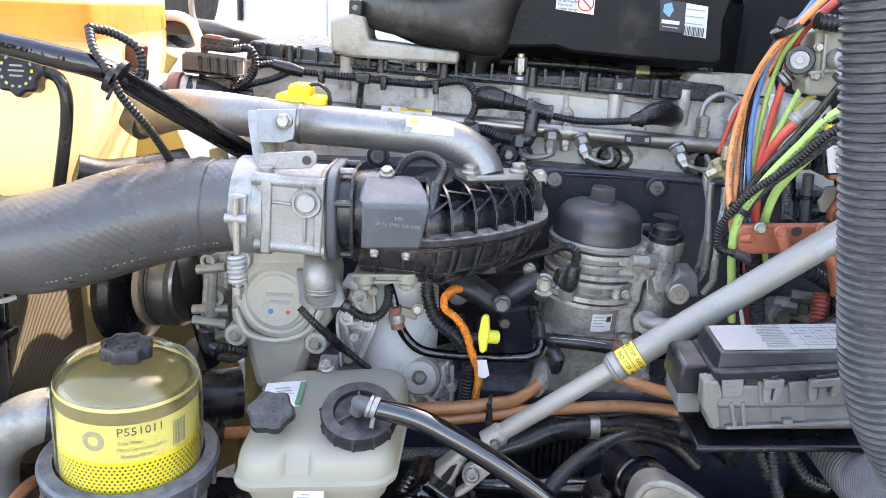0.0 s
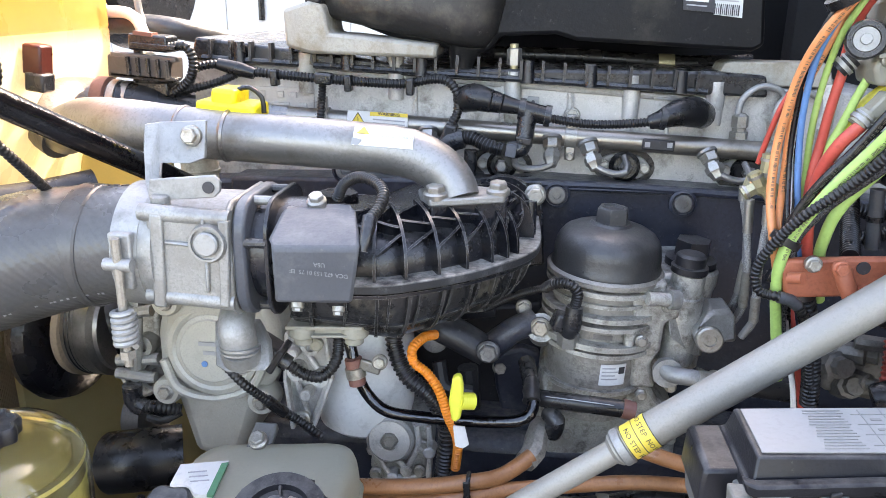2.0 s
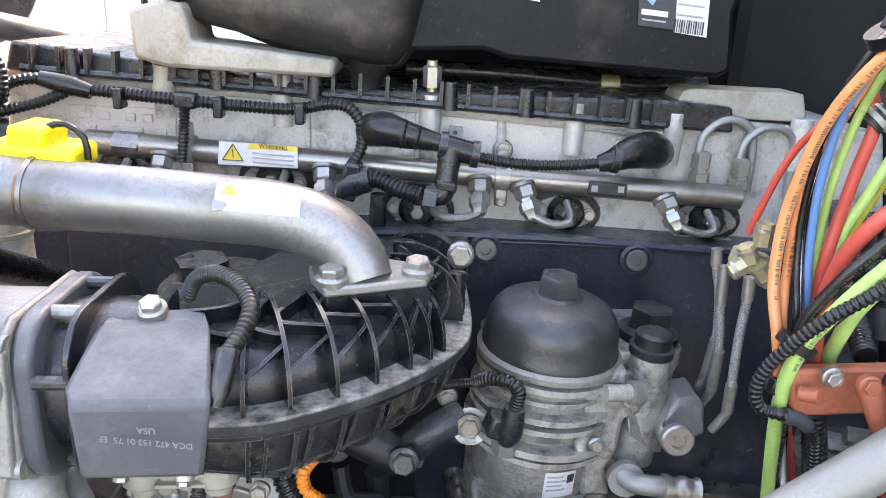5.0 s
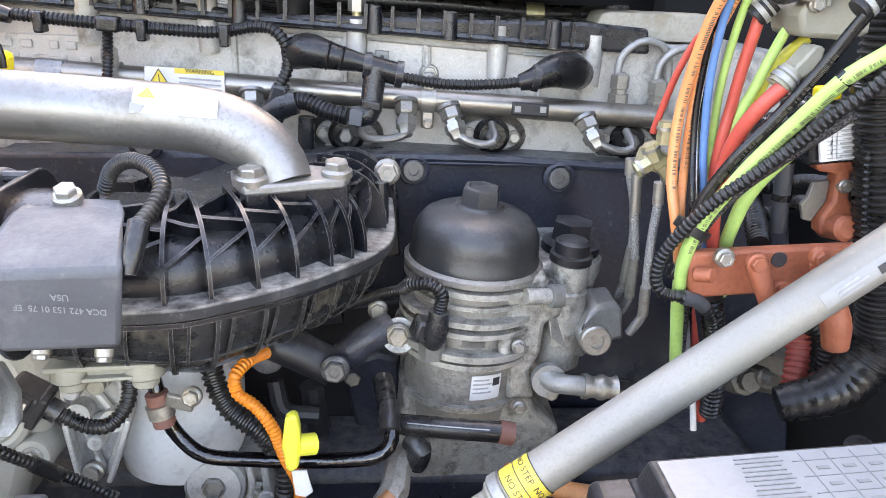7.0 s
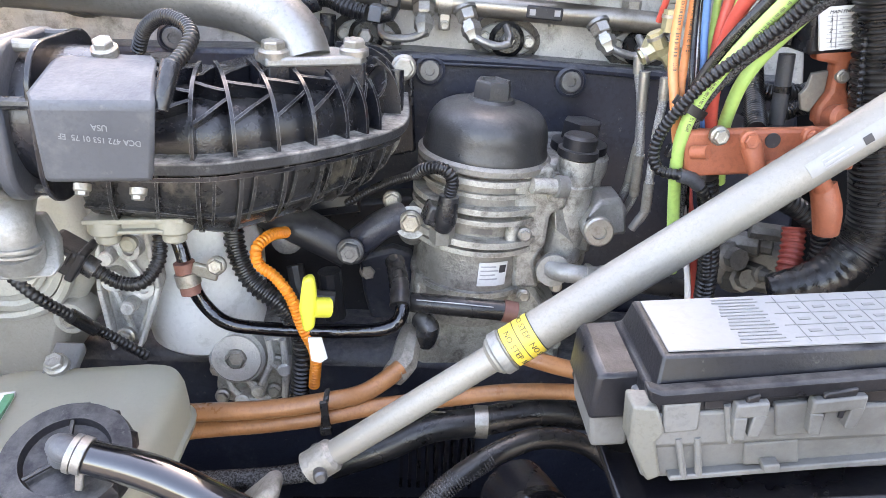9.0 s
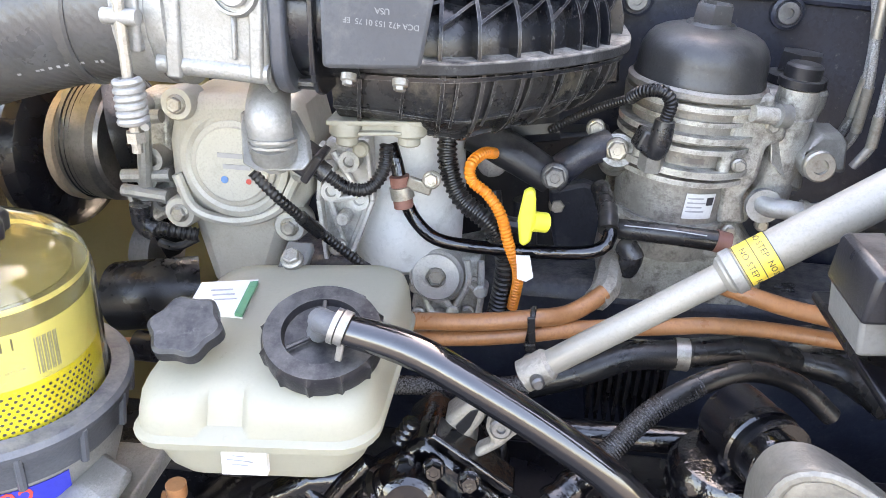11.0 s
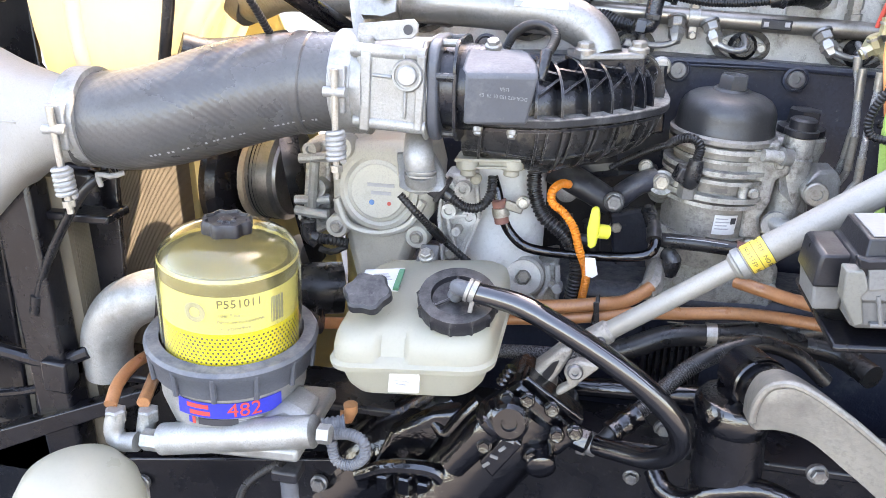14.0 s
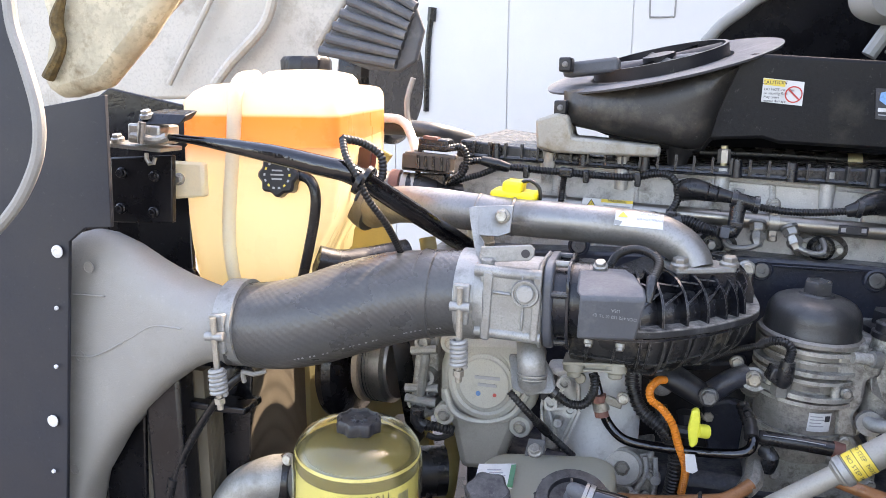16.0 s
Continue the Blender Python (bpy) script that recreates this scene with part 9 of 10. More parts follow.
zt = whole("cable_tie", Geo().tube([(0.078 + 0.002 * math.sin(a), 1.1255 + 0.0118 * math.cos(a), 1.2575 + 0.0208 * math.sin(a)) for a in np.linspace(0, 2 * math.pi, 33)], 0.0030, 8, flat=0.6), RUBBER, "black cable tie round the brown lines", "cable tie")
part("head", Geo().box((0.0800, 1.112, 1.2425), (0.011, 0.008, 0.009), (0, -10, 0)), RUBBER, zt, bevel=0.001)
part("strap_end", Geo().box((0.0795, 1.110, 1.2620), (0.0075, 0.0035, 0.030), (0, -6, 0)), RUBBER, zt, bevel=0.001)
uf = thing("union_fitting", (0.1563, 1.19, 1.278), "grimy steel union at the end of a brown line", "fitting")
part("body", Geo().tube([(0.14302, 1.165, 1.2726), (0.15277, 1.18, 1.2771), (0.15602, 1.2, 1.2859), (0.16334, 1.22, 1.2885)], [0.0135, 0.0150, 0.0135, 0.0165], 8), WORN_SHADE_CAST, uf)
part("elbow", Geo().tube([(0.16964, 1.21, 1.3154), (0.1775, 1.2, 1.3109), (0.17563, 1.21, 1.2875)], 0.012, 12), PLASTIC, uf)
uf2 = thing("pump_fitting", (-0.31306, 1.1, 1.2034), "dark clamp fitting between filter and reservoir", "fitting")
part("ring", Geo().lathe([(0.016, -0.012), (0.016, 0.012)], (-0.31691, 1.1, 1.203), (1, 0, 0), 20), CHASSIS, uf2)
part("stalk", Geo().tube([(-0.3085, 1.1, 1.212), (-0.30559, 1.1, 1.2282)], 0.005, 10), CHASSIS, uf2)

# black hoses low down
for pts, r_, m_, lab in ((((-0.048971, 1.08, 1.2027), (-0.0049409, 1.08, 1.2069), (0.037935, 1.09, 1.2036), (0.080601, 1.1, 1.206)), 0.0095, BRAID, "black braided hose behind the reservoir"),
                         (((0.082342, 1.14, 1.1767), (0.13153, 1.14, 1.1981), (0.17987, 1.15, 1.2169), (0.23595, 1.16, 1.2203), (0.30049, 1.18, 1.22), (0.36406, 1.2, 1.2002)), 0.0155, RUBBER, "black coolant hose with a clamp under the engine"),
                         (((0.094417, 0.98, 1.1426), (0.11962, 1, 1.1675), (0.15233, 1.03, 1.1827), (0.19463, 1.06, 1.2184), (0.2382, 1.08, 1.2404), (0.28488, 1.1, 1.2469), (0.33839, 1.12, 1.225), (0.37929, 1.12, 1.1917)), 0.0105, RUBBER, "black braided hydraulic hose curving below the strut"),
                         (((0.16662, 1, 1.1055), (0.17879, 0.98, 1.0937), (0.20508, 0.96, 1.0995), (0.23785, 0.95, 1.1292), (0.27876, 0.95, 1.1383), (0.31798, 0.95, 1.1245)), 0.013, GLOSS, "gloss black steering line low in the bay"),
                         (((0.63457, 1.2, 1.3058), (0.62357, 1.22, 1.2637), (0.34908, 1.22, 1.2064), (0.41472, 1.2, 1.1914), (0.44579, 1.15, 1.1889)), 0.017, RUBBER, "black taped loom behind the fuse box")):
    whole("low_hose", Geo().tube(pts, r_, 18), m_, lab, "hose")
part("clamp", Geo().lathe([(0.0172, -0.007), (0.0172, 0.007)], (0.23595, 1.16, 1.2203), (1, 0, 0), 20), ZINC, bpy.data.objects["low_hose.001"])
part("crimp", Geo().tube([(0.10821, 0.99, 1.1594), (0.13856, 1.015, 1.1753)], 0.0155, 16, rib=(0.02, 0.12)), GLOSS, bpy.data.objects["low_hose.002"])
part("braid", Geo().tube([(0.11962, 1, 1.1675), (0.15233, 1.03, 1.1827), (0.19463, 1.06, 1.2184), (0.2382, 1.08, 1.2404)], 0.0109, 18, rib=(0.0030, 0.05)), BRAID, bpy.data.objects["low_hose.002"], "bare grey braid")
sump = thing("oil_sump", (0.18854, 1.25, 1.1079), "dark finned oil cooler and sump low in the bay", "sump")
part("body", Geo().box((0.15, 1.36, 1.04), (0.9, 0.14, 0.36)), BLOCK, sump, bevel=0.02)
for k in range(9):
    part("fin", Geo().box(Vector((0.15469, 1.22, 1.1386)) + Vector((0.010 * k, 0, 0)), (0.004, 0.05, 0.08)), CHASSIS, sump)

# ---- steering gear ----
sg = thing("steering_gear", (-0.054432, 1.02, 1.0449), "gloss black steering gear with bolts and lines", "steering gear")
part("housing", Geo().tube([(-0.11996, 0.99, 0.99326), (-0.069939, 1, 1.0594), (-0.015956, 1, 1.1335), (0.017108, 1, 1.1814)], [0.058, 0.060, 0.054, 0.040], 28), GLOSS, sg)
part("end_block", Geo().slab([(-0.032316, 0.98, 1.1982), (-0.005174, 0.98, 1.2253), (0.066986, 0.98, 1.1727), (0.071684, 0.97, 1.1537), (0.046276, 0.965, 1.1253), (0.011272, 0.965, 1.1475)], 0.08), GLOSS, sg, bevel=0.010)
part("round_cap", Geo().lathe([(0.024, -0.02), (0.024, 0.006), (0.019, 0.010), (0.010, 0.010), (0.009, 0.006)], (-0.012681, 0.945, 1.1895), (0.1, -1, 0.2), 28), GLOSS, sg)
part("rear_casting", Geo().tube([(-0.25796, 1.04, 0.95436), (-0.19453, 1.04, 1.0448), (-0.1272, 1.05, 1.0972), (-0.089476, 1.06, 1.135)], [0.06, 0.055, 0.05, 0.04], 20), GLOSS, sg)
part("rear_web", Geo().slab([(-0.20258, 0.985, 1.0482), (-0.17284, 0.985, 1.1157), (-0.11699, 0.99, 1.1504), (-0.07665, 1, 1.1566), (-0.11031, 0.985, 1.1036), (-0.14847, 0.98, 1.0465)], 0.03), GLOSS, sg, bevel=0.008)
part("name_pad", Geo().slab([(-0.04614, 0.938, 1.1281), (-0.013976, 0.938, 1.1781), (0.0059202, 0.935, 1.1638), (-0.028253, 0.935, 1.109)], 0.02), GLOSS, sg, bevel=0.003)
for k in range(4):
    a = Vector((-0.036804, 0.9365, 1.1275)).lerp(Vector((-0.0089142, 0.9355, 1.1676)), k / 3)
    part("raised_mark", Geo().box(a, (0.010, 0.002, 0.004), (0, -45 + 60 * (k % 2), 0)), PALEPLASTIC, sg)
for p in ((-0.018985, 0.965, 1.2071), (0.044036, 0.955, 1.1711), (0.016172, 0.95, 1.1396), (-0.040367, 0.935, 1.1559), (0.036247, 0.96, 1.2026), (0.065038, 0.955, 1.1779), (0.0061537, 0.96, 1.2111)):
    bolt(sg, p, (0.1, -1, 0.3), 0.011, GLOSS, 1.2)
for p in ((-0.20311, 0.97, 1.0571), (-0.17524, 0.965, 1.0611), (-0.14486, 0.96, 1.0665), (-0.11997, 0.96, 1.0634)):
    part("clamp_nut", Geo().lathe([(0.013, -0.02), (0.013, 0.012), (0.010, 0.014)], p, (0.1, -0.3, 1), 6), GLOSS, sg)
part("bleed_screw", Geo().tube([(-0.02862, 0.99, 1.2122), (-0.016321, 0.985, 1.2381)], 0.008, 8, rib=(0.008, 0.25)), GLOSS, sg)
part("hose_nut", Geo().tube([(0.062739, 0.99, 1.1491), (0.081796, 0.985, 1.1456)], 0.0155, 8), GLOSS, sg)
part("hose_clip", Geo().lathe([(0.0145, -0.006), (0.0145, 0.006)], (0.087607, 0.985, 1.143), (1, 0, -0.4), 20), DARKBOLT, sg)
part("barrel", Geo().tube([(-0.081606, 0.955, 1.1073), (-0.044187, 0.955, 1.1614), (-0.023021, 0.958, 1.1936)], [0.020, 0.022, 0.020], 20), GLOSS, sg)
part("barrel_ring", Geo().lathe([(0.024, -0.006), (0.026, -0.002), (0.026, 0.004), (0.022, 0.007)], (-0.032506, 0.957, 1.1795), (0.6, 0, 0.75), 24), GLOSS, sg)
part("clamp_band", Geo().tube([(-0.21098, 0.965, 1.0576), (-0.16426, 0.955, 1.0872), (-0.10881, 0.955, 1.0913), (-0.092127, 0.96, 1.0671)], 0.010, 10), GLOSS, sg)
part("flange_lip", Geo().slab([(-0.0046575, 0.975, 1.2286), (0.0032989, 0.975, 1.2342), (0.075621, 0.975, 1.1832), (0.071016, 0.975, 1.173)], 0.03), GLOSS, sg, bevel=0.003)
part("side_cap", Geo().lathe([(0.018, -0.02), (0.018, 0.008), (0.013, 0.012), (0.004, 0.013)], (0.027705, 0.95, 1.1311), (0.2, -1, -0.2), 24), GLOSS, sg)
part("web", Geo().tube([(-0.11373, 1, 1.1326), (-0.095832, 0.99, 1.1245), (-0.074489, 0.99, 1.1534), (-0.054865, 0.995, 1.1776)], 0.010, 12), GLOSS, sg)
ctb = whole("cross_tube", Geo().tube([(0.047277, 1.1, 1.1509), (0.15229, 1.09, 1.1619), (0.2638, 1.08, 1.1731)], 0.0135, 20), GLOSS, "gloss black tube across the frame", "tube")
sh = thing("shock_absorber", (0.25588, 0.97, 1.1241), "black shock absorber with a rubber eye", "shock absorber")
part("body", Geo().tube([(0.24832, 0.98, 1.0548), (0.24456, 0.98, 1.1547), (0.2402, 0.98, 1.2226)], 0.040, 28), CHASSIS, sh)
part("cap", Geo().lathe([(0.041, -0.02), (0.0435, -0.016), (0.0435, 0.006), (0.038, 0.014), (0.028, 0.017), (0.0, 0.018)], (0.24083, 0.98, 1.2246), (0.05, 0, 1), 36), GLOSS, sh)
part("eye_ring", Geo().lathe([(0.0315, -0.006), (0.0335, -0.004), (0.0335, 0.004), (0.0315, 0.006)], (0.26205, 0.975, 1.2604), (0.35, -1, 0.1), 32), GLOSS, sh)
part("bush", Geo().lathe([(0.024, 0.0), (0.024, 0.012), (0.021, 0.015), (0.012, 0.015)], (0.26203, 0.955, 1.2667), (0.35, -1, 0.1), 28), GLOSS, sh)
part("eye", Geo().lathe([(0.018, -0.035), (0.031, -0.033), (0.031, 0.028), (0.018, 0.030)], (0.26273, 0.99, 1.2561), (0.35, -1, 0.1), 28), CHASSIS, sh)
part("eye_bolt", Geo().lathe([(0.015, 0.0), (0.015, 0.014), (0.010, 0.016)], (0.26251, 0.95, 1.2678), (0.35, -1, 0.1), 6), ZINC, sh)
part("arm", Geo().tube([(0.25073, 1.05, 1.1709), (0.24889, 1.04, 1.2185), (0.26533, 1.03, 1.2466), (0.27807, 1.02, 1.2483)], 0.016, 12), CHASSIS, sh)
for p in ((0.17875, 1.06, 1.1268), (0.25776, 1.06, 1.1059), (0.33473, 0.95, 1.1701), (0.17176, 0.99, 1.0975), (-0.22168, 1.3, 1.2523)):
    bolt(rail, p, (0.1, -1, 0.1), 0.013, DARKBOLT)
horn = thing("pale_deflector", (0.27463, 0.87, 1.2621), "scuffed pale curved metal deflector", "deflector")
DEF = [Vector(p) for p in ((0.23411, 0.88, 1.2714), (0.23365, 0.88, 1.2949), (0.24152, 0.88, 1.3178), (0.25717, 0.875, 1.329), (0.27678, 0.87, 1.326), (0.30892, 0.86, 1.3101), (0.34373, 0.85, 1.2867), (0.38106, 0.84, 1.2575), (0.39659, 0.84, 1.1885), (0.35668, 0.85, 1.2247), (0.3205, 0.86, 1.2502), (0.28304, 0.87, 1.2737), (0.2549, 0.875, 1.2778))]
DEF = smooth_path(DEF + [DEF[0]], [1.0] * (len(DEF) + 1))[0][:-1:2]
part("shell", Geo().rings([[p + Vector((0, y, -y * 0.2)) + (sum(DEF, Vector()) / len(DEF) - p) * k for p in DEF] for k, y in ((0.06, -0.014), (0.015, -0.008), (0.0, 0.004), (0.0, 0.03))]), PALEMETAL, horn, smooth=60)
part("rolled_edge", Geo().tube([p + Vector((0, -0.012, 0.003)) for p in DEF[2:len(DEF) // 2]], 0.004, 8), PALEMETAL, horn)
wd = whole("washer_bottle", Geo().lathe([(0.0, 0.075), (0.03, 0.071), (0.055, 0.055), (0.07, 0.03), (0.075, 0.0), (0.075, -0.06)], (-0.5009, 0.8, 1.0836), (0, 0, 1), 36), TANK, "white rounded plastic bottle low in the corner", "bottle")
part("seam", Geo().lathe([(0.074, -0.003), (0.0775, -0.002), (0.0775, 0.002), (0.074, 0.003)], (-0.5009, 0.8, 1.0836), (0, 0, 1), 36), TANK, wd)
elb = thing("intake_elbow", (-0.61403, 1.05, 1.1288), "grey cast elbow pipe with clamp behind the fuel filter", "pipe")
part("pipe", Geo().tube([(-0.50199, 1.06, 1.2456), (-0.52977, 1.04, 1.2517), (-0.57444, 1.03, 1.2289), (-0.60535, 1.03, 1.1809), (-0.61102, 1.03, 1.1196)], [0.034, 0.036, 0.037, 0.036, 0.034], 28), CAST, elb)
part("clamp", Geo().lathe([(0.039, -0.01), (0.039, 0.01)], (-0.51115, 1.05, 1.2492), (1, 0.1, 0.05), 32), RUBBER, elb)
bolt(elb, (-0.49705, 1.02, 1.2981), (0, -1, 0.3), 0.010)
whole("corner_bolt_plate", Geo().slab([(-0.58301, 0.98, 1.0065), (-0.23961, 1, 1.0503), (-0.24639, 1, 0.95074), (-0.60826, 0.98, 0.89664)], 0.02), CHASSIS, "black plate under the fuel filter", "plate", bevel=0.003)
for p in ((-0.54807, 0.975, 0.97257), (-0.27753, 0.99, 1.0099)):
    bolt(bpy.data.objects["corner_bolt_plate"], p, (0, -1, 0.1), 0.014, DARKBOLT)
whole("drain_wire", Geo().tube([(-0.28632, 0.9, 1.1138), (-0.32174, 0.91, 1.0839), (-0.35313, 0.92, 1.0454), (-0.37253, 0.93, 0.99881)], 0.006, 10, rib=(0.005, 0.16)), CONDUIT, "corrugated wire under the fuel filter", "wiring")

# ---- air line bundle ----
def air_line(m_, r_, pts, printed=0):
    """One plastic line; printed: how many rows of small marks run along it."""
    pts = [Vector(p) for p in pts]
    ob = whole("air_line", Geo().tube(pts, r_, 16), m_, SHADE[m_.name] + " plastic air line in the bundle beside the cab", "air line", group="air line bundle")
    if printed:
        fine, _ = smooth_path(pts, [1.0] * len(pts))
        g = Geo()
        rnd = random.Random(int(r_ * 1e6) + len(pts))
        for k in range(int(len(fine) * 0.2), int(len(fine) * 0.72)):
            a, b = fine[k], fine[min(k + 1, len(fine) - 1)]
            for step in range(3):
                if rnd.random() < 0.3:
                    continue
                q = a.lerp(b, step / 3)
                d = (b - a).normalized()
                side = d.cross(Vector((0, -1, 0))).normalized()
                out = side.cross(d).normalized()
                if out.y > 0:
                    out = -out
                c_ = q + out * r_ * 1.01
                h = 0.0011 + 0.0006 * rnd.random()
                w = d * ((b - a).length / 3 * 0.6)
                g.add([c_ - side * h, c_ - side * h + w, c_ + side * h + w, c_ + side * h], [(0, 1, 2, 3)])
        part("print_mark", g, DULLINK, ob, clean=False, smooth=0)
    return ob


SHADE = {"orange_tube": "orange", "red_tube": "red", "black_rubber": "black", "blue_tube": "blue", "green_tube": "green", "lime_tube": "yellow-green", "label_white": "white"}
air_line(ORANGE, 0.0044, ((0.4422, 1.08, 1.8525), (0.41895, 1.09, 1.8206), (0.404, 1.1, 1.7973), (0.38833, 1.12, 1.7669), (0.379, 1.14, 1.7302), (0.37499, 1.155, 1.6845), (0.37285, 1.16, 1.6456), (0.37283, 1.155, 1.6026), (0.37632, 1.14, 1.5664), (0.39056, 1.15, 1.5178), (0.40957, 1.17, 1.4528)), 1)
air_line(ORANGE, 0.0036, ((0.41259, 1.13, 1.7932), (0.40148, 1.14, 1.7602), (0.39074, 1.15, 1.7224), (0.38443, 1.16, 1.6959), (0.38496, 1.165, 1.6486), (0.38594, 1.165, 1.6094), (0.38298, 1.15, 1.5718), (0.39651, 1.16, 1.5151)), 1)
air_line(RED, 0.0030, ((0.40685, 1.17, 1.75), (0.39402, 1.18, 1.7203), (0.38967, 1.19, 1.7082), (0.38279, 1.2, 1.6836), (0.37766, 1.21, 1.6525), (0.37551, 1.22, 1.6268)))
air_line(RUBBER, 0.0026, ((0.41611, 1.12, 1.8104), (0.39494, 1.13, 1.7804), (0.38634, 1.145, 1.7412), (0.38563, 1.155, 1.7035), (0.38614, 1.16, 1.6574), (0.38752, 1.155, 1.6196), (0.38652, 1.14, 1.5868), (0.39655, 1.15, 1.5325), (0.40882, 1.17, 1.4679)))
air_line(WHITE, 0.0013, ((0.39461, 1.15, 1.7381), (0.39016, 1.16, 1.6961), (0.39073, 1.165, 1.6496), (0.39057, 1.15, 1.6017), (0.39156, 1.145, 1.5756), (0.40326, 1.16, 1.5154)))
air_line(RUBBER, 0.0020, ((0.39843, 1.155, 1.7442), (0.39366, 1.16, 1.7027), (0.39284, 1.165, 1.653), (0.39415, 1.155, 1.6008), (0.3965, 1.15, 1.5607), (0.40839, 1.165, 1.4995), (0.42922, 1.18, 1.3953)))
air_line(BLUE, 0.0032, ((0.42554, 1.1, 1.8375), (0.40168, 1.11, 1.7911), (0.39358, 1.125, 1.7669), (0.38891, 1.14, 1.7342), (0.38928, 1.15, 1.6856), (0.39436, 1.155, 1.6353), (0.40008, 1.155, 1.5963), (0.41295, 1.16, 1.5418), (0.4348, 1.18, 1.4734), (0.46685, 1.2, 1.3889)))
air_line(GREEN, 0.0032, ((0.43132, 1.11, 1.8272), (0.4116, 1.12, 1.7845), (0.40651, 1.135, 1.7599), (0.40449, 1.15, 1.7267), (0.40331, 1.16, 1.6811), (0.40551, 1.165, 1.6381), (0.40834, 1.165, 1.5924), (0.41704, 1.17, 1.5349)))
air_line(RED, 0.0050, ((0.45242, 1.12, 1.8283), (0.42983, 1.13, 1.8001), (0.42157, 1.14, 1.7788), (0.42132, 1.15, 1.7575), (0.4207, 1.155, 1.7338)))
air_line(RED, 0.0046, ((0.41861, 1.145, 1.7405), (0.4156, 1.145, 1.7206), (0.41308, 1.15, 1.6917), (0.41157, 1.155, 1.6586), (0.40851, 1.155, 1.6319), (0.41043, 1.16, 1.5991), (0.42139, 1.165, 1.5409), (0.43645, 1.18, 1.4811)))
air_line(GREEN, 0.0040, ((0.44343, 1.14, 1.7355), (0.43473, 1.145, 1.7101), (0.42642, 1.15, 1.6794), (0.4178, 1.155, 1.6516), (0.41435, 1.16, 1.6212), (0.41772, 1.17, 1.5848)))
air_line(LIMEGREEN, 0.0045, ((0.46037, 1.15, 1.7168), (0.44403, 1.155, 1.6987), (0.43366, 1.16, 1.6719), (0.42492, 1.165, 1.6396), (0.42121, 1.17, 1.6058)))
air_line(RED, 0.0060, ((0.42661, 1.108, 1.6853), (0.41391, 1.115, 1.6665), (0.40718, 1.13, 1.6383), (0.40852, 1.145, 1.6023), (0.41403, 1.155, 1.5602), (0.4306, 1.17, 1.499)))
air_line(RUBBER, 0.0046, ((0.47885, 1.06, 1.7842), (0.45912, 1.085, 1.7332), (0.44282, 1.095, 1.6977), (0.42429, 1.105, 1.6634), (0.40605, 1.112, 1.6357), (0.39427, 1.12, 1.6109), (0.38542, 1.125, 1.5862), (0.38408, 1.13, 1.5515), (0.39628, 1.15, 1.4964)), 1)
big = air_line(GREEN, 0.0056, ((0.49769, 1.01, 1.7752), (0.47827, 1.03, 1.7426), (0.46067, 1.05, 1.7164), (0.44204, 1.06, 1.6982), (0.42817, 1.08, 1.6674), (0.4108, 1.095, 1.6352), (0.397, 1.105, 1.6071), (0.3861, 1.115, 1.5786), (0.38059, 1.122, 1.5508), (0.38251, 1.13, 1.5208), (0.39432, 1.15, 1.4765), (0.41637, 1.18, 1.3945)), 1)
part("band", Geo().tube([(0.44387, 1.06, 1.7006), (0.44105, 1.062, 1.6957)], 0.0062, 16), RUBBER, big)
air_line(GREEN, 0.0058, ((0.4544, 1.1, 1.6562), (0.43862, 1.125, 1.6198), (0.42848, 1.135, 1.594), (0.42621, 1.145, 1.5676), (0.43028, 1.16, 1.5384), (0.44944, 1.19, 1.4859)))
air_line(GREEN, 0.0026, ((0.38811, 1.13, 1.5689), (0.3893, 1.14, 1.535), (0.39561, 1.15, 1.4964), (0.41033, 1.17, 1.4375)))
air_line(RED, 0.0042, ((0.41454, 1.18, 1.4874), (0.4267, 1.18, 1.4423), (0.43919, 1.18, 1.3959), (0.44795, 1.18, 1.3562)))
air_line(WHITE, 0.0030, ((0.41158, 1.17, 1.4681), (0.42091, 1.17, 1.4227), (0.42962, 1.17, 1.3918), (0.43681, 1.17, 1.3522)))
bc = whole("bundle_conduit", Geo().tube([(0.48786, 1.02, 1.7488), (0.45549, 1.045, 1.6971), (0.43946, 1.06, 1.6744), (0.42448, 1.078, 1.6464), (0.40461, 1.09, 1.6215), (0.38597, 1.1, 1.6), (0.37226, 1.11, 1.5766), (0.36134, 1.12, 1.5504), (0.35968, 1.125, 1.5288), (0.36676, 1.125, 1.5152), (0.38214, 1.12, 1.5127), (0.3957, 1.12, 1.5092), (0.40885, 1.125, 1.497), (0.42068, 1.135, 1.4739), (0.43899, 1.15, 1.4013)], 0.0052, 14, rib=(0.0046, 0.17)), CONDUIT, "black corrugated conduit tied round the air lines", "wiring")
part("tape", Geo().tube([(0.38279, 1.12, 1.5128), (0.39496, 1.12, 1.5099), (0.40305, 1.122, 1.5033)], 0.0062, 14), GREYCONDUIT, bc)
whole("braided_lead", Geo().tube([(0.45979, 1.07, 1.6732), (0.43129, 1.1, 1.632), (0.41014, 1.115, 1.6036), (0.39286, 1.125, 1.5704), (0.39289, 1.135, 1.5367), (0.4, 1.15, 1.4893), (0.41249, 1.17, 1.4222)], 0.0040, 12), BRAID, "black braided lead in the air line bundle", "wiring")
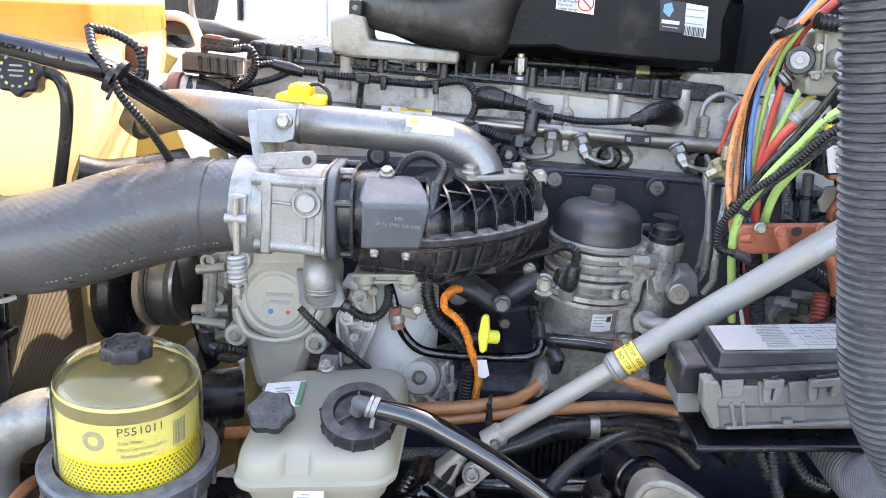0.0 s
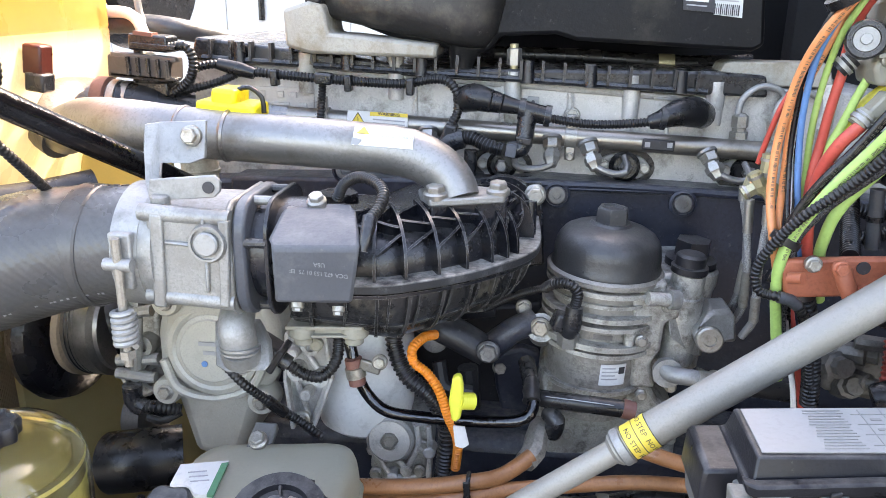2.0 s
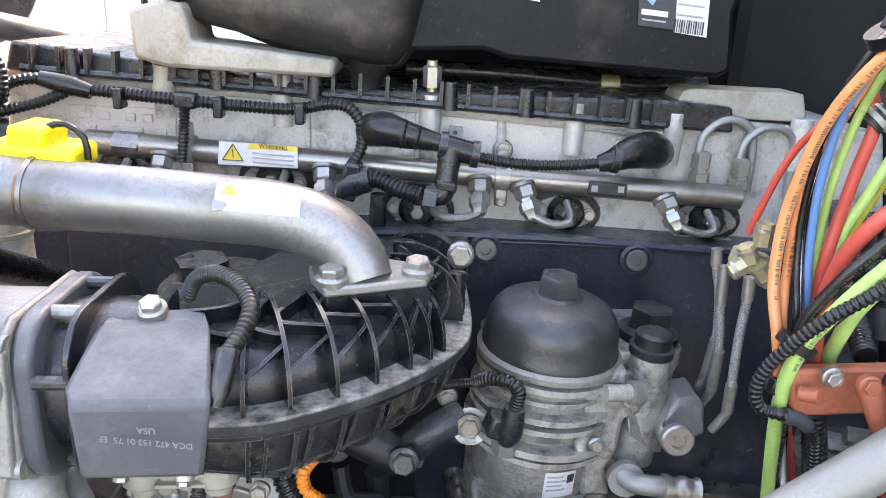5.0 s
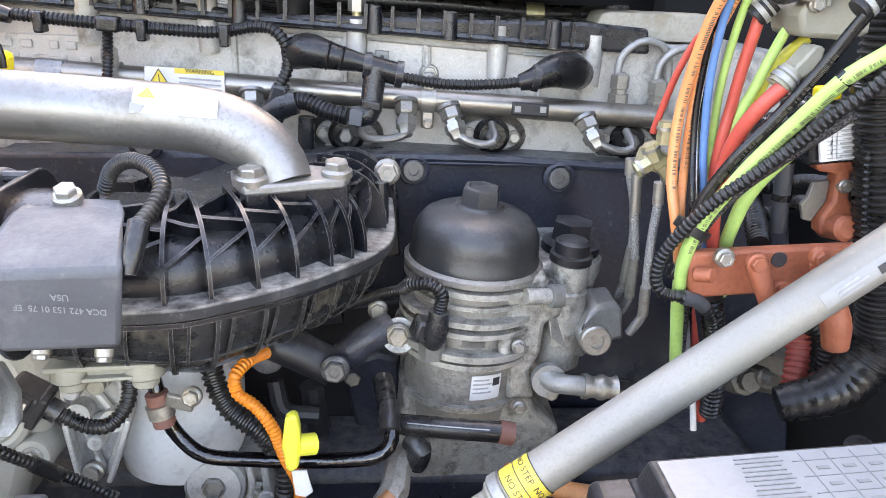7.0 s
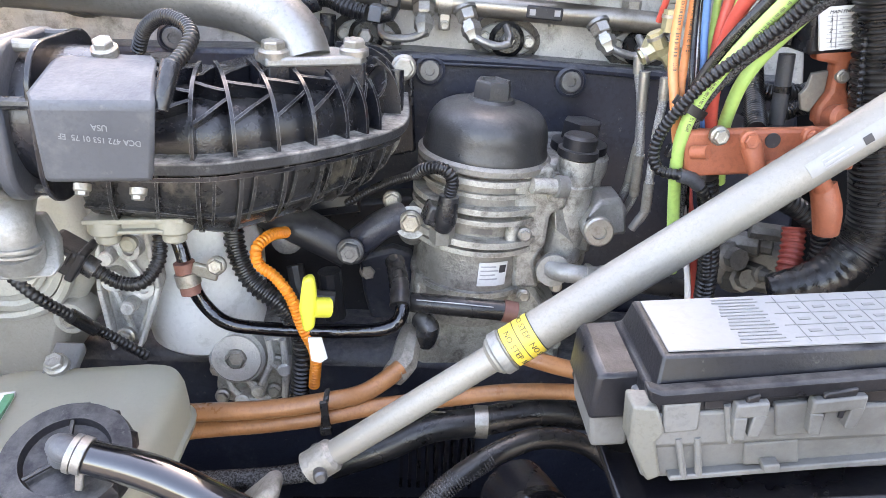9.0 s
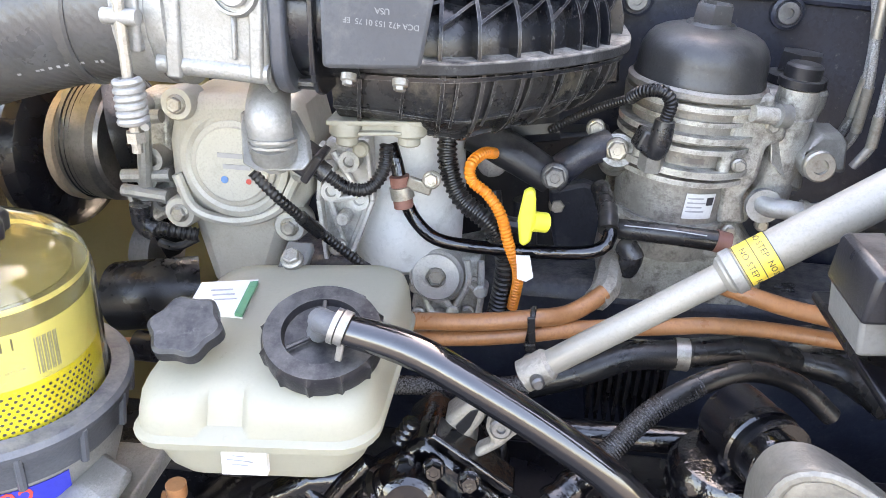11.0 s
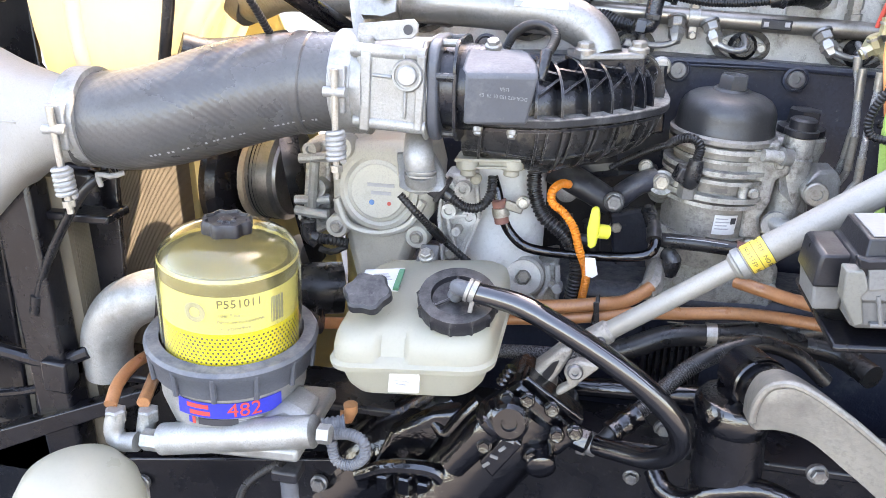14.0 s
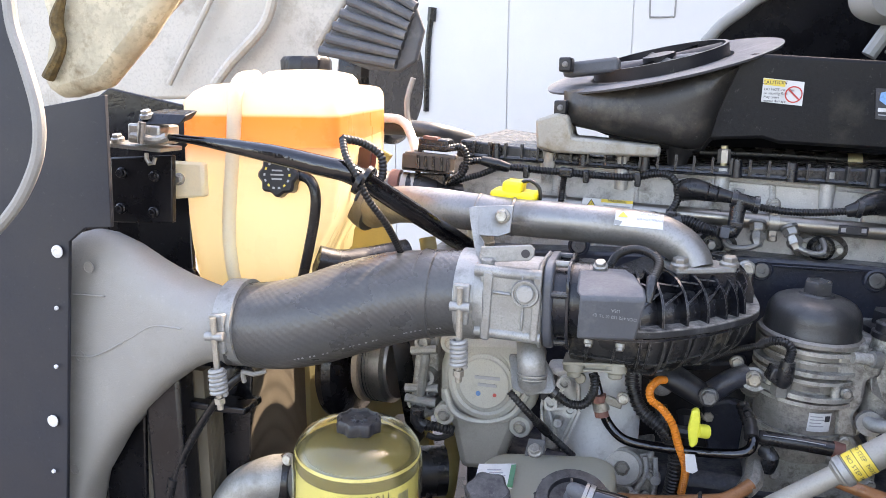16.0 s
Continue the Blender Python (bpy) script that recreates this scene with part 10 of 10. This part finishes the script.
for p, d, r_ in (((0.40261, 1.115, 1.7962), (-0.5, 0, 0.8), 0.022), ((0.38326, 1.125, 1.5699), (0.5, 0, 1), 0.015), ((0.38653, 1.14, 1.5264), (0, 0, 1), 0.012)):
    z_ = whole("line_tie", Geo().lathe([(r_, -0.004), (r_, 0.004)], p, d, 20), RUBBER, "black cable tie round the air lines", "cable tie", group="line ties")
    part("head", Geo().box(Vector(p) + Vector((-r_ * 0.7, -r_ * 0.7, 0.004)), (0.010, 0.009, 0.012), (0, 20, 0)), RUBBER, z_, bevel=0.001)
bfit = thing("brass_fitting", (0.38097, 1.218, 1.5972), "greenish brass air fittings on a manifold", "fitting")
part("body", Geo().box((0.38108, 1.218, 1.602), (0.032, 0.024, 0.018), (0, 15, 0)), BRASS, bfit, bevel=0.004)
for a, b in (((0.36898, 1.208, 1.6189), (0.37671, 1.208, 1.6051)), ((0.38269, 1.208, 1.6389), (0.38244, 1.208, 1.6195)), ((0.36012, 1.208, 1.5949), (0.37175, 1.208, 1.6021)), ((0.39496, 1.208, 1.5866), (0.38339, 1.208, 1.6006))):
    part("nut", Geo().tube([a, b], 0.0075, 6), BRASS, bfit)
    part("ring", Geo().lathe([(0.0085, -0.0015), (0.0085, 0.0015)], Vector(a).lerp(Vector(b), 0.3), Vector(b) - Vector(a), 16), ZINC, bfit)
for pts in (((0.39231, 1.32, 1.5793), (0.39396, 1.32, 1.5616), (0.40149, 1.32, 1.5318), (0.40642, 1.32, 1.4821), (0.40607, 1.33, 1.4381), (0.40242, 1.35, 1.3962)), ((0.39816, 1.31, 1.5654), (0.40088, 1.31, 1.5237), (0.40698, 1.31, 1.4743), (0.4108, 1.32, 1.4237), (0.40493, 1.33, 1.3974)), ((0.41123, 1.28, 1.5654), (0.41244, 1.28, 1.5425), (0.4112, 1.28, 1.5012), (0.4126, 1.28, 1.4523), (0.41554, 1.285, 1.4177), (0.40501, 1.29, 1.3933))):
    bl = thing("braided_line", pts[0], "steel-braided line with crimped ends", "hose", "braided lines")
    part("hose", Geo().tube(pts, 0.0046, 14), STEELBRAID, bl)
    part("crimp", Geo().tube(pts[-3:-1], 0.0058, 14), ZINC, bl)
    part("crimp", Geo().tube(pts[:2], 0.0058, 14), ZINC, bl)
    part("pipe_end", Geo().tube(pts[-2:], 0.0048, 12), STEEL, bl)
vb = thing("air_valve", (0.46297, 1.12, 1.7541), "pale cast air valve block with fittings", "valve")
part("block", Geo().slab([(0.43356, 1.115, 1.7926), (0.44164, 1.115, 1.7963), (0.46739, 1.115, 1.7982), (0.47922, 1.115, 1.7723), (0.48741, 1.115, 1.7226), (0.47045, 1.115, 1.7178), (0.43678, 1.115, 1.7189), (0.43137, 1.115, 1.7367), (0.44018, 1.115, 1.7476)], 0.05), CREAM, vb, bevel=0.004)
part("web", Geo().box((0.45347, 1.113, 1.7482), (0.044, 0.008, 0.004), (0, -8, 0)), CREAM, vb, bevel=0.001)
part("web", Geo().box((0.44629, 1.113, 1.7655), (0.004, 0.008, 0.05), (0, -5, 0)), CREAM, vb, bevel=0.001)
knob = part("knob", Geo().lathe([(0.0170, -0.016), (0.0170, 0.008), (0.0155, 0.010), (0.0115, 0.010), (0.011, 0.006)], (0.42241, 1.12, 1.7586), (-0.35, -1, 0.1), 32), PLASTIC, vb)
part("knob_face", Geo().lathe([(0.0108, 0.004), (0.0105, 0.0085), (0.005, 0.0085), (0.0045, 0.0115)], (0.42241, 1.12, 1.7586), (-0.35, -1, 0.1), 24), BRIGHT, knob)
part("side_port", Geo().lathe([(0.013, -0.01), (0.013, 0.006), (0.010, 0.008), (0.007, 0.008), (0.006, 0.002)], (0.46485, 1.11, 1.7627), (0.3, -1, 0.1), 24), BRIGHT, vb)
for a, b, r_, m_ in (((0.4121, 1.143, 1.7305), (0.42272, 1.14, 1.7421), 0.0085, SLATE), ((0.45513, 1.085, 1.7394), (0.46662, 1.085, 1.7512), 0.0085, SLATE), ((0.42307, 1.11, 1.6855), (0.43154, 1.11, 1.6962), 0.0085, CREAM)):
    f_ = part("fitting", Geo().tube([a, b], r_, 18), m_, vb)
    part("ring", Geo().lathe([(r_ * 1.2, -0.002), (r_ * 1.2, 0.002)], Vector(a).lerp(Vector(b), 0.35), Vector(b) - Vector(a), 20), BRIGHT, f_)
    part("ring", Geo().lathe([(r_ * 1.15, -0.001), (r_ * 1.15, 0.001)], Vector(a).lerp(Vector(b), 0.7), Vector(b) - Vector(a), 20), BRIGHT, f_)
part("elbow_block", Geo().slab([(0.4191, 1.105, 1.6878), (0.42545, 1.105, 1.6929), (0.43588, 1.105, 1.7054), (0.44309, 1.105, 1.7152), (0.45057, 1.105, 1.7131), (0.44912, 1.105, 1.7011), (0.43578, 1.105, 1.6885), (0.42586, 1.105, 1.6832)], 0.02), CREAM, vb, bevel=0.002)
part("ribbed_pipe", Geo().tube([(0.42563, 1.1, 1.8046), (0.45451, 1.1, 1.8021), (0.47643, 1.1, 1.8061)], 0.010, 12, rib=(0.006, 0.15)), CONDUIT, vb)
for p in ((0.43875, 1.113, 1.775), (0.44159, 1.113, 1.7419), (0.46927, 1.113, 1.7835)):
    bolt(vb, p, (0, -1, 0), 0.0068)

# ---- right-hand corner ----
ox = thing("red_manifold", (0.46138, 1.13, 1.5167), "red oxide painted terminal bracket with bolts", "bracket")
part("plate", Geo().slab([(0.38179, 1.12, 1.5423), (0.38605, 1.12, 1.5514), (0.5200, 1.12, 1.5595), (0.5280, 1.12, 1.5560), (0.5340, 1.12, 1.5230), (0.39043, 1.12, 1.5111)], 0.012), OXIDE, ox, bevel=0.003)
part("arm", Geo().tube([(0.43125, 1.105, 1.5484), (0.43793, 1.1, 1.5305), (0.44722, 1.1, 1.5107)], [0.009, 0.008, 0.007], 12), OXIDE, ox)
part("arm", Geo().tube([(0.48194, 1.105, 1.5503), (0.49015, 1.1, 1.5274), (0.49989, 1.1, 1.5126)], [0.008, 0.008, 0.008], 12), OXIDE, ox)
part("stud", Geo().tube([(0.38882, 1.115, 1.535), (0.39786, 1.105, 1.5383)], 0.006, 12), OXIDE, ox)
for p, m_ in (((0.42857, 1.1, 1.5512), OXIDE), ((0.40781, 1.112, 1.5505), ZINC), ((0.47892, 1.1, 1.5565), OXIDE), ((0.45851, 1.11, 1.524), OXIDE)):
    bolt(ox, p, (0, -1, 0), 0.009, m_)
part("hole", Geo().lathe([(0.0065, 0), (0.0065, 0.0014)], (0.45653, 1.1195, 1.5468), (0, -1, 0), 16), INK, ox)
pn = thing("power_block", (0.522, 1.20, 1.575), "black power block with a white printed label", "fuse block")
part("block", Geo().box((0.522, 1.210, 1.637), (0.050, 0.060, 0.052), (0, -6, 0)), PLASTIC, pn, bevel=0.004)
part("side_plug", Geo().box((0.486, 1.225, 1.627), (0.024, 0.034, 0.034), (0, -6, 0)), PLASTIC, pn, bevel=0.003)
for k in range(3):
    part("plug_rib", Geo().box((0.480 + 0.006 * k, 1.206, 1.628), (0.002, 0.006, 0.028), (0, -6, 0)), PLASTIC, pn)
part("yellow_lock", Geo().box((0.512, 1.195, 1.6695), (0.016, 0.02, 0.010), (0, -6, 0)), YELLOWCAP, pn, bevel=0.002)
part("label", Geo().slab([(0.498, 1.1745, 1.6495), (0.5360, 1.1745, 1.6545), (0.5440, 1.1745, 1.6190), (0.5075, 1.1745, 1.6140)], 0.003), WHITE, pn, "white printed label")
words(pn, "MAIN PNDB", (0.5185, 1.1730, 1.6480), (1, 0, 0.13), (0.1, 0, 1), 0.0042, INK)
for k in range(8):
    part("table_line", Geo().box(Vector((0.5215, 1.1738, 1.6445)) + Vector((0.00075 * k, 0, -0.0036 * k)), (0.030, 0.0008, 0.0003), (0, -7, 0)), GREYINK, pn)
    part("print_line", Geo().box(Vector((0.5270, 1.1738, 1.6428)) + Vector((0.00075 * k, 0, -0.0036 * k)), (0.018 - 0.003 * (k % 3), 0.0008, 0.0010), (0, -7, 0)), GREYINK, pn)
for d in (-0.0105, -0.0065, 0.015):
    part("table_line", Geo().box((0.5240 + d, 1.1738, 1.6320 + 0.12 * d), (0.0003, 0.0008, 0.028), (0, -12, 0)), GREYINK, pn)
for k, n_ in enumerate(("3", "2", "1")):
    words(pn, n_, (0.5105 + 0.0018 * k, 1.1730, 1.6400 - 0.0085 * k), (1, 0, 0.13), (0.1, 0, 1), 0.0052, INK)
part("terminal", Geo().slab([(0.510, 1.182, 1.612), (0.548, 1.182, 1.617), (0.552, 1.182, 1.605), (0.542, 1.182, 1.603), (0.546, 1.182, 1.580), (0.556, 1.182, 1.566), (0.546, 1.182, 1.548), (0.526, 1.182, 1.546), (0.524, 1.182, 1.562), (0.532, 1.182, 1.578), (0.530, 1.182, 1.602), (0.512, 1.182, 1.604)], 0.018), OXIDE, pn, "orange-red terminal cover", bevel=0.003)
part("terminal_cap", Geo().lathe([(0.012, -0.02), (0.012, 0.006), (0.008, 0.009)], (0.540, 1.176, 1.556), (0.1, -1, 0.2), 18), OXIDE, pn)
bolt(pn, (0.5375, 1.180, 1.592), (0, -1, 0.1), 0.007)
part("steel_tab", Geo().slab([(0.5145, 1.190, 1.592), (0.5290, 1.190, 1.595), (0.5300, 1.190, 1.576), (0.5200, 1.190, 1.556), (0.5120, 1.190, 1.558), (0.5075, 1.190, 1.572), (0.5120, 1.190, 1.578)], 0.005), PALEMETAL, pn, "bare steel tab", bevel=0.001)
part("post", Geo().tube([(0.497, 1.21, 1.605), (0.502, 1.21, 1.54)], 0.0075, 14), GREYCONDUIT, pn)
part("post_tie", Geo().lathe([(0.0085, -0.003), (0.0085, 0.003)], (0.4995, 1.21, 1.573), (0.05, 0, -1), 16), RUBBER, pn)
whole("terminal_boot", Geo().tube([(0.528, 1.150, 1.500), (0.535, 1.145, 1.478), (0.540, 1.145, 1.455)], [0.012, 0.0135, 0.0115], 18), OXIDE, "orange-red rubber terminal boot below the strut", "boot")
whole("small_tag", Geo().slab([(0.436, 1.24, 1.590), (0.449, 1.24, 1.594), (0.452, 1.24, 1.583), (0.439, 1.24, 1.579)], 0.001), WHITE, "small white wire tag in the dark corner", "tag")
trunk = thing("loom_trunk", (0.56, 1.16, 1.40), "thick black corrugated cable trunk", "wiring")
part("trunk", Geo().tube([(0.535, 1.165, 1.76), (0.541, 1.165, 1.680), (0.555, 1.165, 1.622), (0.568, 1.165, 1.560), (0.590, 1.165, 1.482), (0.594, 1.165, 1.445), (0.580, 1.165, 1.415)], [0.023, 0.023, 0.023, 0.023, 0.023, 0.0235, 0.024], 28, rib=(0.0058, 0.10)), CONDUIT, trunk)
part("taped_bend", Geo().tube([(0.586, 1.165, 1.425), (0.572, 1.165, 1.405), (0.548, 1.165, 1.392), (0.515, 1.17, 1.380)], [0.0245, 0.024, 0.021, 0.017], 24, rib=(0.011, 0.03)), RUBBER, trunk, "taped bend")
part("slit_edge", Geo().tube([(0.530, 1.150, 1.630), (0.5365, 1.148, 1.590), (0.543, 1.148, 1.560)], 0.0030, 8, rib=(0.0058, 0.4)), CONDUIT, trunk)
part("trunk_tie", Geo().lathe([(0.0245, -0.004), (0.0255, -0.003), (0.0255, 0.003), (0.0245, 0.004)], (0.541, 1.165, 1.680), (0.15, 0, -1), 28), RUBBER, trunk)
whole("red_conduit", Geo().tube([(0.55185, 1.22, 1.4289), (0.54991, 1.21, 1.4073), (0.54554, 1.2, 1.3856), (0.5457, 1.2, 1.359)], 0.0125, 16, rib=(0.0062, 0.14)), REDCONDUIT, "red corrugated battery cable cover", "wiring")
for pts, r_ in ((((0.56775, 1.44, 1.5953), (0.50806, 1.3, 1.583), (0.48805, 1.24, 1.5592), (0.46024, 1.16, 1.5446)), 0.010), (((0.52049, 1.2, 1.4667), (0.54734, 1.2, 1.4524), (0.5704, 1.2, 1.4314), (0.57415, 1.2, 1.3931)), 0.011), (((0.41573, 1.14, 1.5065), (0.43232, 1.15, 1.4534), (0.44316, 1.16, 1.4077), (0.44969, 1.17, 1.3716)), 0.010), (((0.53018, 1.4, 1.5463), (0.58247, 1.4, 1.5313), (0.63061, 1.4, 1.5367), (0.56529, 1.21, 1.5798)), 0.010), (((0.52865, 1.35, 1.5236), (0.55817, 1.35, 1.5114), (0.60182, 1.35, 1.5265), (0.57873, 1.22, 1.5504)), 0.009)):
    whole("corner_loom", Geo().tube(pts, r_, 14, rib=(0.0056, 0.15)), CONDUIT, "black corrugated wiring behind the air lines", "wiring", group="corner looms")
mod = thing("rear_fittings", (0.54276, 1.28, 1.3546), "grimy pipe fittings and valves in the corner", "fitting")
for p, d, r_ in (((0.51979, 1.28, 1.3683), (0.2, -1, 0.2), 0.018), ((0.54653, 1.28, 1.3834), (0.8, -0.5, 0.1), 0.014), ((0.55881, 1.26, 1.4061), (1, -0.3, 0), 0.010), ((0.53916, 1.28, 1.3398), (0, -1, 0.5), 0.016), ((0.55244, 1.27, 1.3524), (0.4, -1, 0.2), 0.011)):
    part("valve", Geo().lathe([(r_, -0.03), (r_, 0.004), (r_ * 0.7, 0.006), (r_ * 0.7, 0.018)], p, d, 8), CORNER, mod)
part("body", Geo().box((0.56155, 1.32, 1.344), (0.09, 0.05, 0.06), (0, 10, 0)), CORNER, mod, bevel=0.01)
big_hose = whole("big_corrugated_hose", Geo().tube([(0.3321, 0.76, 1.8447), (0.34525, 0.76, 1.7706), (0.36117, 0.76, 1.6862), (0.3766, 0.76, 1.6038), (0.39108, 0.76, 1.5353), (0.41056, 0.76, 1.4842), (0.44678, 0.77, 1.4256), (0.47, 0.86, 1.35), (0.47, 0.96, 1.345)], 0.0325, 28, rib=(0.0072, 0.10)), GREYCONDUIT, "grey-black corrugated hose hanging beside the fuse box", "hose")
BIG = [Vector(p) for p in ((0.3321, 0.76, 1.8447), (0.34525, 0.76, 1.7706), (0.36117, 0.76, 1.6862), (0.3766, 0.76, 1.6038), (0.39108, 0.76, 1.5353), (0.41056, 0.76, 1.4842))]
part("slit", Geo().tube([p + Vector((0.024, -0.0235, 0.004)) for p in BIG], 0.0016, 6), RUBBER, big_hose, "dark split along the hose")
for pts in (((0.40249, 1, 1.3145), (0.41426, 0.99, 1.2823), (0.43266, 0.98, 1.2507)), ((0.42378, 1, 1.3082), (0.42682, 0.98, 1.2662), (0.43716, 0.97, 1.2422)), ((0.4451, 1, 1.302), (0.46188, 0.98, 1.2767), (0.49093, 0.98, 1.2632))):
    whole("fuse_wire", Geo().tube(pts, 0.008, 12, rib=(0.005, 0.15)), CONDUIT, "corrugated wires under the fuse box", "wiring", group="fuse box wires")
